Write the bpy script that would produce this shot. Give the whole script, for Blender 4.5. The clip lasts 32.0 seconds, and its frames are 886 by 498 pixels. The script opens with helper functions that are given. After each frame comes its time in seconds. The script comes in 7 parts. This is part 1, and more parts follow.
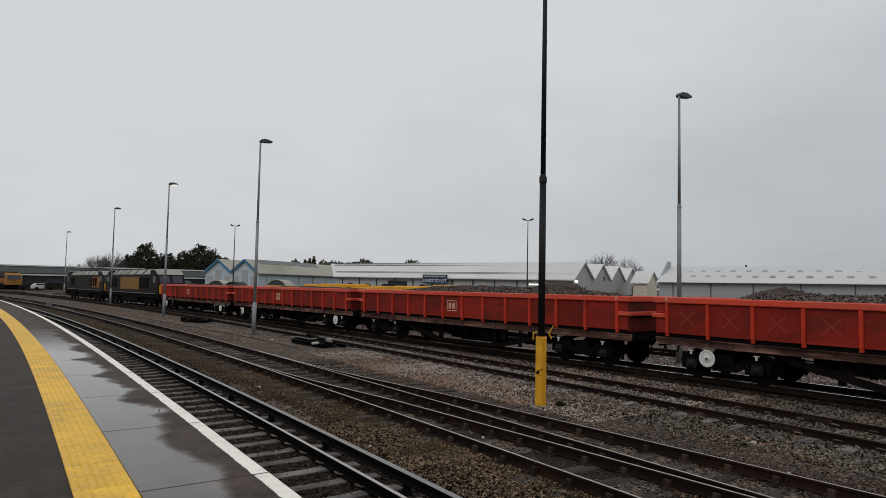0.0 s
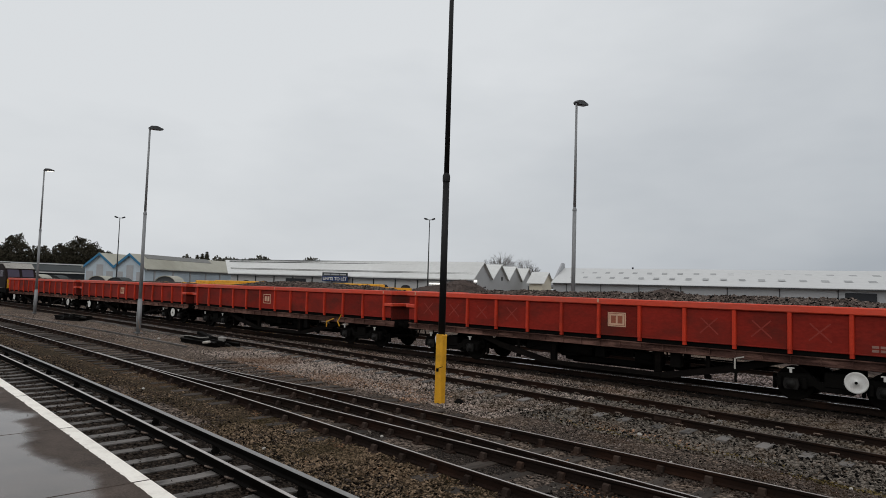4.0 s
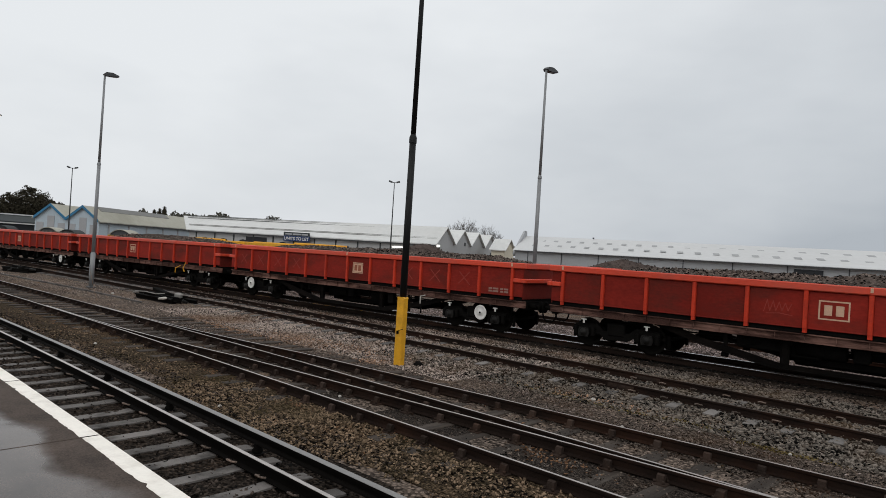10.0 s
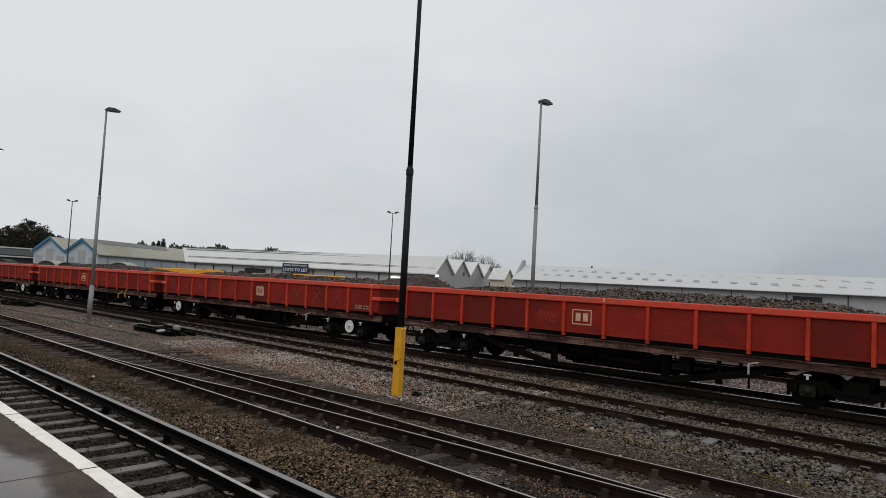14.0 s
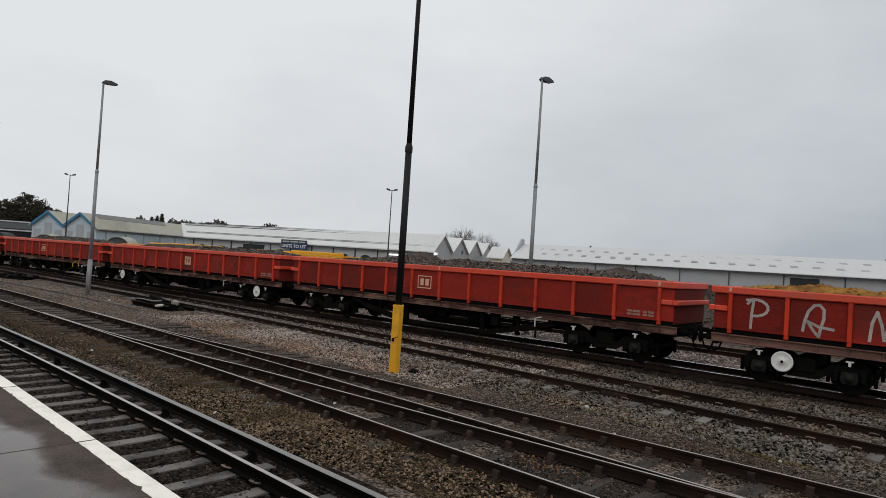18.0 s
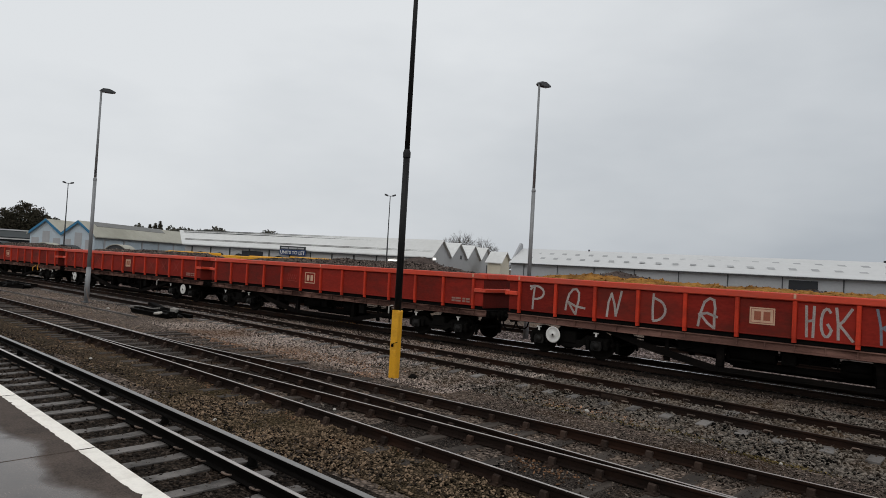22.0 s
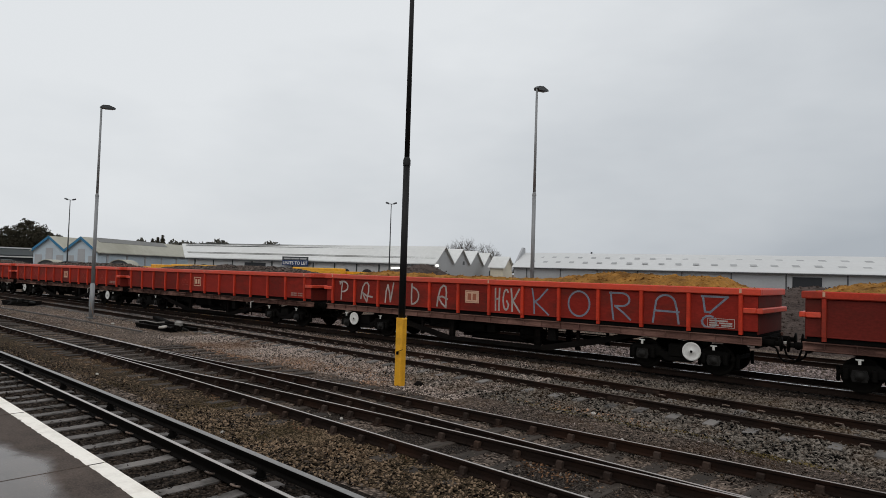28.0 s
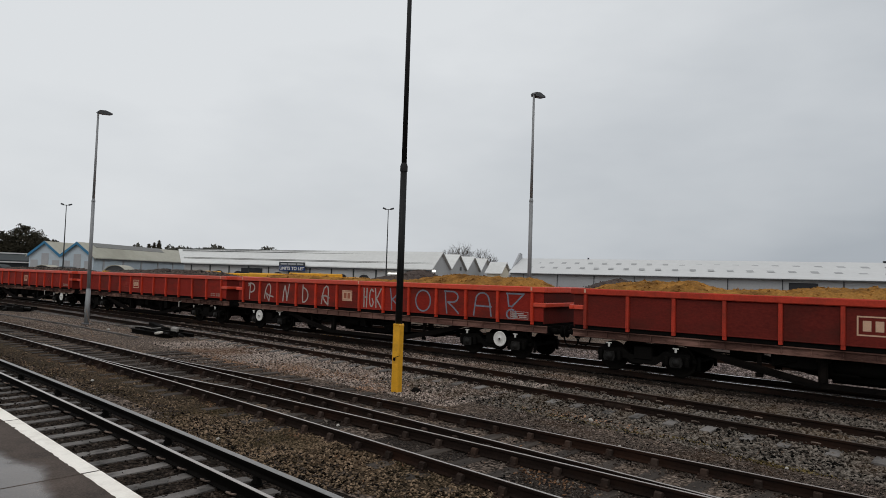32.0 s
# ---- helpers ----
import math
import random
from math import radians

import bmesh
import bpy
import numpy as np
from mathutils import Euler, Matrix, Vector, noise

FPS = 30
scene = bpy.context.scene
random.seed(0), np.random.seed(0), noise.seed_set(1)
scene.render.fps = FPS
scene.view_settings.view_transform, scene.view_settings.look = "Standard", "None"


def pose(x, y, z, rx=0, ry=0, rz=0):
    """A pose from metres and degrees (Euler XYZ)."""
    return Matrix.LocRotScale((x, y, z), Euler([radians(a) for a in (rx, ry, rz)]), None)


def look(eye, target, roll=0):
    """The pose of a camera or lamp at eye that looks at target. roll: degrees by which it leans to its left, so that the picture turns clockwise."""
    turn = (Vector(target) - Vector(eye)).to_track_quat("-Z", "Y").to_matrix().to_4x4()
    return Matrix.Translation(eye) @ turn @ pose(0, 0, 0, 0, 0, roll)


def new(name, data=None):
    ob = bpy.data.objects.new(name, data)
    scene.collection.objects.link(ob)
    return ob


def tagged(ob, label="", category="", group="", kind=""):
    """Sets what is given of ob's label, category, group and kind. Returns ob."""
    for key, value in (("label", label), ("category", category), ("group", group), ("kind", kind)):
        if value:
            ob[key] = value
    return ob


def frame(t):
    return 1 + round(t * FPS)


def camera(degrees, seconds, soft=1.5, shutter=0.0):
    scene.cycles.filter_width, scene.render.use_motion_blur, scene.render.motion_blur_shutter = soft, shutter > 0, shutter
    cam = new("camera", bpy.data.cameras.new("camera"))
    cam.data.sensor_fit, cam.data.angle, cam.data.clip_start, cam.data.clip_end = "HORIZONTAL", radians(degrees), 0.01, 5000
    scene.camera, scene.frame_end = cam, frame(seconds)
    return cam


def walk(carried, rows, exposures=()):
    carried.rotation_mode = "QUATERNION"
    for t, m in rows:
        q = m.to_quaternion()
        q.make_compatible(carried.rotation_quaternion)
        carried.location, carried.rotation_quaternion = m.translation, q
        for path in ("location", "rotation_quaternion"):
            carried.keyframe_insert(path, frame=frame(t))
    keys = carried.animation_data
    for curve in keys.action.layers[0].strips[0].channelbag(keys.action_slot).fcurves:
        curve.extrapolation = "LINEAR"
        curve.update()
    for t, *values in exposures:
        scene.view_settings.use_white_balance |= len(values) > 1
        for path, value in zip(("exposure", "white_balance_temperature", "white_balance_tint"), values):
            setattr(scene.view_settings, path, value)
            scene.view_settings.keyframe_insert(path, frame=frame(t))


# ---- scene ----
cam = camera(69.39, 32.0, soft=0.85)
EYE = 2.62  # above the rail heads
PATH = [
    (0.0, pose(0.059, -0.038, EYE + 0.046, 93.17, -1.15, 56.04)),
    (0.5, pose(0.092, -0.048, EYE + 0.047, 93.17, -2.74, 53.88)),
    (1.0, pose(-0.090, 0.035, EYE + 0.011, 92.73, -2.72, 50.74)),
    (1.5, pose(-0.094, 0.042, EYE - 0.000, 92.30, -2.93, 48.08)),
    (2.0, pose(-0.102, 0.046, EYE + 0.001, 93.00, -2.40, 47.61)),
    (2.5, pose(-0.069, 0.050, EYE - 0.000, 92.43, -2.37, 47.61)),
    (3.0, pose(-0.081, 0.040, EYE + 0.005, 93.09, -1.75, 46.88)),
    (3.5, pose(-0.052, 0.021, EYE + 0.010, 93.29, -1.66, 46.84)),
    (5.5, pose(-0.071, 0.045, EYE + 0.001, 92.96, -2.32, 48.56)),
    (6.0, pose(-0.101, 0.061, EYE - 0.009, 92.58, -2.70, 47.82)),
    (6.5, pose(-0.090, 0.031, EYE + 0.013, 93.55, -2.52, 46.79)),
    (7.0, pose(-0.058, 0.031, EYE + 0.006, 93.55, -2.89, 45.85)),
    (7.5, pose(-0.052, 0.044, EYE + 0.006, 91.78, -3.59, 43.73)),
    (8.0, pose(-0.087, 0.047, EYE - 0.010, 91.41, -3.04, 43.75)),
    (8.5, pose(-0.100, 0.068, EYE - 0.024, 90.45, -3.26, 44.43)),
    (9.0, pose(-0.102, 0.060, EYE - 0.008, 90.39, -3.96, 44.79)),
    (9.5, pose(-0.094, 0.075, EYE - 0.006, 90.06, -4.35, 44.04)),
    (10.0, pose(-0.111, 0.068, EYE - 0.014, 90.27, -3.63, 43.82)),
    (10.5, pose(-0.090, 0.056, EYE - 0.009, 91.07, -3.58, 43.01)),
    (11.0, pose(0.018, 0.009, EYE + 0.007, 91.59, -3.74, 42.90)),
    (11.5, pose(0.028, -0.003, EYE + 0.013, 91.99, -4.02, 42.22)),
    (12.0, pose(0.044, -0.007, EYE + 0.007, 92.01, -3.15, 41.75)),
    (12.5, pose(0.025, -0.004, EYE + 0.017, 92.34, -2.51, 41.93)),
    (13.0, pose(0.035, -0.005, EYE + 0.015, 93.23, -2.97, 42.31)),
    (13.5, pose(0.034, 0.002, EYE - 0.008, 93.15, -3.77, 42.57)),
    (14.0, pose(0.015, -0.003, EYE - 0.003, 92.94, -3.16, 43.73)),
    (14.5, pose(0.030, 0.010, EYE + 0.011, 92.22, -3.41, 44.34)),
    (16.5, pose(0.050, 0.016, EYE - 0.012, 91.37, -3.00, 42.53)),
    (17.0, pose(0.017, 0.014, EYE - 0.008, 91.11, -3.35, 42.34)),
    (17.5, pose(0.004, 0.027, EYE - 0.006, 90.73, -3.67, 42.45)),
    (18.0, pose(0.015, 0.019, EYE - 0.003, 90.98, -3.76, 43.61)),
    (18.5, pose(0.017, 0.009, EYE - 0.002, 91.23, -3.49, 44.97)),
    (19.0, pose(0.019, -0.003, EYE + 0.000, 91.72, -3.52, 45.61)),
    (19.5, pose(0.028, -0.008, EYE - 0.003, 92.27, -4.03, 44.94)),
    (20.0, pose(0.027, -0.013, EYE - 0.001, 92.48, -4.23, 44.99)),
    (20.5, pose(0.031, -0.015, EYE + 0.000, 92.17, -4.12, 45.07)),
    (21.0, pose(0.024, -0.003, EYE - 0.001, 91.98, -4.05, 45.15)),
    (21.5, pose(0.023, 0.012, EYE - 0.005, 91.70, -3.90, 44.31)),
    (22.0, pose(0.021, 0.012, EYE - 0.007, 91.45, -3.30, 43.50)),
    (22.5, pose(0.024, 0.004, EYE - 0.003, 91.28, -3.36, 44.48)),
    (23.0, pose(0.011, 0.012, EYE - 0.002, 90.83, -3.76, 44.64)),
    (23.5, pose(0.015, 0.005, EYE - 0.010, 90.79, -3.70, 45.06)),
    (24.0, pose(0.016, 0.008, EYE - 0.011, 90.92, -3.25, 45.17)),
    (24.5, pose(0.014, 0.016, EYE - 0.012, 90.85, -2.53, 45.12)),
    (26.5, pose(0.026, -0.012, EYE + 0.001, 91.25, -2.94, 45.51)),
    (27.0, pose(0.026, -0.007, EYE + 0.001, 91.27, -2.36, 44.24)),
    (27.5, pose(0.034, -0.024, EYE + 0.006, 91.61, -2.26, 43.96)),
    (28.0, pose(0.051, -0.019, EYE - 0.003, 92.01, -1.76, 43.75)),
    (28.5, pose(0.048, -0.025, EYE + 0.007, 91.79, -2.20, 43.61)),
    (29.0, pose(0.047, -0.015, EYE - 0.006, 91.72, -2.60, 43.56)),
    (29.5, pose(0.035, -0.018, EYE - 0.001, 91.53, -2.64, 43.49)),
    (30.0, pose(0.029, -0.011, EYE - 0.008, 91.40, -2.58, 43.83)),
    (30.5, pose(0.023, -0.014, EYE - 0.012, 91.31, -1.26, 43.98)),
    (31.0, pose(0.045, -0.022, EYE + 0.015, 92.00, -0.49, 44.80)),
    (31.5, pose(0.036, -0.022, EYE + 0.010, 92.10, -2.25, 44.28)),
    (32.0, pose(0.040, -0.011, EYE + 0.007, 92.51, -1.79, 43.48)),
]
EXPOSURES = [(0.0, -0.12), (1.0, -0.24), (2.0, -0.04), (3.0, 0.0), (6.0, -0.04), (7.0, -0.06), (8.5, 0.12), (10.0, 0.19), (12.0, 0.10), (14.0, 0.03), (17.0, 0.10), (20.0, 0.09), (21.0, 0.05), (24.0, 0.12), (30.0, 0.08), (32.0, 0.03)]
walk(cam, PATH, EXPOSURES)


# ---- world and light: flat overcast ----
def nodes_of(tree):
    return tree.nodes, tree.links


world = bpy.data.worlds.new("overcast")
scene.world = world
world.use_nodes = True
wn, wl = nodes_of(world.node_tree)
wn.clear()
w_out = wn.new("ShaderNodeOutputWorld")
w_bg = wn.new("ShaderNodeBackground")
w_sky = wn.new("ShaderNodeTexSky")
w_sky.sky_type = "NISHITA"
w_sky.sun_disc = False
w_sky.sun_elevation, w_sky.sun_rotation = radians(47), radians(153)
w_sky.dust_density, w_sky.air_density = 6.0, 1.0
w_co = wn.new("ShaderNodeTexCoord")
w_map = wn.new("ShaderNodeMapping")
w_map.inputs["Scale"].default_value = (1.0, 1.0, 2.6)
w_noise = wn.new("ShaderNodeTexNoise")
w_noise.inputs["Scale"].default_value = 1.3
w_noise.inputs["Detail"].default_value = 5.0
w_noise.inputs["Roughness"].default_value = 0.55
w_ramp = wn.new("ShaderNodeValToRGB")
w_ramp.color_ramp.elements[0].position, w_ramp.color_ramp.elements[0].color = 0.16, (0.40, 0.435, 0.475, 1)
w_ramp.color_ramp.elements[1].position, w_ramp.color_ramp.elements[1].color = 0.88, (0.735, 0.760, 0.782, 1)
w_gain = wn.new("ShaderNodeMix")
w_gain.data_type, w_gain.blend_type = "RGBA", "MULTIPLY"
w_gain.inputs["Factor"].default_value = 1.0
w_dim = wn.new("ShaderNodeVectorMath")
w_dim.operation = "SCALE"
w_dim.inputs["Scale"].default_value = 0.06
w_mix = wn.new("ShaderNodeMix")
w_mix.data_type = "RGBA"
w_mix.inputs["Factor"].default_value = 0.94
# a darker bank of cloud low in the north
w_sep = wn.new("ShaderNodeSeparateXYZ")
w_bank = wn.new("ShaderNodeMath")
w_bank.operation = "MULTIPLY_ADD"
w_bank.inputs[1].default_value, w_bank.inputs[2].default_value = -0.8, 0.58
w_low = wn.new("ShaderNodeMath")
w_low.operation = "MULTIPLY_ADD"
w_low.inputs[1].default_value = -1.3
w_sum = wn.new("ShaderNodeMath")
w_sum.operation = "SUBTRACT"
wl.new(w_co.outputs["Generated"], w_map.inputs["Vector"])
wl.new(w_map.outputs["Vector"], w_noise.inputs["Vector"])
wl.new(w_co.outputs["Generated"], w_sep.inputs["Vector"])
w_side, w_back, w_far = wn.new("ShaderNodeMath"), wn.new("ShaderNodeMath"), wn.new("ShaderNodeMath")
w_side.operation, w_back.operation, w_far.operation = "ABSOLUTE", "MULTIPLY", "MAXIMUM"
w_back.inputs[1].default_value = -1.0
wl.new(w_sep.outputs["X"], w_side.inputs[0])
wl.new(w_sep.outputs["Y"], w_back.inputs[0])
wl.new(w_side.outputs[0], w_far.inputs[0])
wl.new(w_back.outputs[0], w_far.inputs[1])
wl.new(w_far.outputs[0], w_bank.inputs[0])
wl.new(w_sep.outputs["Z"], w_low.inputs[0])
wl.new(w_bank.outputs[0], w_low.inputs[2])
wl.new(w_noise.outputs["Fac"], w_sum.inputs[0])
wl.new(w_low.outputs[0], w_sum.inputs[1])
wl.new(w_sum.outputs[0], w_ramp.inputs["Fac"])
wl.new(w_sky.outputs["Color"], w_dim.inputs[0])
wl.new(w_dim.outputs["Vector"], w_mix.inputs["A"])
wl.new(w_ramp.outputs["Color"], w_mix.inputs["B"])
wl.new(w_mix.outputs["Result"], w_bg.inputs["Color"])
w_bg.inputs["Strength"].default_value = 1.0
wl.new(w_bg.outputs["Background"], w_out.inputs["Surface"])

sun = new("sun", bpy.data.lights.new("sun", "SUN"))
sun.data.energy, sun.data.angle, sun.data.color = 0.4, radians(35), (1.0, 0.97, 0.93)
sun.matrix_basis = look((0, 0, 60), (-25, 50, 0))


# ---- materials ----
def mat(name, color, rough=0.7, metal=0.0, spread=0.25, scale=3.0, fine=40.0, bump=0.15, stain=None, stain_amt=0.0,
        stain_scale=0.6, island=0.0, rand=0.0, coord="Object", spec=0.3, stretch=(1, 1, 1), rough_var=0.1, dist=0.01):
    """Base colour broken up at two scales, with fine relief, and stains of a second colour."""
    m = bpy.data.materials.new(name)
    m.use_nodes = True
    n, l = m.node_tree.nodes, m.node_tree.links
    b = n["Principled BSDF"]
    b.inputs["Metallic"].default_value = metal
    b.inputs["Specular IOR Level"].default_value = spec
    co = n.new("ShaderNodeTexCoord")
    mp = n.new("ShaderNodeMapping")
    mp.inputs["Scale"].default_value = stretch
    source_vec = co.outputs["Object" if coord == "World" else coord]
    if coord == "World":
        source_vec = n.new("ShaderNodeNewGeometry").outputs["Position"]
    if rand:
        info, spread_by, moved = n.new("ShaderNodeObjectInfo"), n.new("ShaderNodeMath"), n.new("ShaderNodeVectorMath")
        spread_by.operation, spread_by.inputs[1].default_value = "MULTIPLY", 83.0
        l.new(info.outputs["Random"], spread_by.inputs[0])
        l.new(source_vec, moved.inputs[0])
        l.new(spread_by.outputs[0], moved.inputs[1])
        source_vec = moved.outputs["Vector"]
    l.new(source_vec, mp.inputs["Vector"])
    big, small = n.new("ShaderNodeTexNoise"), n.new("ShaderNodeTexNoise")
    for t, s, d in ((big, scale, 4.0), (small, fine, 6.0)):
        t.inputs["Scale"].default_value, t.inputs["Detail"].default_value = s, d
        t.inputs["Roughness"].default_value = 0.6
        l.new(mp.outputs["Vector"], t.inputs["Vector"])
    add = n.new("ShaderNodeMath")
    add.operation = "ADD"
    l.new(big.outputs["Fac"], add.inputs[0])
    l.new(small.outputs["Fac"], add.inputs[1])
    value = add.outputs[0]
    if island or rand:
        if island:
            g = n.new("ShaderNodeNewGeometry")
            source = g.outputs["Random Per Island"]
        else:
            g = n.new("ShaderNodeObjectInfo")
            source = g.outputs["Random"]
        mad = n.new("ShaderNodeMath")
        mad.operation = "MULTIPLY_ADD"
        mad.inputs[1].default_value = island or rand
        l.new(source, mad.inputs[0])
        l.new(value, mad.inputs[2])
        shift = n.new("ShaderNodeMath")
        shift.operation = "SUBTRACT"
        shift.inputs[1].default_value = (island or rand) / 2
        l.new(mad.outputs[0], shift.inputs[0])
        value = shift.outputs[0]
    rng = n.new("ShaderNodeMapRange")
    rng.inputs["From Min"].default_value, rng.inputs["From Max"].default_value = 0.6, 1.4
    rng.inputs["To Min"].default_value, rng.inputs["To Max"].default_value = 1 - spread, 1 + spread
    l.new(value, rng.inputs["Value"])
    sc = n.new("ShaderNodeVectorMath")
    sc.operation = "SCALE"
    sc.inputs[0].default_value = color[:3]
    l.new(rng.outputs["Result"], sc.inputs["Scale"])
    out = sc.outputs["Vector"]
    if stain:
        st = n.new("ShaderNodeTexNoise")
        st.inputs["Scale"].default_value, st.inputs["Detail"].default_value = stain_scale, 8.0
        st.inputs["Roughness"].default_value = 0.65
        l.new(mp.outputs["Vector"], st.inputs["Vector"])
        r2 = n.new("ShaderNodeMapRange")
        r2.inputs["From Min"].default_value, r2.inputs["From Max"].default_value = 0.48, 0.66
        r2.inputs["To Max"].default_value = stain_amt
        l.new(st.outputs["Fac"], r2.inputs["Value"])
        mx = n.new("ShaderNodeMix")
        mx.data_type = "RGBA"
        mx.inputs["B"].default_value = (*stain[:3], 1)
        l.new(r2.outputs["Result"], mx.inputs["Factor"])
        l.new(out, mx.inputs["A"])
        out = mx.outputs["Result"]
    l.new(out, b.inputs["Base Color"])
    rr = n.new("ShaderNodeMapRange")
    rr.inputs["To Min"].default_value, rr.inputs["To Max"].default_value = max(rough - rough_var, 0.02), min(rough + rough_var, 1)
    l.new(big.outputs["Fac"], rr.inputs["Value"])
    l.new(rr.outputs["Result"], b.inputs["Roughness"])
    if bump:
        bp = n.new("ShaderNodeBump")
        bp.inputs["Strength"].default_value, bp.inputs["Distance"].default_value = bump, dist
        l.new(small.outputs["Fac"], bp.inputs["Height"])
        l.new(bp.outputs["Normal"], b.inputs["Normal"])
    return m


def glass_mat(name, color, rough=0.05):
    m = bpy.data.materials.new(name)
    m.use_nodes = True
    b = m.node_tree.nodes["Principled BSDF"]
    b.inputs["Base Color"].default_value = (*color, 1)
    b.inputs["Roughness"].default_value = rough
    b.inputs["Specular IOR Level"].default_value = 0.35
    return m


def glow_mat(name, color, strength):
    m = bpy.data.materials.new(name)
    m.use_nodes = True
    b = m.node_tree.nodes["Principled BSDF"]
    b.inputs["Base Color"].default_value = (*color, 1)
    b.inputs["Emission Color"].default_value = (*color, 1)
    b.inputs["Emission Strength"].default_value = strength
    return m


def stony_bed(name, low, mid_tone, high, cell=19.0):
    """Trodden ballast: packed stones of two sizes, darker towards the gaps, with rusty patches."""
    m = bpy.data.materials.new(name)
    m.use_nodes = True
    n, l = m.node_tree.nodes, m.node_tree.links
    b = n["Principled BSDF"]
    b.inputs["Roughness"].default_value, b.inputs["Specular IOR Level"].default_value = 0.95, 0.06
    pos = n.new("ShaderNodeNewGeometry")
    cells = n.new("ShaderNodeTexVoronoi")
    cells.inputs["Scale"].default_value = cell
    cells.inputs["Randomness"].default_value = 1.0
    patch, fine = n.new("ShaderNodeTexNoise"), n.new("ShaderNodeTexNoise")
    for t, k in ((patch, 0.55), (fine, 6.0)):
        t.inputs["Scale"].default_value, t.inputs["Detail"].default_value, t.inputs["Roughness"].default_value = k, 7.0, 0.65
    for t in (cells, patch, fine):
        l.new(pos.outputs["Position"], t.inputs["Vector"])
    bw = n.new("ShaderNodeSeparateColor")
    l.new(cells.outputs["Color"], bw.inputs["Color"])
    tone = n.new("ShaderNodeMapRange")
    tone.inputs["To Min"].default_value, tone.inputs["To Max"].default_value = 0.2, 2.1
    l.new(bw.outputs["Red"], tone.inputs["Value"])
    # colour drops to about a third towards each stone's edge
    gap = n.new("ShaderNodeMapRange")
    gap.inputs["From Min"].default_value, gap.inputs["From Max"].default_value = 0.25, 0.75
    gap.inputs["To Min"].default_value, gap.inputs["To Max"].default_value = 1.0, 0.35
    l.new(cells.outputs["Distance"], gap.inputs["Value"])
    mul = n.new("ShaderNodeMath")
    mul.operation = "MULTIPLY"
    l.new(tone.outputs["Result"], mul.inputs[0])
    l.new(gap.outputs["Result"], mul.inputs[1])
    hue = n.new("ShaderNodeValToRGB")
    e = hue.color_ramp.elements
    e[0].position, e[0].color = 0.30, (*low, 1)
    e[1].position, e[1].color = 0.72, (*high, 1)
    mid = hue.color_ramp.elements.new(0.52)
    mid.color = (*mid_tone, 1)
    l.new(patch.outputs["Fac"], hue.inputs["Fac"])
    sc = n.new("ShaderNodeVectorMath")
    sc.operation = "SCALE"
    l.new(hue.outputs["Color"], sc.inputs[0])
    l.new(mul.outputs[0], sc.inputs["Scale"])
    l.new(sc.outputs["Vector"], b.inputs["Base Color"])
    bump = n.new("ShaderNodeBump")
    bump.inputs["Strength"].default_value, bump.inputs["Distance"].default_value = 1.0, 0.05
    bump.invert = True
    l.new(cells.outputs["Distance"], bump.inputs["Height"])
    l.new(bump.outputs["Normal"], b.inputs["Normal"])
    return m


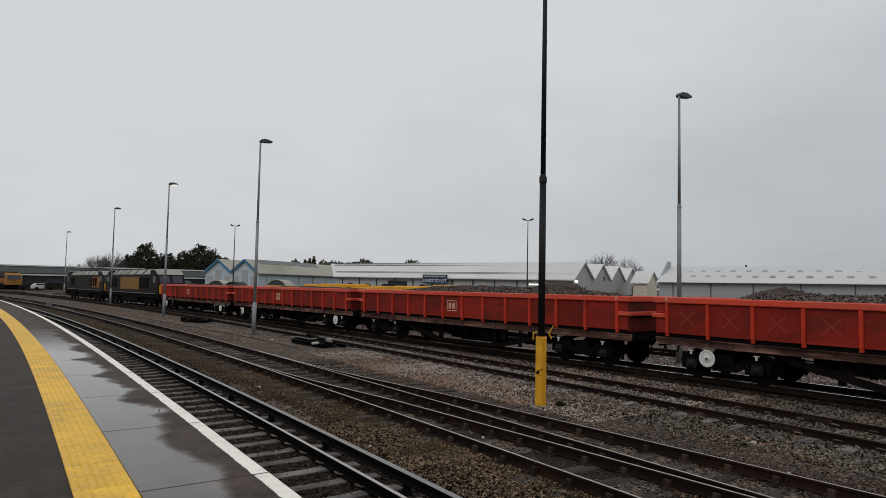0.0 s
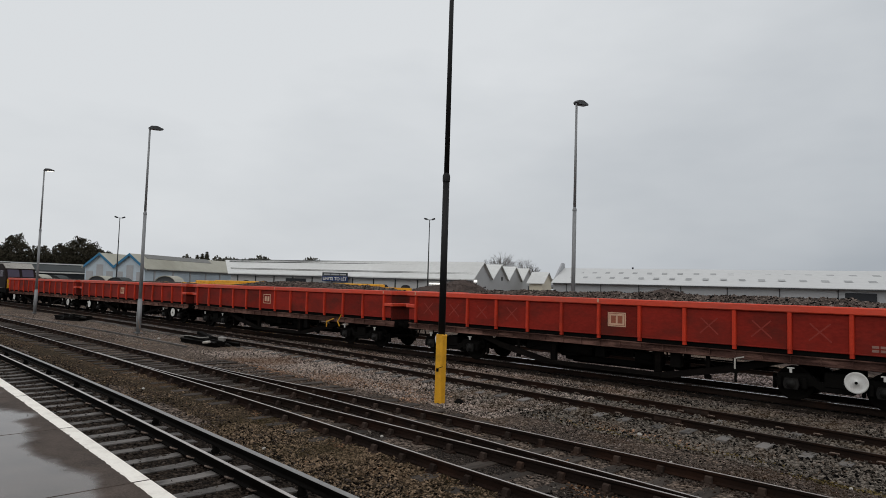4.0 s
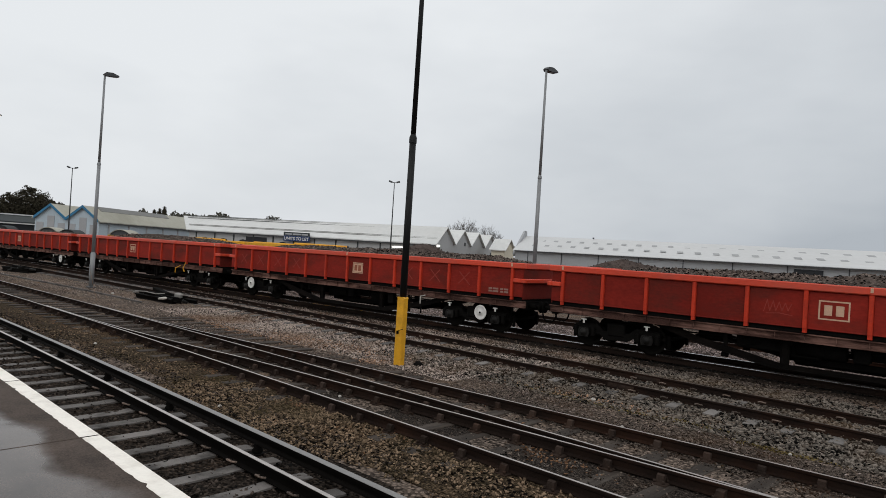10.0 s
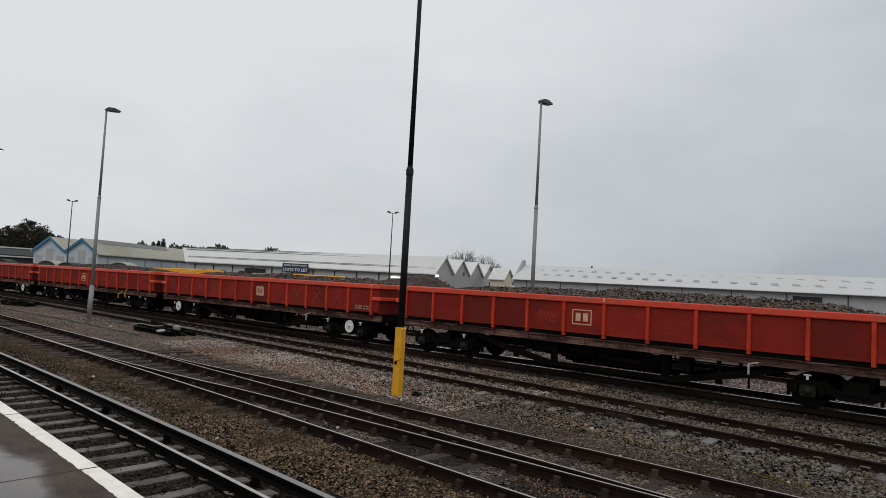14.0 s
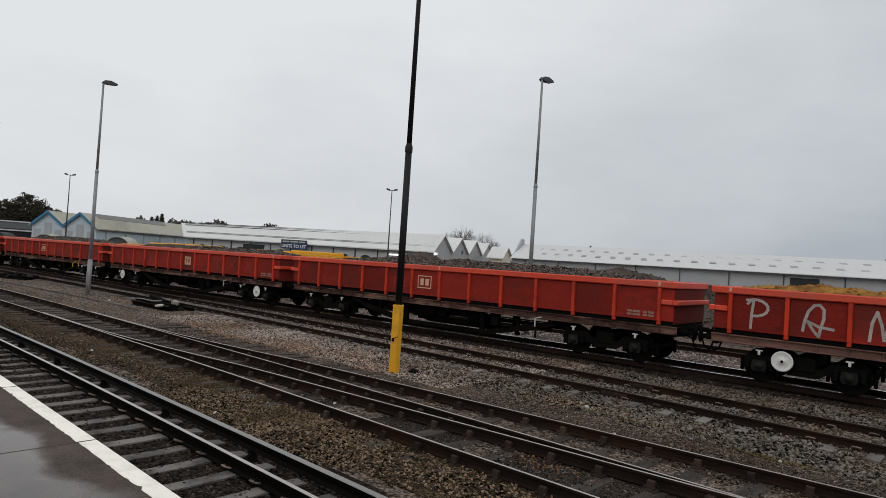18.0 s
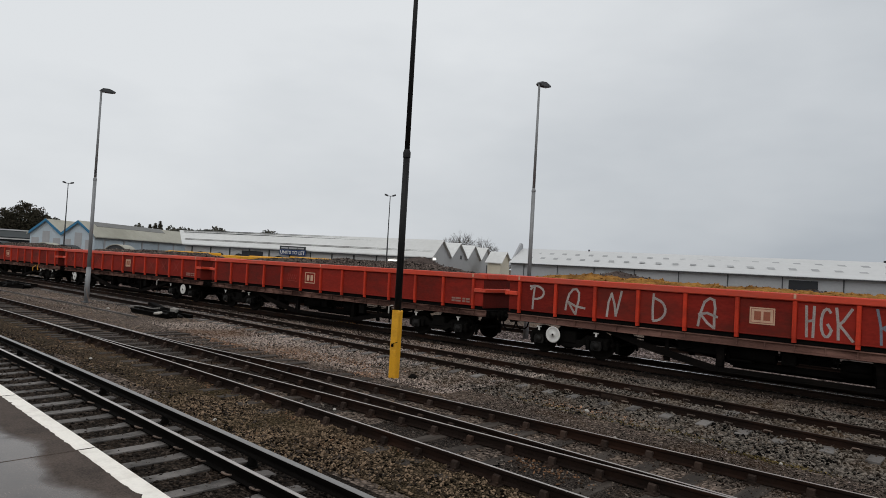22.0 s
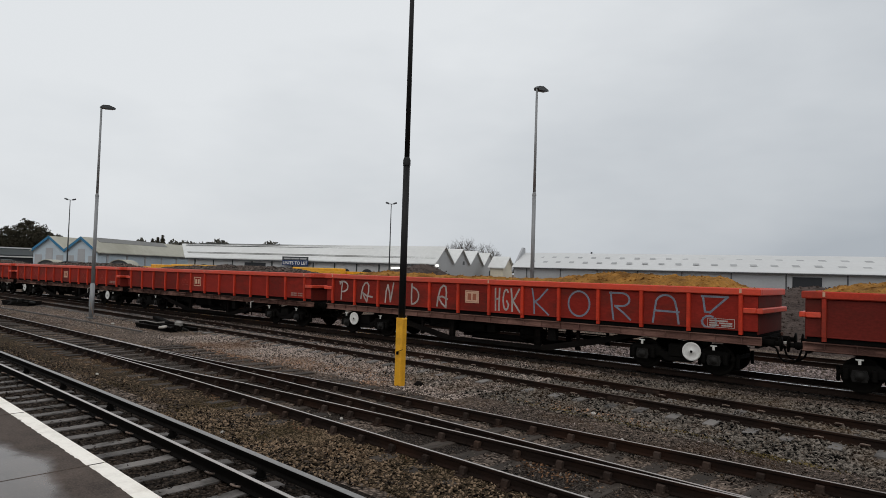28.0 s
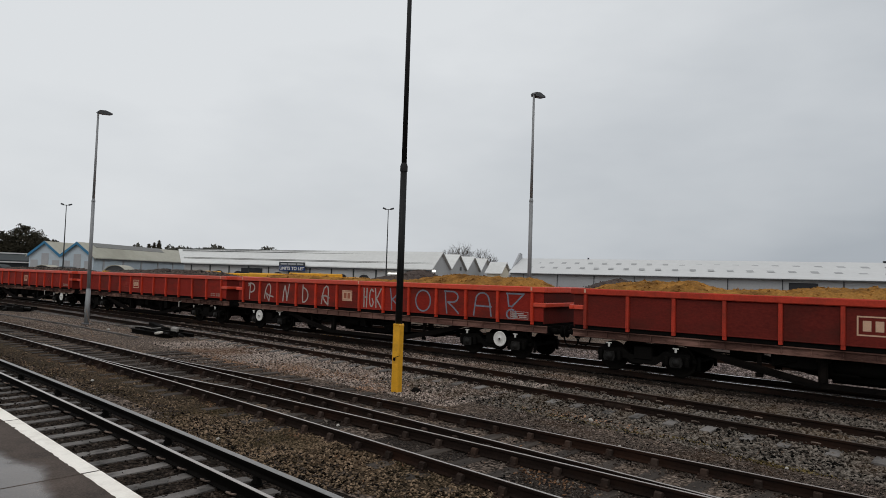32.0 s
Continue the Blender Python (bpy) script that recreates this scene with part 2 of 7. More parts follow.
def wet_slab():
    """Worn paving, mirror-wet where rain lies and darker and dull where it has run off."""
    m = mat("coping_slab", (0.074, 0.057, 0.048), 0.85, spread=0.7, scale=2.2, fine=75, bump=0.15, dist=0.003, coord="World", spec=0.35)
    n, l = m.node_tree.nodes, m.node_tree.links
    b = n["Principled BSDF"]
    pos = n.new("ShaderNodeNewGeometry")
    warp = n.new("ShaderNodeTexNoise")
    warp.inputs["Scale"].default_value, warp.inputs["Detail"].default_value = 0.75, 5.0
    sep = n.new("ShaderNodeSeparateXYZ")
    l.new(pos.outputs["Position"], sep.inputs["Vector"])
    flat = n.new("ShaderNodeCombineXYZ")
    l.new(sep.outputs["X"], flat.inputs["X"])
    l.new(sep.outputs["Y"], flat.inputs["Y"])
    l.new(flat.outputs["Vector"], warp.inputs["Vector"])
    # water lies towards the middle of the slabs, away from the edge
    slope = n.new("ShaderNodeMapRange")
    slope.inputs["From Min"].default_value, slope.inputs["From Max"].default_value = 1.15, 1.85
    slope.inputs["To Min"].default_value, slope.inputs["To Max"].default_value = 0.30, -0.16
    east, square, across = n.new("ShaderNodeMath"), n.new("ShaderNodeMath"), n.new("ShaderNodeMath")
    east.operation, east.inputs[1].default_value = "ADD", 3.5
    cut = n.new("ShaderNodeMath")
    cut.operation, cut.inputs[1].default_value = "MINIMUM", 0.0
    square.operation = "MULTIPLY"
    across.operation, across.inputs[1].default_value = "MULTIPLY_ADD", 0.00096
    l.new(sep.outputs["X"], east.inputs[0])
    l.new(east.outputs[0], cut.inputs[0])
    l.new(cut.outputs[0], square.inputs[0])
    l.new(cut.outputs[0], square.inputs[1])
    l.new(square.outputs[0], across.inputs[0])
    l.new(sep.outputs["Y"], across.inputs[2])
    l.new(across.outputs[0], slope.inputs["Value"])
    add = n.new("ShaderNodeMath")
    add.operation = "ADD"
    l.new(warp.outputs["Fac"], add.inputs[0])
    l.new(slope.outputs["Result"], add.inputs[1])
    mask = n.new("ShaderNodeMapRange")
    mask.inputs["From Min"].default_value, mask.inputs["From Max"].default_value = 0.47, 0.60
    near, wet = n.new("ShaderNodeMapRange"), n.new("ShaderNodeMath")
    near.inputs["From Min"].default_value, near.inputs["From Max"].default_value = -27.0, -16.0
    near.inputs["To Min"].default_value = 0.12
    wet.operation = "MULTIPLY"
    l.new(add.outputs[0], mask.inputs["Value"])
    l.new(sep.outputs["X"], near.inputs["Value"])
    l.new(near.outputs["Result"], wet.inputs[0])
    l.new(mask.outputs["Result"], wet.inputs[1])
    old = b.inputs["Roughness"].links[0].from_socket
    mix = n.new("ShaderNodeMix")
    mix.inputs["B"].default_value = 0.03
    l.new(wet.outputs[0], mix.inputs["Factor"])
    l.new(old, mix.inputs["A"])
    l.new(mix.outputs["Result"], b.inputs["Roughness"])
    bump = b.inputs["Normal"].links[0].from_node
    inv = n.new("ShaderNodeMath")
    inv.operation, inv.inputs[0].default_value = "SUBTRACT", 0.15
    sc = n.new("ShaderNodeMath")
    sc.operation, sc.inputs[1].default_value = "MULTIPLY", 0.147
    l.new(wet.outputs[0], sc.inputs[0])
    l.new(sc.outputs[0], inv.inputs[1])
    l.new(inv.outputs[0], bump.inputs["Strength"])
    spec = n.new("ShaderNodeMapRange")
    spec.inputs["To Min"].default_value, spec.inputs["To Max"].default_value = 0.12, 0.32
    l.new(wet.outputs[0], spec.inputs["Value"])
    l.new(spec.outputs["Result"], b.inputs["Specular IOR Level"])
    return m


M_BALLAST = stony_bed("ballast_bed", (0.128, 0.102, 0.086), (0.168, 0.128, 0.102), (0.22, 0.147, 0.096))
# oily black; under the train the colour also holds the wagons' shade
M_OILY_SHADE_BED = stony_bed("oily_shade_ballast_bed", (0.024, 0.0192, 0.016), (0.0368, 0.0272, 0.0208), (0.056, 0.0368, 0.0256), 24.0)
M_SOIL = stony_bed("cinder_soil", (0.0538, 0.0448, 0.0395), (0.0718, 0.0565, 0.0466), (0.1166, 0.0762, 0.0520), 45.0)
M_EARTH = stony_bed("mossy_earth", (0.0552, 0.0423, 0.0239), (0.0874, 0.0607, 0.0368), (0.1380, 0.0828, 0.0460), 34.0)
M_STONE = mat("ballast_stone", (0.112, 0.096, 0.081), 0.95, spread=0.98, scale=0.35, fine=30, bump=0.2, island=1.1, spec=0.06,
              stain=(0.20, 0.125, 0.070), stain_amt=0.35, stain_scale=0.4)
M_STONE_MID = mat("dry_ballast_stone", (0.262, 0.214, 0.184), 0.95, spread=0.98, scale=0.35, fine=30, bump=0.2, island=1.1, spec=0.06,
                  stain=(0.192, 0.108, 0.064), stain_amt=0.6, stain_scale=0.4)
M_STONE_BROWN = mat("brown_stone", (0.150, 0.105, 0.069), 0.95, spread=0.97, scale=0.5, fine=30, bump=0.2, island=1.2, spec=0.06,
                    stain=(0.048, 0.0368, 0.0176), stain_amt=0.8, stain_scale=0.7)
M_CINDER = mat("cinder_stone", (0.080, 0.064, 0.054), 0.95, spread=0.95, scale=0.5, fine=30, bump=0.2, island=1.2, spec=0.06,
               stain=(0.117, 0.0663, 0.039), stain_amt=0.5, stain_scale=0.6)
M_STONE_RUST = mat("rusty_stone", (0.255, 0.1513, 0.0952), 0.95, spread=0.9, scale=0.9, fine=30, bump=0.2, island=1.2, spec=0.06,
                   stain=(0.17, 0.1275, 0.102), stain_amt=0.7, stain_scale=1.1)
M_LITTER = mat("dead_leaf", (0.125, 0.065, 0.034), 0.8, spread=0.8, scale=0.8, fine=30, bump=0.0, island=1.2, spec=0.2)
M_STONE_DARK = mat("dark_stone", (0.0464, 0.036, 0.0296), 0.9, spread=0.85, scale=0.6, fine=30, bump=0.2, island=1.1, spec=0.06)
M_STONE_PALE = mat("pale_stone", (0.265, 0.215, 0.20), 0.9, spread=0.7, scale=0.5, fine=30, bump=0.2, island=1.0, spec=0.08)
M_SLEEPER = mat("concrete_sleeper", (0.1575, 0.144, 0.135), 0.8, spread=0.35, scale=2.0, fine=50, bump=0.2, rand=0.6, spec=0.15,
                stain=(0.0342, 0.0306, 0.0279), stain_amt=0.85, stain_scale=1.6)
M_TIMBER = mat("timber_sleeper", (0.038, 0.0295, 0.024), 0.85, spread=0.5, scale=2.5, fine=40, bump=0.4, rand=0.5, stretch=(4, 0.4, 4), spec=0.2,
               stain=(0.085, 0.069, 0.057), stain_amt=0.7, stain_scale=1.5)
M_RAIL = mat("rusty_rail", (0.0155, 0.0103, 0.0082), 0.85, spread=0.5, scale=1.5, fine=60, bump=0.2, spec=0.05, stretch=(0.5, 1, 1),
             stain=(0.036, 0.0165, 0.0100), stain_amt=0.6, stain_scale=1.2)
M_RAIL_BLACK = mat("oily_black_rail", (0.005, 0.0042, 0.0036), 0.7, spread=0.4, scale=1.5, fine=40, bump=0.08, spec=0.04)
M_RAILTOP = mat("worn_rail_head", (0.47, 0.43, 0.40), 0.30, metal=0.9, spread=0.3, scale=0.6, fine=20, bump=0.03)
M_RAILTOP_BRIGHT = mat("polished_rail_head", (0.90, 0.89, 0.88), 0.14, metal=1.0, spread=0.15, scale=0.6, fine=20, bump=0.02)
M_RAILTOP_DULL = mat("dull_rail_head", (0.075, 0.0585, 0.0465), 0.55, metal=0.5, spread=0.4, scale=0.8, fine=20, bump=0.05)
M_THIRD = mat("conductor_rail_steel", (0.26, 0.25, 0.24), 0.42, metal=0.8, spread=0.25, scale=0.5, fine=20, bump=0.02)
M_CLIP = mat("weathered_spring_clip", (0.150, 0.108, 0.085), 0.6, spread=0.5, scale=4, fine=40, bump=0.1, rand=0.9, spec=0.3)
M_MOSS = mat("yellowish_moss", (0.105, 0.078, 0.030), 0.95, spread=0.8, scale=0.8, fine=30, bump=0.3, island=1.2, spec=0.05)
M_CHAIR = mat("rusted_chair", (0.030, 0.021, 0.017), 0.85, spread=0.6, scale=3, fine=40, bump=0.3, rand=0.9, spec=0.05,
              stain=(0.058, 0.034, 0.024), stain_amt=0.7, stain_scale=2)
M_TARMAC = mat("wet_tarmac", (0.040, 0.0300, 0.0255), 0.7, spread=0.95, scale=2.4, fine=55, bump=0.8, dist=0.006, rough_var=0.2, coord="World", spec=0.12,
               stain=(0.066, 0.050, 0.042), stain_amt=0.8, stain_scale=2.0)
M_COPING = wet_slab()
M_WHITE_LINE = mat("white_edge_paint", (0.92, 0.87, 0.79), 0.6, spread=0.08, scale=1.5, fine=45, bump=0.15, dist=0.003, spec=0.2, rand=0.1,
                   stain=(0.58, 0.52, 0.45), stain_amt=0.4, stain_scale=5.0)
M_TACTILE = mat("yellow_tactile", (0.80, 0.465, 0.038), 0.5, spread=0.28, scale=2.2, fine=30, bump=0.1, dist=0.003, rand=0.2,
                stain=(0.50, 0.29, 0.06), stain_amt=0.5, stain_scale=2.6)
M_BRICK = mat("platform_brick", (0.09, 0.065, 0.05), 0.85, spread=0.4, scale=1.0, fine=30, bump=0.3)
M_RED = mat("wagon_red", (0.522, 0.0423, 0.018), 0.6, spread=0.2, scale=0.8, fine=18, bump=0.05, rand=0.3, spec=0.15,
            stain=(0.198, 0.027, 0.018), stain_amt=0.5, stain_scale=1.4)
# side panels: a deeper red than posts and rim, with darker stained patches
M_RED_PANEL = mat("dark_red_panel", (0.2193, 0.01806, 0.01118), 0.7, spread=0.35, scale=0.7, fine=14, bump=0.06, rand=0.6, spec=0.12,
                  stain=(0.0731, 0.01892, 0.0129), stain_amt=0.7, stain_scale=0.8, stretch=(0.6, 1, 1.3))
M_RED_DULL = mat("dulled_wagon_red", (0.40, 0.036, 0.018), 0.6, spread=0.3, scale=0.8, fine=18, bump=0.05, rand=0.4, spec=0.2,
                 stain=(0.16, 0.03, 0.018), stain_amt=0.6, stain_scale=1.2)
M_MAROON_PANEL = mat("rust_browned_panel", (0.130, 0.015, 0.010), 0.7, spread=0.4, scale=0.6, fine=14, bump=0.08, rand=0.5, spec=0.15,
                     stain=(0.050, 0.014, 0.009), stain_amt=0.8, stain_scale=0.55, stretch=(0.8, 1, 1.5))
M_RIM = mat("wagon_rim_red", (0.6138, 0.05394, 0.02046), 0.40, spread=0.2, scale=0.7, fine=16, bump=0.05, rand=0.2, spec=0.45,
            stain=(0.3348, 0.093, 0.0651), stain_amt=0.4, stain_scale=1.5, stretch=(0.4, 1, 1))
M_SOLEBAR = mat("dirty_solebar", (0.095, 0.050, 0.040), 0.85, spread=0.6, scale=1.2, fine=25, bump=0.15, rand=0.5, spec=0.06,
                stain=(0.30, 0.165, 0.130), stain_amt=0.8, stain_scale=1.3, stretch=(0.5, 1, 2.5))
M_UNDER = mat("near_black_underframe", (0.006, 0.0055, 0.005), 0.85, spread=0.5, scale=2.0, fine=30, bump=0.1, spec=0.04)
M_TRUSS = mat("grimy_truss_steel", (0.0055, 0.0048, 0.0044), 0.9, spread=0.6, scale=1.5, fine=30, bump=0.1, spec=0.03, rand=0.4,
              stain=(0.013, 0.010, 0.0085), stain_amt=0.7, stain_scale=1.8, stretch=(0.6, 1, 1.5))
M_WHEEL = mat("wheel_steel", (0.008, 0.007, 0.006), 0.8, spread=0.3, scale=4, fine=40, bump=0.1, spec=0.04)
M_WHITE = mat("white_paint", (0.66, 0.65, 0.62), 0.5, spread=0.12, scale=3, fine=40, bump=0.05, stain=(0.38, 0.35, 0.31), stain_amt=0.4, stain_scale=4)
M_DECAL = mat("faded_decal", (0.56, 0.36, 0.25), 0.6, spread=0.2, scale=4, fine=40, bump=0.0, spec=0.1)
M_EMBLEM_MARK = mat("faded_mark", (0.30, 0.10, 0.06), 0.6, spread=0.25, scale=4, fine=40, bump=0.0, spec=0.1)
M_DATA = mat("small_faded_lettering", (0.27, 0.16, 0.13), 0.6, spread=0.3, scale=6, fine=40, bump=0.0, spec=0.1)
M_SPRAY = mat("sprayed_white", (0.36, 0.31, 0.285), 0.7, spread=0.5, scale=2.5, fine=40, bump=0.0, spec=0.1)
M_SPRAY_BLUE = mat("sprayed_pale_blue", (0.175, 0.19, 0.225), 0.7, spread=0.4, scale=5, fine=40, bump=0.0, spec=0.1)
M_CHALK_CORD = mat("faded_cord", (0.22, 0.13, 0.08), 0.8, spread=0.4, scale=5, fine=40, bump=0.0)
M_CHALK = mat("faded_chalk_cross", (0.265, 0.045, 0.032), 0.7, spread=0.3, scale=6, fine=60, bump=0.0, spec=0.1)
M_LOAD = mat("grey_ballast_load", (0.080, 0.062, 0.053), 0.95, spread=0.95, scale=1.2, fine=12, bump=0.6, dist=0.04, spec=0.06)
M_LOAD_STONE = mat("broken_load_stone", (0.108, 0.086, 0.074), 0.95, spread=0.98, scale=2.0, fine=20, bump=0.2, spec=0.06, island=1.3)
M_SHANK = mat("bright_buffer_steel", (0.62, 0.61, 0.59), 0.35, metal=0.5, spread=0.2, scale=6, fine=40, bump=0.02)
M_GREASE = mat("greasy_axlebox", (0.0095, 0.0085, 0.0075), 0.65, spread=0.5, scale=4.0, fine=40, bump=0.1, spec=0.2, rand=0.5)
M_SAND = mat("sandy_spoil", (0.306, 0.1485, 0.036), 0.95, spread=0.5, scale=1.5, fine=12, bump=0.8, dist=0.05, spec=0.1,
             stain=(0.108, 0.0495, 0.0144), stain_amt=0.8, stain_scale=1.3)
M_GALV = mat("galvanised_steel", (0.25, 0.255, 0.26), 0.55, metal=0.3, spread=0.15, scale=1.5, fine=30, bump=0.03)
M_LAMPHEAD = mat("lamp_housing", (0.06, 0.062, 0.065), 0.5, spread=0.2, scale=5, fine=40, bump=0.02)
M_BLACK = mat("black_paint", (0.0055, 0.0055, 0.006), 0.6, spread=0.2, scale=3, fine=30, bump=0.03)
M_YELLOW = mat("yellow_enamel", (0.72, 0.36, 0.02), 0.5, spread=0.15, scale=2.5, fine=30, bump=0.05,
               stain=(0.36, 0.17, 0.02), stain_amt=0.5, stain_scale=3)
M_DIRTY_YELLOW = mat("dirty_yellow", (0.32, 0.15, 0.014), 0.6, spread=0.4, scale=0.9, fine=12, bump=0.05, stain=(0.06, 0.04, 0.02), stain_amt=0.8, stain_scale=0.9)
M_LENS = glow_mat("lit_lens", (1.0, 0.93, 0.72), 1.6)
M_STRIP = glow_mat("lit_strip", (1.0, 0.97, 0.9), 1.3)
M_ROOF_WHITE = mat("pale_sheet_roof", (0.57, 0.57, 0.565), 0.7, spread=0.07, scale=0.08, fine=1.5, bump=0.05, spec=0.2)
M_ROOF_GREY = mat("grey_sheet_roof", (0.62, 0.62, 0.605), 0.7, spread=0.12, scale=0.06, fine=1.2, bump=0.05, spec=0.2,
                  stain=(0.54, 0.535, 0.51), stain_amt=0.6, stain_scale=0.05)
M_ROOF_CREAM = mat("mossy_cream_roof", (0.40, 0.385, 0.325), 0.75, spread=0.15, scale=0.08, fine=1.2, bump=0.05, spec=0.15,
                   stain=(0.27, 0.26, 0.21), stain_amt=0.7, stain_scale=0.07)
M_ROOF_SLATE = mat("weathered_glazing", (0.18, 0.178, 0.168), 0.6, spread=0.2, scale=0.2, fine=2, bump=0.03)
M_ROOF_DARK = mat("dark_slate_roof", (0.045, 0.051, 0.052), 0.9, spread=0.15, scale=0.1, fine=1.5, bump=0.05)
M_WALL_DULL = mat("dull_grey_paint", (0.16, 0.15, 0.14), 0.7, spread=0.2, scale=2, fine=20, bump=0.05)
M_WALL_PALE = mat("pale_cladding", (0.42, 0.42, 0.42), 0.7, spread=0.08, scale=0.15, fine=3, bump=0.05, spec=0.2)
M_WALL_GREY = mat("grey_cladding", (0.37, 0.375, 0.385), 0.7, spread=0.1, scale=0.15, fine=3, bump=0.05, spec=0.2)
M_WALL_BLUE = mat("pale_blue_render", (0.46, 0.53, 0.58), 0.75, spread=0.1, scale=0.2, fine=3, bump=0.05, spec=0.15)
M_TRIM_BLUE = mat("blue_bargeboard", (0.04, 0.17, 0.30), 0.5, spread=0.1, scale=0.5, fine=8, bump=0.02)
M_WALL_CREAM = mat("cream_render", (0.66, 0.60, 0.48), 0.7, spread=0.1, scale=0.2, fine=3, bump=0.05)
M_SKYLIGHT = mat("skylight_sheet", (0.36, 0.365, 0.365), 0.75, spread=0.15, scale=1, fine=5, bump=0.0, rand=0.3, spec=0.1)
M_DARKDOOR = mat("dark_door", (0.02, 0.022, 0.026), 0.5, spread=0.2, scale=0.5, fine=8, bump=0.02)
M_SIGN = mat("navy_sign", (0.015, 0.035, 0.11), 0.5, spread=0.1, scale=1, fine=8, bump=0.0)
M_HEAP = mat("stockpile_stone", (0.075, 0.057, 0.050), 0.95, spread=0.85, scale=0.8, fine=7, bump=1.0, dist=0.12, spec=0.06)
M_LEAF_DARK = mat("evergreen_leaf", (0.044, 0.039, 0.027), 0.8, spread=0.7, scale=0.3, fine=4, bump=0.0, island=1.0, spec=0.05)
M_TWIG = mat("bare_twig", (0.095, 0.080, 0.068), 0.8, spread=0.3, scale=0.5, fine=8, bump=0.1)
M_BARK = mat("bark", (0.07, 0.058, 0.048), 0.85, spread=0.3, scale=2, fine=12, bump=0.3)
M_WOODS = mat("winter_woods", (0.085, 0.082, 0.066), 0.85, spread=0.5, scale=0.1, fine=1.5, bump=0.0, island=0.9)
M_LOCO = mat("dirty_dark_loco", (0.019, 0.0185, 0.016), 0.7, spread=0.4, scale=0.7, fine=14, bump=0.05, spec=0.1)
M_LOCO_ROOF = mat("loco_roof_grey", (0.36, 0.34, 0.31), 0.7, spread=0.5, scale=0.8, fine=12, bump=0.05, spec=0.15,
                  stain=(0.05, 0.045, 0.04), stain_amt=0.8, stain_scale=0.8)
M_ORANGE = mat("faded_orange", (0.26, 0.10, 0.018), 0.6, spread=0.3, scale=0.8, fine=14, bump=0.05, spec=0.1)
M_GOLD = mat("faded_gold", (0.23, 0.12, 0.035), 0.6, spread=0.3, scale=0.8, fine=14, bump=0.05, spec=0.1)
M_MAROON = mat("dull_maroon", (0.015, 0.0095, 0.009), 0.65, spread=0.3, scale=0.8, fine=14, bump=0.05, spec=0.1)
M_GLASS = glass_mat("cab_glass", (0.045, 0.036, 0.062), 0.25)
M_CARWHITE = mat("car_white", (0.6, 0.6, 0.6), 0.35, spread=0.05, scale=2, fine=20, bump=0.0)
M_STONE_WHITE = mat("pale_pebble", (0.45, 0.42, 0.38), 0.85, spread=0.4, scale=8, fine=40, bump=0.3)
M_CONCRETE = mat("pale_concrete", (0.26, 0.245, 0.225), 0.85, spread=0.25, scale=2, fine=30, bump=0.3)


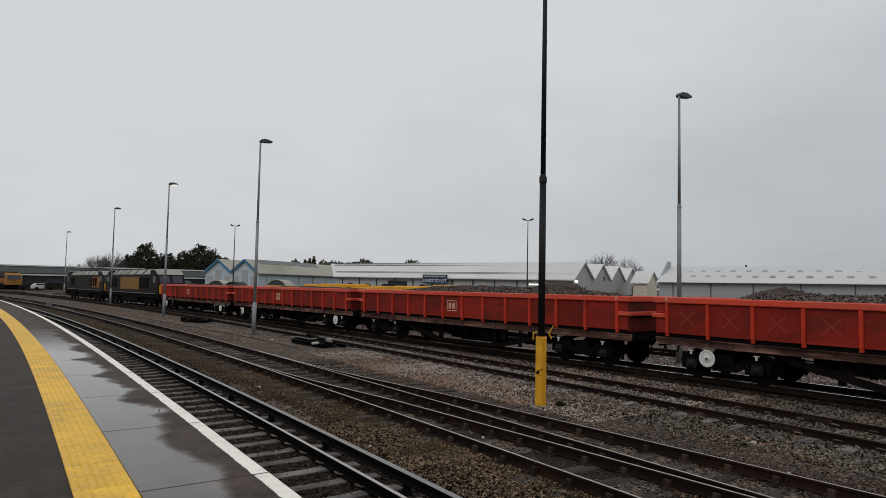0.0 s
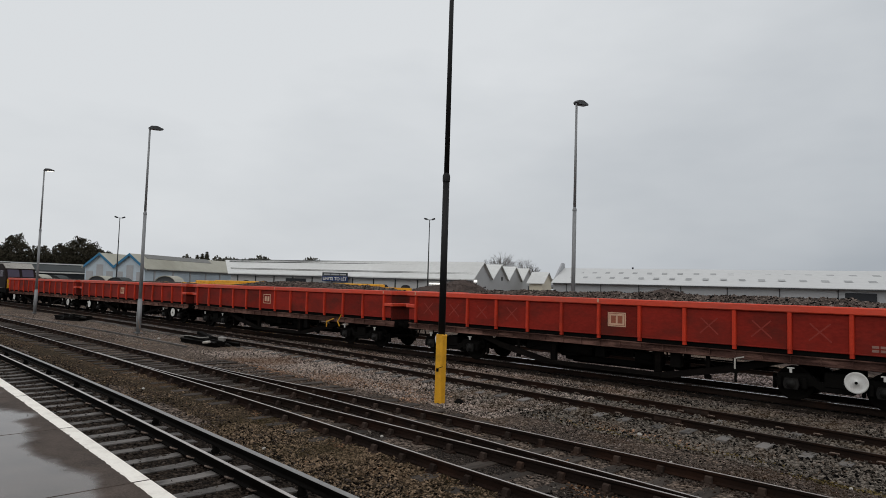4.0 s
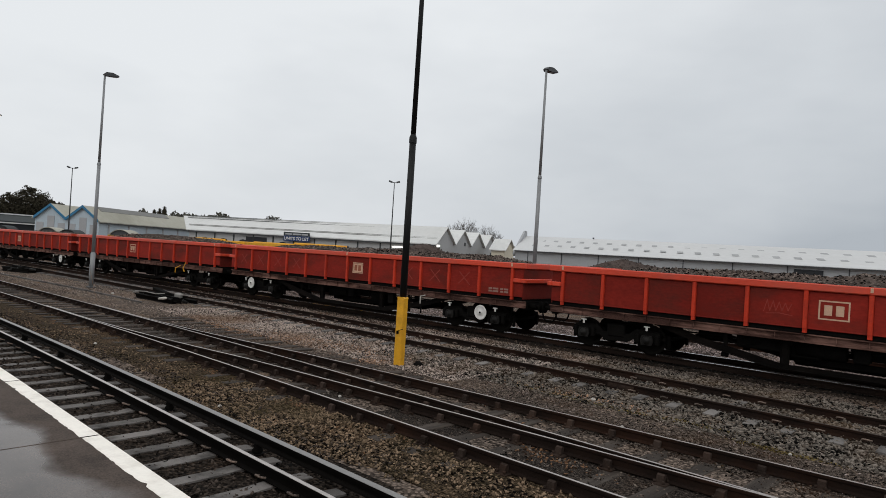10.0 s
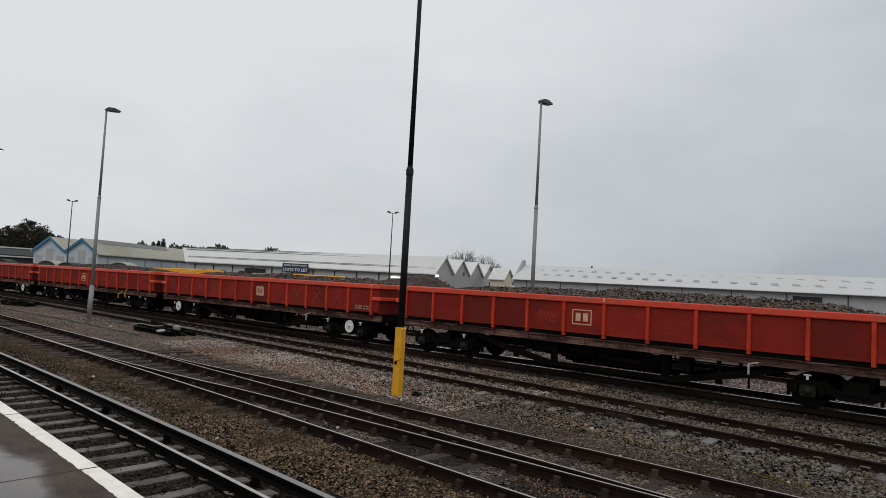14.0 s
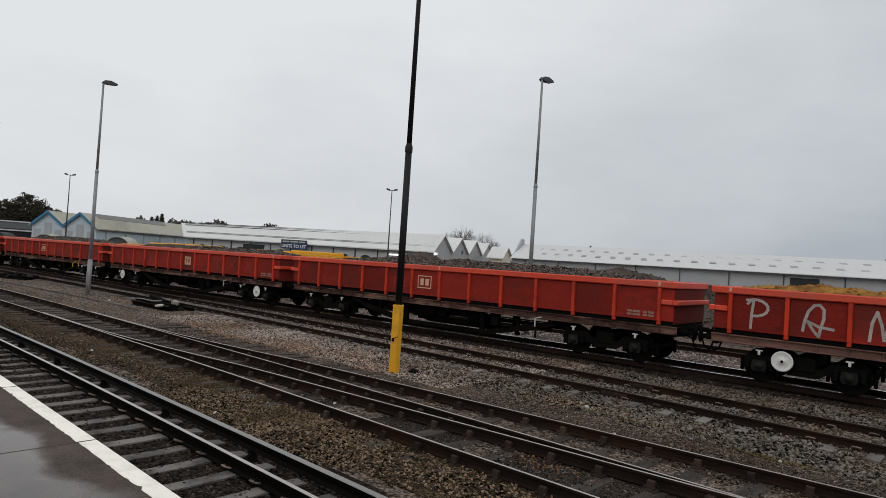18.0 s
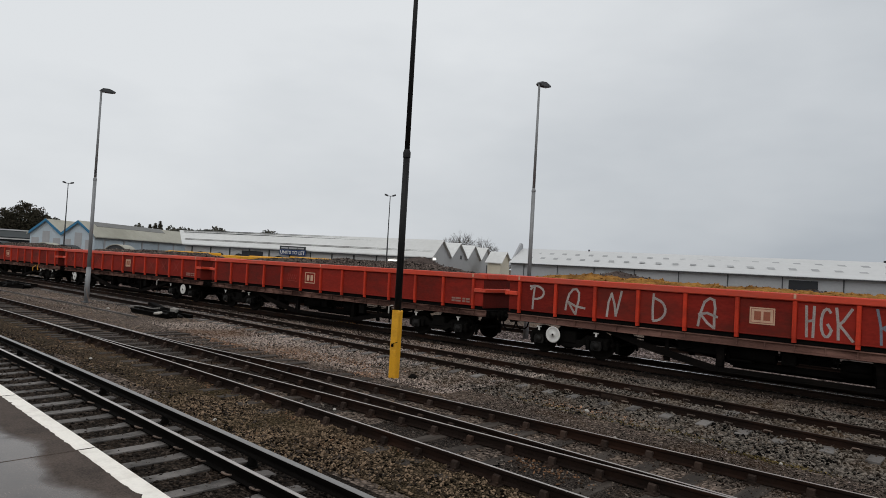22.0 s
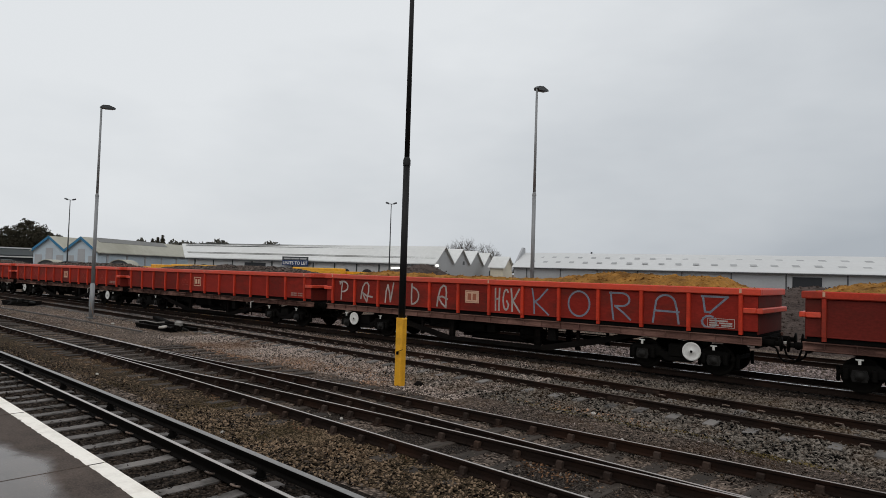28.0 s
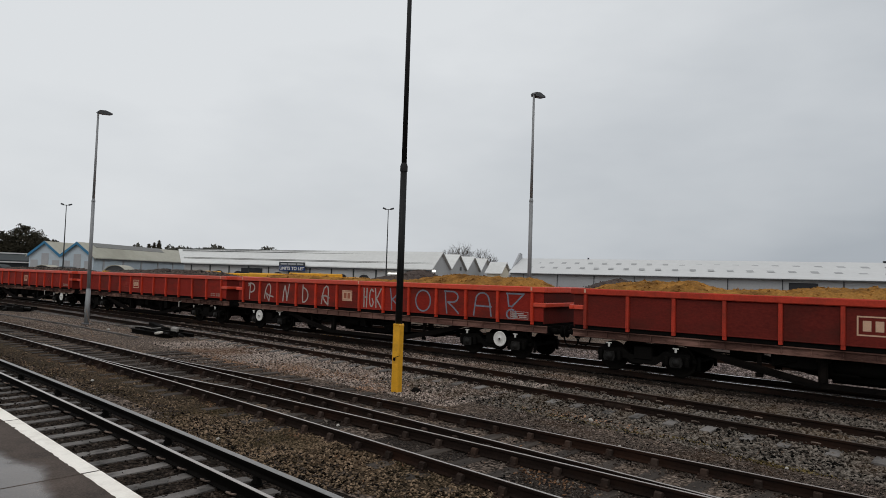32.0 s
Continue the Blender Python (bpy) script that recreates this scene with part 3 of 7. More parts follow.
# ---- mesh building ----
class Shape:
    """Collects solids for one mesh."""

    def __init__(self):
        self.v, self.f, self.s = [], [], []

    def add(self, verts, faces, smooth=False, m=None):
        o = len(self.v)
        self.v += [tuple(m @ Vector(p)) for p in verts] if m is not None else [tuple(p) for p in verts]
        self.f += [tuple(i + o for i in face) for face in faces]
        self.s += [smooth] * len(faces)
        return self

    def box(self, x0, x1, y0, y1, z0, z1, m=None):
        v = [(x, y, z) for x in (x0, x1) for y in (y0, y1) for z in (z0, z1)]
        return self.add(v, [(0, 1, 3, 2), (4, 6, 7, 5), (0, 4, 5, 1), (2, 3, 7, 6), (0, 2, 6, 4), (1, 5, 7, 3)], False, m)

    def soft(self, x0, x1, y0, y1, z0, z1, b=0.01, m=None):
        """A box with chamfered edges."""
        lo, hi = (x0, y0, z0), (x1, y1, z1)
        b = min(b, (x1 - x0) * 0.45, (y1 - y0) * 0.45, (z1 - z0) * 0.45)
        v, idx = [], {}
        for i in range(8):
            c = [(i >> k) & 1 for k in range(3)]
            for axis in range(3):
                p = []
                for k in range(3):
                    q = hi[k] if c[k] else lo[k]
                    if k != axis:
                        q += -b if c[k] else b
                    p.append(q)
                idx[(i, axis)] = len(v)
                v.append(p)
        f = []
        for axis in range(3):
            a, d = [k for k in range(3) if k != axis]
            for side in (0, 1):
                ring = [(0, 0), (1, 0), (1, 1), (0, 1)]
                face = [idx[((side << axis) | (p << a) | (q << d), axis)] for p, q in ring]
                f.append(face)
        for axis in range(3):
            a, d = [k for k in range(3) if k != axis]
            for p in (0, 1):
                for q in (0, 1):
                    i0 = (p << a) | (q << d)
                    i1 = i0 | (1 << axis)
                    f.append([idx[(i0, a)], idx[(i1, a)], idx[(i1, d)], idx[(i0, d)]])
        for i in range(8):
            f.append([idx[(i, 0)], idx[(i, 1)], idx[(i, 2)]])
        c = Vector([(a + d) / 2 for a, d in zip(lo, hi)])
        out = []
        for face in f:
            p = [Vector(v[k]) for k in face]
            nrm = (p[1] - p[0]).cross(p[2] - p[0])
            out.append(face if nrm.dot(sum(p, Vector()) / len(p) - c) > 0 else face[::-1])
        return self.add(v, out, False, m)

    def tube(self, p, q, r, r2=None, n=10, caps=True):
        p, q = Vector(p), Vector(q)
        r2 = r if r2 is None else r2
        turn = (q - p).to_track_quat("Z", "Y").to_matrix()
        v = []
        for c, rad in ((p, r), (q, r2)):
            for i in range(n):
                a = 2 * math.pi * i / n
                v.append(c + turn @ Vector((rad * math.cos(a), rad * math.sin(a), 0)))
        f = [(i, (i + 1) % n, n + (i + 1) % n, n + i) for i in range(n)]
        self.add(v, f, True)
        if caps:
            o = len(self.v) - 2 * n
            self.f += [tuple(o + i for i in range(n))[::-1], tuple(o + n + i for i in range(n))]
            self.s += [False, False]
        return self

    def pipe(self, pts, r, n=8):
        for a, b in zip(pts, pts[1:]):
            self.tube(a, b, r, n=n)
        return self

    def prism(self, outline, axis, a, b, m=None):
        """A closed outline of (u, v) pushed along an axis: x gives (y, z), y gives (x, z), z gives (x, y)."""
        n = len(outline)

        def put(u, w, d):
            return {"x": (d, u, w), "y": (u, d, w), "z": (u, w, d)}[axis]
        v = [put(u, w, a) for u, w in outline] + [put(u, w, b) for u, w in outline]
        f = [(i, (i + 1) % n, n + (i + 1) % n, n + i) for i in range(n)] + [tuple(range(n))[::-1], tuple(range(n, 2 * n))]
        return self.add(v, f, False, m)

    def lathe(self, profile, n=24, m=None):
        """(r, z) pairs turned about z."""
        v, f = [], []
        for r, z in profile:
            for i in range(n):
                a = 2 * math.pi * i / n
                v.append((r * math.cos(a), r * math.sin(a), z))
        for j in range(len(profile) - 1):
            for i in range(n):
                f.append((j * n + i, j * n + (i + 1) % n, (j + 1) * n + (i + 1) % n, (j + 1) * n + i))
        return self.add(v, f, True, m)

    def mesh(self, name):
        me = bpy.data.meshes.new(name)
        me.from_pydata([tuple(p) for p in self.v], [], self.f)
        if any(self.s):
            me.polygons.foreach_set("use_smooth", self.s)
        b = bmesh.new()
        b.from_mesh(me)
        bmesh.ops.recalc_face_normals(b, faces=b.faces)
        b.to_mesh(me)
        b.free()
        return me


def part(name, shape, material, parent, label="", m=None):
    me = shape if isinstance(shape, bpy.types.Mesh) else shape.mesh(name)
    if material and not me.materials:
        me.materials.append(material)
    ob = new(name, me)
    ob.parent = parent
    if m is not None:
        ob.matrix_basis = m
    if label:
        ob["label"] = label
    return ob


def thing(name, label, category, m=None, group="", kind="", shape=None, material=None):
    me = None
    if shape is not None:
        me = shape.mesh(name)
        me.materials.append(material)
    ob = new(name, me)
    if m is not None:
        ob.matrix_basis = m
    return tagged(ob, label, category, group, kind)


# ---- the line of the tracks: straight, then a bend of about 520 m radius ----
BEND_AT, BEND_R = -3.5, 520.0


def on_line(s, off):
    """Place and heading at s metres along the bend's base line (x at first), off metres beyond the base line."""
    if s >= BEND_AT:
        return s, off, 0.0
    a = (BEND_AT - s) / BEND_R
    r = BEND_R + off
    return BEND_AT - r * math.sin(a), -BEND_R + r * math.cos(a), a


# the train's own track leaves the others at a slight angle, bends more gently and falls slowly to the west
def train_table():
    xs = np.arange(90.0, -230.0, -0.5)
    ys = 18.938 + 0.0674 * (xs + 6) - 0.00036 * np.minimum(xs + 6, 0) ** 2
    run = np.concatenate([[0.0], np.cumsum(np.hypot(np.diff(xs), np.diff(ys)))])
    run = run - np.interp(6.0, -xs, run)
    return xs, ys, -6.0 - run


TRAIN_X, TRAIN_Y, TRAIN_S = train_table()


def on_train(s, off):
    """Place and heading s metres along the train's track, off metres beyond its middle."""
    x, y = np.interp(-s, -TRAIN_S, TRAIN_X), np.interp(-s, -TRAIN_S, TRAIN_Y)
    a = math.atan(0.0674 - 0.00072 * min(x + 6, 0))
    return float(x - off * math.sin(a)), float(y + off * math.cos(a)), a


def fall(x):
    """How far the train's track lies below the others."""
    return 0.0042 * max(min(x + 10.0, 0.0), -130.0)


def along(s, off, z=0.0, line=on_line):
    x, y, a = line(s, off)
    return pose(x, y, z + (fall(x) if line is on_train else 0.0), 0, 0, math.degrees(a))


def ribbon(shape, outline, off, s0, s1, step=2.0, z=0.0, offset_fn=None, line=on_line):
    """Sweeps a closed (y, z) outline along the line of the tracks."""
    count = max(int(round((s1 - s0) / step)), 1)
    n = len(outline)
    v, f = [], []
    for i in range(count + 1):
        s = s0 + (s1 - s0) * i / count
        for u, w in outline:
            o = off + u + (offset_fn(s) if offset_fn else 0)
            x, y, a = line(s, o)
            v.append((x, y, w + z + (fall(x) if line is on_train else 0.0)))
    for i in range(count):
        for k in range(n):
            f.append((i * n + k, i * n + (k + 1) % n, (i + 1) * n + (k + 1) % n, (i + 1) * n + k))
    f += [tuple(range(n))[::-1], tuple(range(count * n, count * n + n))]
    shape.add(v, f)
    return shape


def with_mat(mesh, material):
    mesh.materials.append(material)
    return mesh


# ---- ground and platform ----
def beyond(x, y):
    """Distance across the tracks from the base line."""
    return y if x >= BEND_AT else math.hypot(x - BEND_AT, y + BEND_R) - BEND_R


def bed_height(off):
    """Ground level across the yard: low beside the platform, filled up round the old tracks."""
    knots = ((-50, -0.3), (1.0, -0.225), (4.7, -0.215), (5.6, -0.20), (6.8, -0.185), (9.6, -0.185), (10.6, -0.235), (12.4, -0.225), (13.0, -0.175), (14.6, -0.175), (15.4, -0.23), (17.4, -0.25), (60, -0.28))
    for (a, u), (b, w) in zip(knots, knots[1:]):
        if a <= off <= b:
            return u + (w - u) * (off - a) / (b - a)
    return -0.28


def ground_level(x, y):
    off = beyond(x, y)
    share = max(0.0, min(1.0, (off - 13.0) / 3.0)) * max(0.0, min(1.0, (34.0 - off) / 8.0))
    return bed_height(off) + fall(x) * share


def ground():
    s = Shape()
    xs = [-1500, -600, -300, -200] + list(range(-150, -40, 5)) + [-40 + 1.0 * i for i in range(50)] + [12, 18, 26, 40, 80, 200, 500, 1500]
    ys = [-1200, -300, -60, -8] + [2.2 - 0.5 * i for i in range(18, -1, -1)] + [2.2 + 0.4 * i for i in range(1, 50)] + [26, 32, 40, 60, 100, 200, 500, 1500]
    v = []
    for x in xs:
        for y in ys:
            rough = 0.022 * noise.noise(Vector((x * 0.13, y * 0.31, 0))) + 0.016 * noise.noise(Vector((x * 0.9, y * 0.9, 4)))
            v.append((x, y, ground_level(x, y) + rough))
    n = len(ys)
    f = [(i * n + j, (i + 1) * n + j, (i + 1) * n + j + 1, i * n + j + 1) for i in range(len(xs) - 1) for j in range(n - 1)]
    s.add(v, f, True)
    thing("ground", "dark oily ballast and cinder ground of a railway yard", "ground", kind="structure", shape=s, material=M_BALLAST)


ground()

PLAT_Z, PLAT_Y = 0.915, 2.0


def platform():
    s = Shape()
    ribbon(s, [(-9.5, -0.3), (-1.105, -0.3), (-1.105, PLAT_Z - 0.01), (-9.5, PLAT_Z + 0.04)], PLAT_Y, -130, 22, 3.0)
    p = thing("platform", "wet dark tarmac station platform with a painted edge", "platform", kind="structure", shape=s, material=M_TARMAC)
    w = ribbon(Shape(), [(-1.10, -0.3), (-0.16, -0.3), (-0.16, PLAT_Z - 0.09), (-1.10, PLAT_Z - 0.09)], PLAT_Y, -130, 22, 3.0)
    part("retaining_wall", w, M_BRICK, p, "dark brick platform wall")
    # coping slabs, each with a rough painted edge
    length, x = 2.44, 14.99
    base = Shape().soft(-length / 2 + 0.0035, length / 2 - 0.0035, -1.085, -0.003, PLAT_Z - 0.085, PLAT_Z, 0.006).mesh("coping_slab")
    base.materials.append(M_COPING)
    edges = []
    rng = random.Random(12)
    for k in range(6):
        half = length / 2 - 0.008
        inner = [(half - 2 * half * i / 48, -0.140 + rng.uniform(-0.006, 0.006) + (rng.uniform(0.0, 0.03) if rng.random() < 0.1 else 0)) for i in range(49)]
        e = Shape()
        for (xa, ya), (xb, yb) in zip(inner, inner[1:]):
            e.add([(xb, yb, PLAT_Z + 0.0025), (xa, ya, PLAT_Z + 0.0025), (xa, -0.002, PLAT_Z + 0.0025), (xb, -0.002, PLAT_Z + 0.0025),
                   (xb, yb, PLAT_Z - 0.004), (xa, ya, PLAT_Z - 0.004), (xa, -0.002, PLAT_Z - 0.004), (xb, -0.002, PLAT_Z - 0.004)],
                  [(0, 1, 2, 3), (0, 4, 5, 1), (7, 6, 5, 4)])
        e.soft(-half, half, -0.002, 0.004, PLAT_Z - 0.085, PLAT_Z + 0.0025, 0.002)
        edges.append(with_mat(e.mesh("painted_edge"), M_WHITE_LINE))
    for i in range(40):
        m = along(x - i * length, PLAT_Y)
        part("coping_slab", base, None, p, m=m)
        part("painted_edge", edges[i % 6], None, p, m=m)
    # raised-blister tactile paving
    slab = Shape().soft(-0.198, 0.198, -0.225, 0.225, -0.03, 0.004, 0.004)
    for i in range(6):
        for j in range(6):
            slab.lathe([(0.013, 0.004), (0.009, 0.009), (0.0, 0.0095)], 6, Matrix.Translation((-0.165 + i * 0.066, -0.165 + j * 0.066, 0)))
    slab = slab.mesh("tactile_slab")
    slab.materials.append(M_TACTILE)
    for i in range(115):
        part("tactile_slab", slab, None, p, m=along(3.0 - i * 0.4, PLAT_Y - 1.315, PLAT_Z + 0.004))
    strip = ribbon(Shape(), [(-1.54, PLAT_Z - 0.03), (-1.092, PLAT_Z - 0.03), (-1.092, PLAT_Z + 0.006), (-1.54, PLAT_Z + 0.006)], PLAT_Y, -130, -42.9, 3.0)
    part("tactile_strip", strip, M_TACTILE, p, "yellow tactile warning strip")
    east = ribbon(Shape(), [(-1.54, PLAT_Z - 0.03), (-1.092, PLAT_Z - 0.03), (-1.092, PLAT_Z + 0.006), (-1.54, PLAT_Z + 0.006)], PLAT_Y, 3.21, 22, 3.0)
    part("tactile_strip", east, M_TACTILE, p, "yellow tactile warning strip")
    return p


platform()


# ---- tracks ----
RAIL = [(-0.07, -0.159), (0.07, -0.159), (0.07, -0.148), (0.012, -0.13), (0.009, -0.05), (0.034, -0.036), (0.036, -0.006), (0.028, -0.001),
        (-0.028, -0.001), (-0.036, -0.006), (-0.034, -0.036), (-0.009, -0.05), (-0.012, -0.13), (-0.07, -0.148)]
HEAD = [(-0.030, -0.006), (0.030, -0.006), (0.030, 0.0), (0.024, 0.002), (-0.024, 0.002), (-0.030, 0.0)]

WORN_HEAD = [(-0.035, -0.006), (0.035, -0.006), (0.035, 0.0), (0.028, 0.003), (-0.028, 0.003), (-0.035, 0.0)]

STRIP = [(-0.020, -0.006), (0.020, -0.006), (0.020, 0.001), (0.016, 0.0022), (-0.016, 0.0022), (-0.020, 0.001)]


def rails_of(track, centre, s0, s1, head, offset_fn=None, line=on_line, steel=None, top=HEAD):
    for side in (-0.7525, 0.7525):
        r = part("rail", ribbon(Shape(), RAIL, centre + side, s0, s1, 1.6, 0, offset_fn, line), steel or M_RAIL, track)
        part("running_surface", ribbon(Shape(), top, centre + side, s0, s1, 1.6, 0, offset_fn, line), head, r, "polished top of the rail")


def line_pieces(track, name, mesh, centre, s0, s1, step, z=0.0, offset_fn=None, jitter=0.0, seed=1, line=on_line):
    rng = random.Random(seed)
    s = s1
    while s > s0:
        o = centre + (offset_fn(s) if offset_fn else 0)
        m = along(s + rng.uniform(-jitter, jitter), o, z + rng.uniform(-0.3, 0.3) * jitter, line)
        part(name, mesh, None, track, m=m @ pose(0, 0, 0, 0, 0, rng.uniform(-25, 25) * jitter))
        s -= step


CONCRETE_SLEEPER = with_mat(Shape().prism([(-1.25, -0.36), (1.25, -0.36), (1.25, -0.19), (0.9, -0.165), (0.45, -0.19), (-0.45, -0.19), (-0.9, -0.165), (-1.25, -0.19)],
                                          "x", -0.105, 0.105).mesh("sleeper"), M_SLEEPER)
TIMBER_SLEEPER = with_mat(Shape().soft(-0.125, 0.125, -1.3, 1.3, -0.33, -0.172, 0.012).mesh("sleeper"), M_TIMBER)
LONG_TIMBER = with_mat(Shape().soft(-0.13, 0.13, -1.3, 2.6, -0.33, -0.174, 0.012).mesh("crossing_timber"), M_TIMBER)


def chair_mesh():
    s = Shape()
    s.soft(-0.10, 0.10, -0.19, 0.19, -0.188, -0.150, 0.01)
    for side in (-1, 1):
        s.prism([(side * 0.075, -0.15), (side * 0.15, -0.15), (side * 0.125, -0.06), (side * 0.085, -0.045), (side * 0.055, -0.06)], "x", -0.05, 0.05)
        s.tube((-0.06, side * 0.165, -0.15), (-0.06, side * 0.165, -0.115), 0.018, n=6)
        s.tube((0.06, side * 0.165, -0.15), (0.06, side * 0.165, -0.115), 0.018, n=6)
    return with_mat(s.mesh("chair"), M_CHAIR)


def clip_mesh(side):
    s = Shape()
    s.pipe([(-0.075, side * 0.085, -0.118), (-0.055, side * 0.150, -0.092), (0.0, side * 0.170, -0.082), (0.055, side * 0.150, -0.090), (0.075, side * 0.105, -0.100), (0.035, side * 0.075, -0.115)], 0.013, 6)
    return with_mat(s.mesh("rail_clip"), M_CLIP)


def fishplate_mesh():
    s = Shape().prism([(-0.045, -0.125), (-0.034, -0.04), (-0.012, -0.036), (-0.012, -0.13)], "x", -0.31, 0.31)
    s.prism([(0.045, -0.125), (0.034, -0.04), (0.012, -0.036), (0.012, -0.13)], "x", -0.31, 0.31)
    for x in (-0.22, -0.08, 0.08, 0.22):
        s.tube((x, -0.062, -0.083), (x, 0.062, -0.083), 0.017, n=6)
    return with_mat(s.mesh("fishplate"), M_CHAIR)


CHAIR, CLIP, CLIP_BACK, FISHPLATE = chair_mesh(), clip_mesh(-1), clip_mesh(1), fishplate_mesh()


def turnout(s):
    """How far the diverging road has left the straight one."""
    return 0.0 if s < -21 else 0.076 * (s + 21) * min(1.0, (s + 21) / 8)


def tracks():
    t1 = thing("railway_track", "third-rail track on concrete sleepers beside the platform", "track", group="tracks of the yard")
    part("trackbed", ribbon(Shape(), [(-1.62, -0.6), (1.95, -0.6), (1.85, -0.205), (-1.62, -0.205)], 3.42, -110, 24, 3.0), M_OILY_SHADE_BED, t1, "oil-black ballast between the sleepers")
    rails_of(t1, 3.42, -150, 24, M_RAILTOP, steel=M_RAIL_BLACK)
    line_pieces(t1, "sleeper", CONCRETE_SLEEPER, 3.42, -60, 8, 0.66, seed=2, jitter=0.02)
    for side in (0.7525,):
        line_pieces(t1, "rail_clip", CLIP, 3.42 + side, -32, 2, 0.66, seed=2)
    cr = part("conductor_rail", ribbon(Shape(), [(-0.055, -0.06), (0.055, -0.06), (0.05, -0.04), (0.015, -0.02), (0.015, 0.03), (0.05, 0.045), (0.05, 0.078), (-0.05, 0.078), (-0.05, 0.045), (-0.015, 0.03), (-0.015, -0.02), (-0.05, -0.04)],
                                      3.42 + 0.7525 + 0.43, -150, 24, 1.6), M_RAIL_BLACK, t1, "live conductor rail on black insulators")
    part("running_surface", ribbon(Shape(), [(-0.047, 0.072), (0.047, 0.072), (0.047, 0.081), (-0.047, 0.081)], 3.42 + 0.7525 + 0.43, -150, 24, 1.6), M_THIRD, cr, "worn top of the conductor rail")
    pot = Shape().lathe([(0.06, -0.19), (0.075, -0.15), (0.05, -0.12), (0.065, -0.09), (0.045, -0.06), (0.0, -0.06)], 10).soft(-0.09, 0.09, -0.09, 0.09, -0.2, -0.185, 0.004)
    line_pieces(t1, "insulator", with_mat(pot.mesh("insulator"), M_UNDER), 3.42 + 0.7525 + 0.43, -40, 3, 2.64)
    t2 = thing("railway_track", "rusty bullhead track on chairs and dark timber sleepers", "track", group="tracks of the yard")
    part("trackbed", ribbon(Shape(), [(-0.72, -0.6), (1.1, -0.6), (1.1, -0.181), (-0.72, -0.181)], 7.50, -110, 24, 3.0), M_SOIL, t2, "dark cinder soil between the rails")
    part("cess", ribbon(Shape(), [(-2.0, -0.6), (-0.78, -0.6), (-0.78, -0.169), (-2.0, -0.188)], 7.50, -110, 24, 3.0), M_EARTH, t2, "brown mossy earth beside the track")
    rails_of(t2, 7.50, -150, 24, M_RAILTOP, top=STRIP)
    line_pieces(t2, "sleeper", TIMBER_SLEEPER, 7.50, -60, -21.5, 0.72, z=0.016, seed=3, jitter=0.05)
    line_pieces(t2, "crossing_timber", LONG_TIMBER, 7.50, -21.3, -14.0, 0.72, z=0.010, seed=14, jitter=0.05)
    line_pieces(t2, "crossing_timber", LONG_TIMBER, 7.50, -13.6, 8, 0.72, z=-0.004, seed=4, jitter=0.05)
    for side in (-0.7525, 0.7525):
        line_pieces(t2, "chair", CHAIR, 7.50 + side, -45, 5, 0.72)
    t2b = thing("railway_track", "rusty diverging road of a turnout on long timbers", "track", group="tracks of the yard")
    rails_of(t2b, 7.56, -24, 24, M_RAILTOP, turnout, top=STRIP)
    for side in (-0.7525, 0.7525):
        line_pieces(t2b, "chair", CHAIR, 7.56 + side, -15.5, 5, 0.72, offset_fn=turnout)
    t3 = thing("railway_track", "rust-brown disused siding on concrete sleepers in grey ballast", "track", group="tracks of the yard")
    rails_of(t3, 13.78, -150, 30, M_RAILTOP_DULL, top=STRIP)
    line_pieces(t3, "sleeper", CONCRETE_SLEEPER, 13.78, -45, 12, 0.70, z=0.014, seed=5, jitter=0.04)
    for side in (-0.7525, 0.7525):
        line_pieces(t3, "rail_clip", CLIP, 13.78 + side, -30, 4, 0.70)
        line_pieces(t3, "rail_clip", CLIP_BACK, 13.78 + side, -14, 2, 0.70)
    for at, off in ((-6.9, 14.53), (-6.8, 13.03)):
        part("fishplate", FISHPLATE, None, t3, "bolted rail joint", m=along(at, off))
    t4 = thing("railway_track", "siding track under the ballast train with shiny rail heads", "track", group="tracks of the yard")
    rails_of(t4, 0.0, -190, 60, M_RAILTOP_BRIGHT, line=on_train, top=WORN_HEAD)
    # bed painted near-black between the rails: oil plus the train's shade
    part("trackbed", ribbon(Shape(), [(-1.35, -0.6), (1.55, -0.6), (1.55, -0.205), (-1.35, -0.225)], 0.0, -110, 40, 3.0, line=on_train), M_OILY_SHADE_BED, t4, "ballast blackened for oil and the train's shade")
    line_pieces(t4, "sleeper", CONCRETE_SLEEPER, 0.0, -50, 16, 0.70, z=-0.09, seed=6, jitter=0.03, line=on_train)
    t5 = thing("railway_track", "track behind the ballast train", "track", group="tracks of the yard")
    rails_of(t5, 5.8, -150, 60, M_RAILTOP_DULL, line=on_train)


tracks()


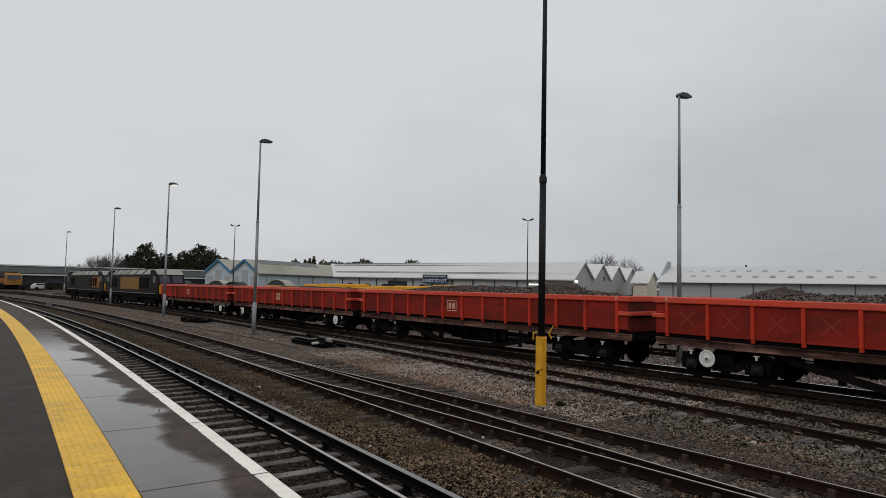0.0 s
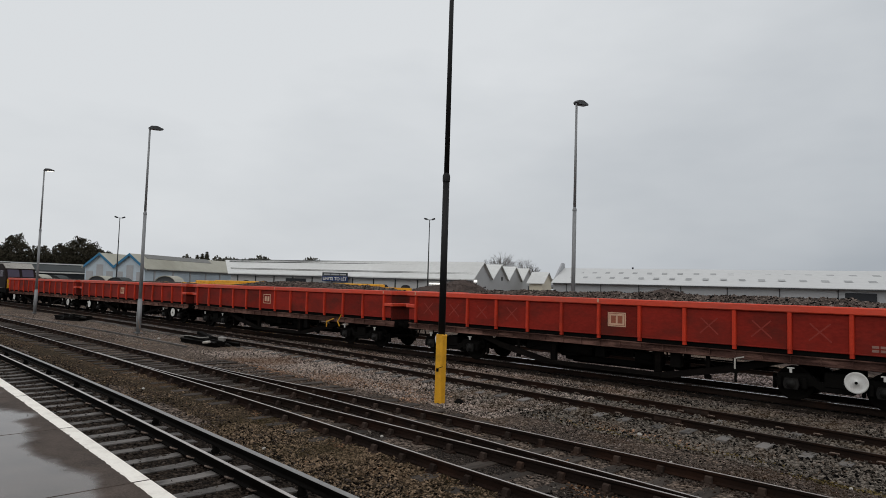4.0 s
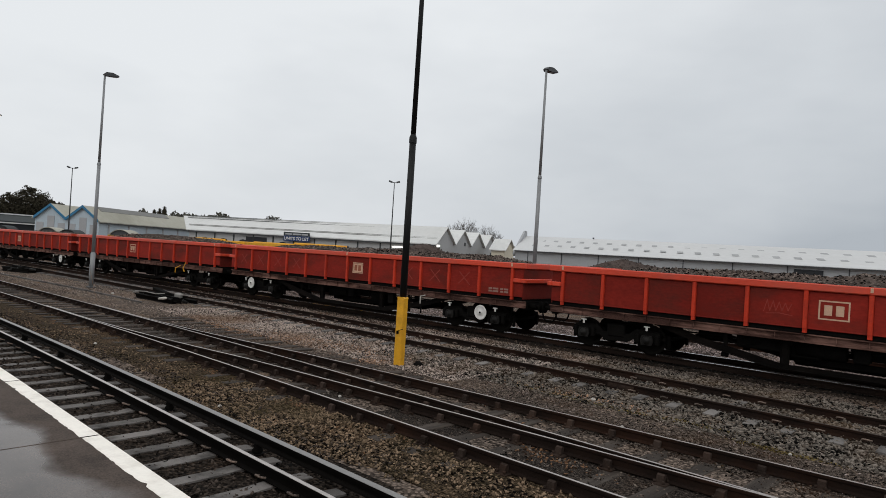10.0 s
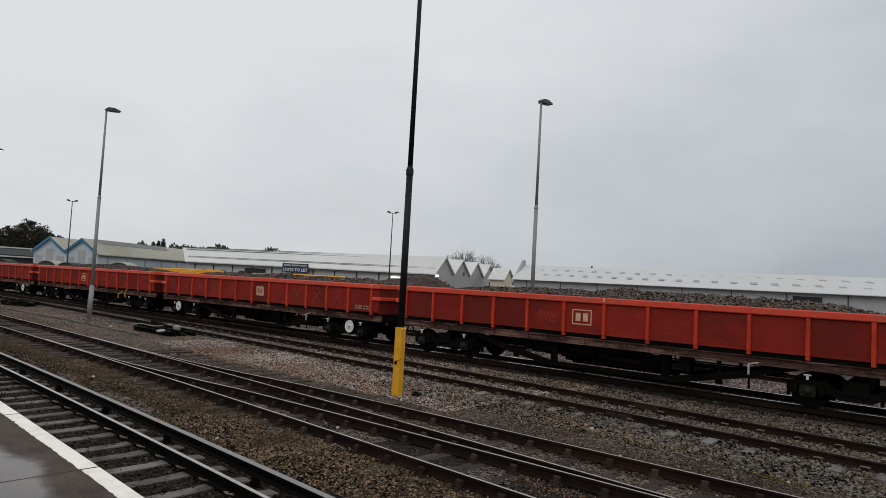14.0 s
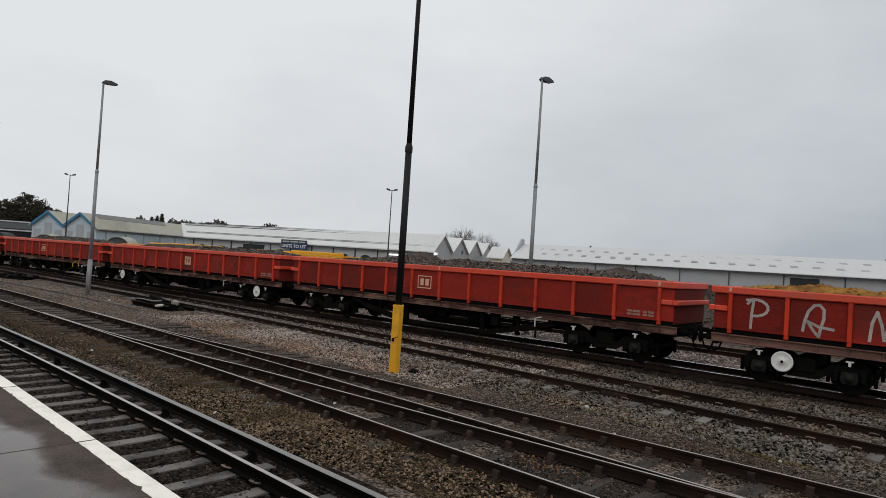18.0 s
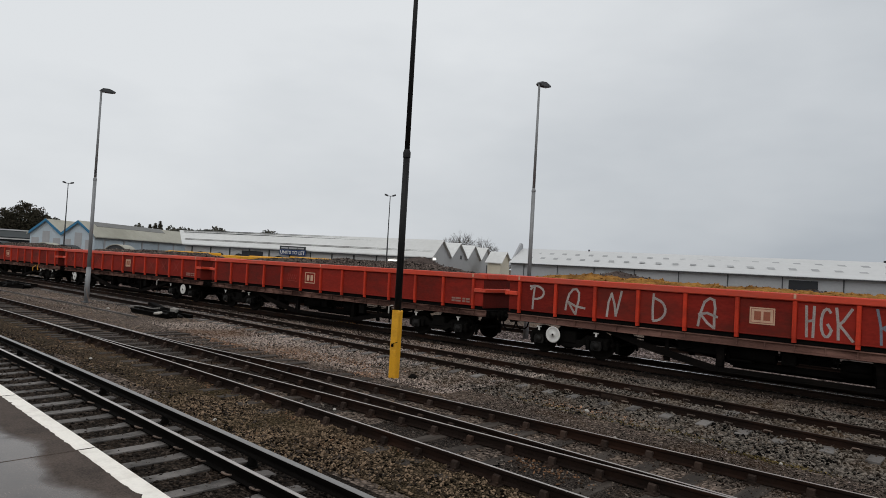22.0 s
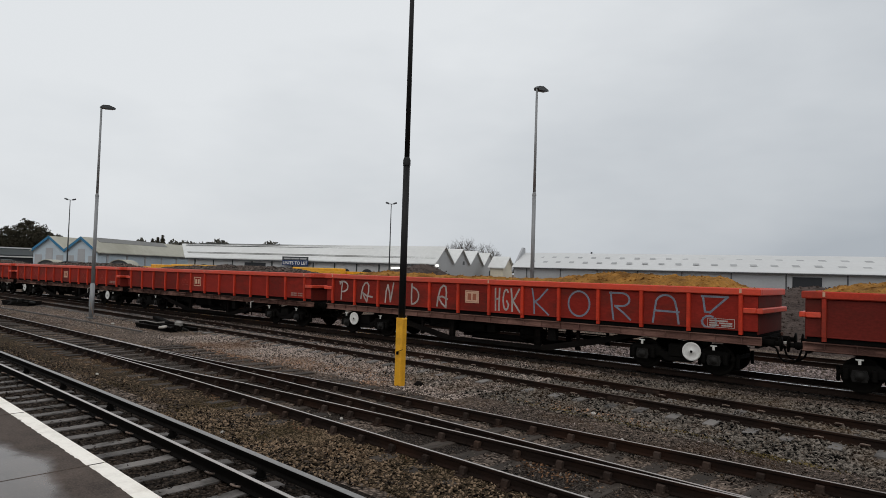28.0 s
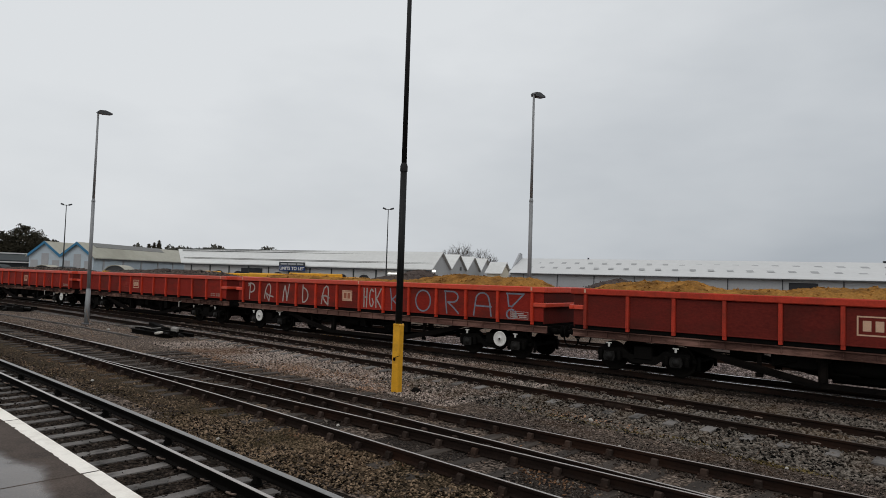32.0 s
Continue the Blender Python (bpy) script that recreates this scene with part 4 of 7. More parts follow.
# ---- loose ballast ----
def stones(name, label, material, count, seed, place, size):
    """Many small broken stones in one mesh."""
    rng = np.random.RandomState(seed)
    xy, z = place(rng, count)
    n = len(xy)
    base = np.array([(1, 0, 0), (-1, 0, 0), (0, 1, 0), (0, -1, 0), (0, 0, 1), (0, 0, -1)], float)
    faces = np.array([(0, 2, 4), (2, 1, 4), (1, 3, 4), (3, 0, 4), (2, 0, 5), (1, 2, 5), (3, 1, 5), (0, 3, 5)])
    v = base[None] * rng.uniform(0.55, 1.2, (n, 6, 1)) + rng.uniform(-0.38, 0.38, (n, 6, 3))
    v *= rng.uniform(size[0], size[1], (n, 1, 1)) * np.stack([rng.uniform(1.0, 1.5, n), rng.uniform(0.7, 1.0, n), rng.uniform(0.40, 0.75, n)], 1)[:, None]
    lean, turn = rng.normal(0, 0.45, n), rng.uniform(0, 2 * np.pi, n)
    c, k = np.cos(lean)[:, None], np.sin(lean)[:, None]
    px, pz = v[:, :, 0] * c - v[:, :, 2] * k, v[:, :, 0] * k + v[:, :, 2] * c
    c, k = np.cos(turn)[:, None], np.sin(turn)[:, None]
    x, y = px * c - v[:, :, 1] * k, px * k + v[:, :, 1] * c
    v = np.stack([x + xy[:, :1], y + xy[:, 1:], pz + z[:, None]], 2).reshape(-1, 3)
    f = (faces[None] + 6 * np.arange(n)[:, None, None]).reshape(-1, 3)
    me = bpy.data.meshes.new(name)
    me.vertices.add(len(v))
    me.vertices.foreach_set("co", v.ravel())
    me.loops.add(len(f) * 3)
    me.loops.foreach_set("vertex_index", f.ravel().astype(np.int32))
    me.polygons.add(len(f))
    me.polygons.foreach_set("loop_start", np.arange(0, len(f) * 3, 3, dtype=np.int32))
    me.update(calc_edges=True)
    me.materials.append(material)
    ob = new(name, me)
    return tagged(ob, label, "ballast", kind="stuff")


def strip_place(y0, y1, x0=-46.0, x1=4.0, z=0.0, bias=2.0, line=on_line, bare=None):
    """Scatter over a strip beside the tracks, thicker towards the platform end; bare leaves patches of earth open."""
    def place(rng, count):
        s = x1 - (x1 - x0) * rng.uniform(0, 1, count) ** bias
        o = rng.uniform(y0, y1, count)
        ok = (s < -0.10 * o) & (np.hypot(s, o) > 6.0) if line is on_line else s < -1.5
        s, o = s[ok], o[ok]
        if bare is not None:
            open_earth = np.array([noise.noise(Vector((a * 0.42, b * 0.95, 7.3))) + 0.5 * noise.noise(Vector((a * 1.6, b * 2.2, 1.1))) for a, b in zip(s, o)])
            ok = open_earth + 0.25 * rng.uniform(-1, 1, len(s)) > bare
            s, o = s[ok], o[ok]
        count = len(s)
        xy = np.array([line(a, b)[:2] for a, b in zip(s, o)])
        return xy, z + np.array([ground_level(a, b) for a, b in xy]) + rng.uniform(-0.02, 0.015, count)
    return place


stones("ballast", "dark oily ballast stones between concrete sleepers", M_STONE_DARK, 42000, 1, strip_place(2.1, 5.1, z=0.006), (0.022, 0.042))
stones("ballast", "brown weathered stones between the tracks", M_STONE_BROWN, 40000, 2, strip_place(4.8, 7.0, x0=-46, x1=-8.5, z=0.004, bare=0.02), (0.013, 0.032))
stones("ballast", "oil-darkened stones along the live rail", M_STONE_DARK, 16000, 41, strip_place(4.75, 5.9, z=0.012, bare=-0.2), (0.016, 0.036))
stones("ballast", "yellowish brown stones beside the old track", M_STONE_BROWN, 26000, 42, strip_place(5.1, 6.9, x0=-12, x1=4, z=0.010, bias=1.0, bare=-0.35), (0.016, 0.038))
stones("ballast", "fine grey cinders and stones inside the old track", M_CINDER, 26000, 7, strip_place(6.9, 9.8, z=0.002), (0.008, 0.026))
stones("ballast", "broken grey stones heaped inside the turnout", M_STONE, 5000, 43, strip_place(7.2, 9.6, x0=-24, x1=3, z=0.012, bias=1.2, bare=0.18), (0.014, 0.034))
stones("leaf_litter", "rusty dead leaves lying on the ballast", M_LITTER, 2600, 8, strip_place(5.0, 10.4, z=0.018, bare=0.1), (0.014, 0.030))
stones("ballast", "fine dark cinders and stones beside the old track", M_CINDER, 26000, 9, strip_place(9.3, 11.0, x0=-22, z=0.0, bias=1.5), (0.010, 0.026))
stones("ballast", "grey trodden stones beside the far lamp columns", M_STONE_MID, 22000, 45, strip_place(9.2, 11.2, x0=-52, x1=-17, z=-0.004, bias=1.4), (0.008, 0.020))
stones("ballast", "mixed grey and rusty ballast stones", M_STONE_MID, 34000, 3, strip_place(10.4, 13.2, x0=-24, x1=-9.5, z=0.004, bias=1.3), (0.020, 0.042))
stones("ballast", "fine trodden grey stones beside the lamp columns", M_STONE_MID, 26000, 47, strip_place(10.4, 13.2, x0=-52, x1=-21, z=-0.004, bias=1.3), (0.009, 0.024))
stones("ballast", "damp grey ballast stones", M_STONE, 22000, 31, strip_place(11.3, 13.2, x0=-13, x1=4, z=0.008, bias=1.0), (0.022, 0.052))
stones("ballast", "fine dark cinders trodden between the tracks", M_CINDER, 40000, 33, strip_place(9.3, 11.6, x0=-13, x1=4, z=0.008, bias=1.0), (0.007, 0.020))
stones("ballast", "pale specks of stone scattered over the cinders", M_STONE_PALE, 700, 44, strip_place(9.4, 11.6, x0=-13, x1=4, z=0.016, bias=1.0), (0.012, 0.024))
stones("ballast", "grey ballast stones of a siding", M_STONE_MID, 40000, 4, strip_place(13.0, 17.0, x0=-46, x1=-9.5, z=0.004, bias=1.6), (0.020, 0.044))
stones("ballast", "damp grey ballast stones of a siding", M_STONE, 30000, 34, strip_place(13.0, 17.0, x0=-13, x1=4, z=0.006, bias=1.0), (0.022, 0.050))
stones("ballast", "dark ballast beside the train", M_CINDER, 9000, 5, strip_place(-2.3, -0.85, z=0.01, line=on_train), (0.024, 0.046))
# dark stones here carry the shade beneath the wagons in their colour
stones("ballast", "dark stones with oil and the train's shade in their colour", M_STONE_DARK, 10000, 35, strip_place(-0.7, 1.6, z=0.03, line=on_train), (0.024, 0.050))
stones("ballast", "pale grey ballast stones behind the train", M_STONE_PALE, 40000, 6, strip_place(1.6, 8.5, x0=-60, x1=2, z=0.01, bias=1.6, line=on_train), (0.034, 0.065))


def patch_place(spots):
    """Scatter round a few spots (x, y, half length, half width)."""
    def place(rng, count):
        k = rng.randint(0, len(spots), count)
        sp = np.array(spots)[k]
        xy = sp[:, :2] + sp[:, 2:] * rng.normal(0, 0.5, (count, 2))
        return xy, np.array([ground_level(a, c) for a, c in xy]) + rng.uniform(-0.005, 0.018, count)
    return place


stones("ballast", "rust-orange ballast stones in patches", M_STONE_RUST, 5200, 21, patch_place([(-18.4, 10.2, 2.6, 0.6), (-16.0, 10.8, 2.4, 0.6), (-14.0, 11.3, 2.0, 0.5), (-12.2, 10.5, 0.5, 0.35), (-7.0, 11.8, 2.0, 0.3)]), (0.016, 0.036))
stones("moss", "yellowish moss growing through the trodden cinders", M_MOSS, 2600, 46, patch_place([(-8.4, 11.6, 1.0, 0.16), (-7.0, 11.5, 1.0, 0.16), (-6.0, 11.55, 0.8, 0.14), (-4.8, 11.7, 0.9, 0.14), (-3.2, 11.3, 0.8, 0.14)]), (0.012, 0.030))
stones("leaf_litter", "rusty dead leaves gathered beside the old track", M_LITTER, 700, 22, patch_place([(-9.3, 6.4, 0.5, 0.2), (-7.0, 6.6, 0.6, 0.2), (-5.1, 7.7, 0.8, 0.3), (-12.5, 6.5, 0.6, 0.2), (-21.0, 5.9, 1.0, 0.2)]), (0.014, 0.034))


# ---- lamp columns ----
def lamp_column(x, y, height, lit, reach=(0.05, 1.0), label="slim grey steel lamp column with one lantern", z=-0.25, base=True):
    lamp = thing("lamp_post", label, "lamp post", pose(x, y, z), group="yard lamp columns")
    part("base_column", Shape().tube((0, 0, 0), (0, 0, height * 0.16), 0.112, 0.110, 16).lathe([(0.110, height * 0.16), (0.085, height * 0.16 + 0.08)], 16), M_GALV, lamp)
    part("middle_column", Shape().tube((0, 0, height * 0.16), (0, 0, height * 0.58), 0.086, 0.080, 16).lathe([(0.090, height * 0.58 - 0.05), (0.090, height * 0.58), (0.062, height * 0.58 + 0.10)], 16), M_GALV, lamp)
    part("upper_column", Shape().tube((0, 0, height * 0.58), (0, 0, height), 0.062, 0.046, 14), M_GALV, lamp)
    if base:
        part("base_plate", Shape().soft(-0.34, 0.34, -0.14, 0.14, -0.02, 0.07, 0.02), M_LAMPHEAD, lamp)
        part("inspection_door", Shape().soft(-0.055, 0.055, -0.118, -0.09, 0.6, 1.15, 0.006), M_GALV, lamp)
    a = math.degrees(math.atan2(reach[1], reach[0]))
    head = Shape()
    head.prism([(-0.06, 0.02), (0.04, 0.12), (0.32, 0.15), (0.62, 0.06), (0.64, 0.0), (0.0, -0.06)], "y", -0.13, 0.13)
    part("lantern", head, M_LAMPHEAD, lamp, "dark lantern housing", m=pose(0, 0, height, 0, 0, a))
    lens = Shape().prism([(0.14, -0.022), (0.60, 0.005), (0.56, -0.03), (0.20, -0.06)], "y", -0.10, 0.10)
    part("lens", lens, M_LENS if lit else M_GLASS, lamp, "lit lens" if lit else "dark lens", m=pose(0, 0, height, 0, 0, a))
    return lamp


lamp_column(-34.42, 10.93, 10.55, False)
lamp_column(-53.79, 9.95, 10.4, True, label="slim grey steel lamp column with a lit lantern")
lamp_column(-78.1, 9.0, 10.5, False)
lamp_column(-127.0, 7.5, 10.6, False)
lamp_column(-15.74, 21.86, 10.68, False, base=False)


def twin_mast(x, y, height):
    mast = thing("flood_mast", "tall thin grey mast with twin floodlights", "mast", pose(x, y, -0.25), group="flood masts")
    part("pole", Shape().tube((0, 0, 0), (0, 0, height), 0.13, 0.06, 10), M_LAMPHEAD, mast)
    r = Vector((y, -x, 0)).normalized()
    turn = math.degrees(math.atan2(r.y, r.x))
    part("crossarm", Shape().tube(tuple(r * -0.55 + Vector((0, 0, height))), tuple(r * 0.55 + Vector((0, 0, height))), 0.05, n=8), M_LAMPHEAD, mast)
    for s in (-1, 1):
        part("floodlight", Shape().soft(-0.28, 0.28, -0.2, 0.2, -0.10, 0.14, 0.03), M_LAMPHEAD, mast, m=pose(s * 0.6 * r.x, s * 0.6 * r.y, height + 0.1, 0, s * -18, turn))
    return mast


twin_mast(-74.55, 65.83, 13.10)
twin_mast(-122.75, 34.75, 13.22)


def black_column():
    p = thing("hinged_column", "tall black column in a yellow-painted steel base post", "column", pose(-11.61, 10.74, -0.25, 0, 0, 12))
    base = part("base_post", Shape().soft(-0.098, 0.098, -0.098, 0.098, 0, 1.66, 0.012), M_YELLOW, p, "yellow square base post")
    part("cap", Shape().prism([(-0.101, 1.66), (0.101, 1.66), (0.08, 1.70), (-0.08, 1.70)], "y", -0.101, 0.101), M_YELLOW, base)
    part("service_door", Shape().soft(-0.065, 0.07, -0.106, -0.09, 0.25, 0.72, 0.004), M_YELLOW, base)
    part("padlock", Shape().soft(-0.045, 0.015, -0.135, -0.095, 0.80, 0.88, 0.01).tube((0, -0.105, 0.88), (0.13, -0.105, 0.93), 0.008, n=6), M_UNDER, base, "dark padlock on a bent hasp")
    part("lower_shaft", Shape().tube((0, 0, 1.66), (0, 0, 5.55), 0.088, 0.082, 16).lathe([(0.095, 5.47), (0.095, 5.6), (0.065, 5.68)], 16), M_BLACK, p)
    part("upper_shaft", Shape().tube((0, 0, 5.6), (0, 0, 12.5), 0.066, 0.05, 14), M_BLACK, p)


black_column()


# ---- the ballast train ----
PITCH = 18.113
BAY, POSTS = 1.3503, 13
HALF = BAY * (POSTS - 1) / 2            # first post to the middle
BODY = HALF + 0.43                      # half length of the body
SIDE = 1.31


def ride(q, base):
    """A vehicle's pose, its two bogies base metres apart on the track."""
    ends = [Vector((x, y, fall(x))) for x, y, _ in (on_train(q - base / 2, 0), on_train(q + base / 2, 0))]
    d = ends[1] - ends[0]
    c = (ends[0] + ends[1]) / 2
    return pose(c.x, c.y, c.z, 0, -math.degrees(math.atan2(d.z, math.hypot(d.x, d.y))), math.degrees(math.atan2(d.y, d.x)))


def wheel_profile():
    return [(0.07, -0.09), (0.07, 0.06), (0.36, 0.03), (0.38, 0.05), (0.415, 0.05), (0.42, -0.05), (0.445, -0.065), (0.445, -0.085), (0.36, -0.08), (0.34, -0.03), (0.07, -0.09)]


def make_wheelset():
    s = Shape()
    for side in (-1, 1):
        s.lathe(wheel_profile(), 22, pose(0, side * 0.75, 0, side * 90, 0, 0))
    s.tube((0, -0.95, 0), (0, 0.95, 0), 0.075, n=10)
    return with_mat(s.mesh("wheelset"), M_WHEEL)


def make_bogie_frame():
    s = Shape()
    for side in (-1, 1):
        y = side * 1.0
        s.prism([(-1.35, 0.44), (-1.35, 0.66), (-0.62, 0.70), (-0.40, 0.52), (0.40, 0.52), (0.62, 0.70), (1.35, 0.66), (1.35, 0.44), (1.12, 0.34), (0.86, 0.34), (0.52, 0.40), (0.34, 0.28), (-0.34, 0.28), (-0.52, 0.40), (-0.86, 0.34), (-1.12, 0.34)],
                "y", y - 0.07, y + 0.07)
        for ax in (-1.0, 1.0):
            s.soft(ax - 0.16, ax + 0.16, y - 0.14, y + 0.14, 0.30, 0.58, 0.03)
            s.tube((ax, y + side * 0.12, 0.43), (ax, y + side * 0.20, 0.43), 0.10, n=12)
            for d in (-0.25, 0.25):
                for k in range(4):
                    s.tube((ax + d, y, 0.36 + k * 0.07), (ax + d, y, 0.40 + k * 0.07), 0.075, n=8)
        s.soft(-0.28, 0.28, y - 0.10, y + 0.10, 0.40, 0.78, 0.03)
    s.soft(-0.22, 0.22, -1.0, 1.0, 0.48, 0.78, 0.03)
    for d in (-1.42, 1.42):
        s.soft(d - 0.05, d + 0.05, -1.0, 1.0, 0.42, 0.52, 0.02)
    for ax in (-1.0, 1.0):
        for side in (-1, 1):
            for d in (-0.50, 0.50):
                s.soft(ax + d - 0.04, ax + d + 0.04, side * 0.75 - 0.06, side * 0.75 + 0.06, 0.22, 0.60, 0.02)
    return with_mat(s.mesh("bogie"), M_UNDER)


WHEELSET, BOGIE = make_wheelset(), make_bogie_frame()
BOGIE_AT = BODY - 2.15
SPRING_CAP = with_mat(Shape().soft(-0.085, 0.085, -0.02, 0.02, 0.04, 0.075, 0.008).soft(-0.03, 0.03, -0.02, 0.02, -0.06, 0.04, 0.008).mesh("damper_cap"), M_WHITE)


def brake_wheel_mesh():
    s = Shape().lathe([(0.0, 0.02), (0.045, 0.02), (0.05, 0.0), (0.20, 0.004), (0.225, 0.018), (0.25, 0.016), (0.258, 0.0), (0.25, -0.014), (0.20, -0.012), (0.0, -0.012)], 28, pose(0, 0, 0, 90, 0, 0))
    return with_mat(s.mesh("handbrake_wheel"), M_WHITE)


BRAKE_WHEEL = brake_wheel_mesh()
BRAKE_HUB = with_mat(Shape().tube((0, -0.035, 0), (0, -0.015, 0), 0.035, n=10).mesh("hub"), M_UNDER)


def body_meshes():
    m = {}
    s = Shape()
    # floor, sides and ends as thin plate, with ribs on the ends
    # floor edge near-black: shade of the gap above the solebar, put into its colour
    s.soft(-BODY + 0.02, BODY - 0.02, -SIDE + 0.03, SIDE - 0.03, 1.16, 1.31, 0.01)
    m["floor"] = (s, M_UNDER)
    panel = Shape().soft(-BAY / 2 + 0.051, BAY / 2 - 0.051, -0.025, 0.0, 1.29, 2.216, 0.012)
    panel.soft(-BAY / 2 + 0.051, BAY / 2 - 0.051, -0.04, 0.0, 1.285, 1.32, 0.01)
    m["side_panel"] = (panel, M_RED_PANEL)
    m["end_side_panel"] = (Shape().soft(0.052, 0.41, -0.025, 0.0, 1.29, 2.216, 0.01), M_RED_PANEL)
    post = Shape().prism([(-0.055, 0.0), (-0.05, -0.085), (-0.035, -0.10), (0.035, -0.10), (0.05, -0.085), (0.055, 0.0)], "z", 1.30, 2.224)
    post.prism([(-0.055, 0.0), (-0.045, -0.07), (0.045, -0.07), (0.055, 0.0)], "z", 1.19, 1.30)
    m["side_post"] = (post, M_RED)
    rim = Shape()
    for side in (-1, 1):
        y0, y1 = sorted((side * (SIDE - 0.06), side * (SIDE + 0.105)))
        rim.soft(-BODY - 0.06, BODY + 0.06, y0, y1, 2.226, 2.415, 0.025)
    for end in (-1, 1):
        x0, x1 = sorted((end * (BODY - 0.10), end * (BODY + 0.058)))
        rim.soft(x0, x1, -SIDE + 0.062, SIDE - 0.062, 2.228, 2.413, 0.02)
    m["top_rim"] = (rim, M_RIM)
    end = Shape().soft(-0.02, 0.02, -SIDE + 0.01, SIDE - 0.01, 1.22, 2.224, 0.01)
    m["end_wall"] = (end, M_MAROON_PANEL)
    rib = Shape().soft(-0.04, 0.11, -SIDE - 0.10, SIDE + 0.10, 1.76, 1.90, 0.02)
    rib.soft(-0.37, -0.041, -SIDE - 0.10, -SIDE - 0.004, 1.76, 1.90, 0.02).soft(-0.37, -0.041, SIDE + 0.004, SIDE + 0.10, 1.76, 1.90, 0.02)
    m["end_rib"] = (rib, M_RIM)
    sole = Shape().soft(-BODY - 0.05, BODY + 0.05, -0.03, 0.03, 0.93, 1.155, 0.012)
    sole.soft(-BODY - 0.05, BODY + 0.05, -0.09, -0.031, 1.12, 1.155, 0.008).soft(-BODY - 0.05, BODY + 0.05, -0.09, -0.031, 0.93, 0.96, 0.008)
    for i in range(25):
        x = -HALF + i * BAY / 2
        sole.soft(x - 0.012, x + 0.012, -0.08, -0.031, 0.961, 1.119, 0.004)
    m["solebar"] = (sole, M_SOLEBAR)
    under = Shape()
    for y in (-0.34, 0.34):
        under.soft(-BODY, BODY, y - 0.06, y + 0.06, 0.84, 1.15, 0.01)
    for i in range(9):
        x = -5.9 + i * 1.475
        under.soft(x - 0.05, x + 0.05, -1.15, 1.15, 0.96, 1.14, 0.01)
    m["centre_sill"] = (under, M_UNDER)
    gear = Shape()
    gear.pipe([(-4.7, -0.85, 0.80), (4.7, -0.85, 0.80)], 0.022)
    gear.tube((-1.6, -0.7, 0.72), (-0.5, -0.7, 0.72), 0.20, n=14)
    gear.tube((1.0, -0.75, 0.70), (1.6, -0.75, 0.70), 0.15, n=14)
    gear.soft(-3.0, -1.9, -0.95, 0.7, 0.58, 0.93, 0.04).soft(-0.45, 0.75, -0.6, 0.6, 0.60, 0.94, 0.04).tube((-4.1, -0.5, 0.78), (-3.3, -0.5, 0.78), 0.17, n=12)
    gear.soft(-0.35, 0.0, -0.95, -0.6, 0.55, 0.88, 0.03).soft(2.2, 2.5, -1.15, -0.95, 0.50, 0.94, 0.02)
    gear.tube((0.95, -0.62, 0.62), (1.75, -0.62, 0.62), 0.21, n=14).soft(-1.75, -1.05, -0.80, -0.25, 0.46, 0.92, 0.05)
    # added black bars, no real gear: they fill the shaded space between the trusses
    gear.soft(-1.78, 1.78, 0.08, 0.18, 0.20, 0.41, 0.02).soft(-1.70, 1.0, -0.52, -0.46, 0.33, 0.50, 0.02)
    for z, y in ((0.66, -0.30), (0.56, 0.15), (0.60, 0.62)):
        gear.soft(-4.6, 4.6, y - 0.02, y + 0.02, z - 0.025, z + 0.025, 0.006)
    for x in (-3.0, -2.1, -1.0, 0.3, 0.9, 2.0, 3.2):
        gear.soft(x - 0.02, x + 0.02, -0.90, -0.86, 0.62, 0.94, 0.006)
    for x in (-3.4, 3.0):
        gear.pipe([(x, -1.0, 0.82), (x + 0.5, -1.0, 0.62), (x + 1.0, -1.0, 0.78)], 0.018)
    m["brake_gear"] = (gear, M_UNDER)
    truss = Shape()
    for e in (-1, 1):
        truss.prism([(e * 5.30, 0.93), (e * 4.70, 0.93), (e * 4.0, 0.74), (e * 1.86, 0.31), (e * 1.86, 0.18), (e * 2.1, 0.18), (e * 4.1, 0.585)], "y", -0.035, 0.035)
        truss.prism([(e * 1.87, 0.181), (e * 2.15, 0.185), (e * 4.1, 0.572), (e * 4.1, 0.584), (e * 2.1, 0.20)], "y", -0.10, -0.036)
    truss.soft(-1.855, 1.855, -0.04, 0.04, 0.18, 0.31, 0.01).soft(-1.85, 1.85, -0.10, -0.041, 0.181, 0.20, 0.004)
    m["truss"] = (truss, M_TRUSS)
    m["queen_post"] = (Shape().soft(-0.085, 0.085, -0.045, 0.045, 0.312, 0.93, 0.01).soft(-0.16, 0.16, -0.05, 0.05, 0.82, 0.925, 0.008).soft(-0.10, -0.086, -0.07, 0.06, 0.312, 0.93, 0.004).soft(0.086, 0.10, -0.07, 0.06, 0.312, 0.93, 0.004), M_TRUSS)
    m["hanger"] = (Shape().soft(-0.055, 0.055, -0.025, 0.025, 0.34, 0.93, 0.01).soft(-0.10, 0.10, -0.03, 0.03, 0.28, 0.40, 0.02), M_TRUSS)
    stock = Shape()
    stock.soft(-0.12, 0.0, -1.22, 1.22, 0.86, 1.15, 0.02)
    for y in (-0.87, 0.87):
        stock.tube((0.0, y, 1.0), (0.28, y, 1.0), 0.09, n=12).tube((0.28, y, 1.0), (0.42, y, 1.0), 0.065, n=12)
        stock.lathe([(0.0, 0.0), (0.16, 0.0), (0.19, 0.012), (0.19, 0.03), (0.0, 0.045)], 16, pose(0.42, y, 1.0, 0, 90, 0))
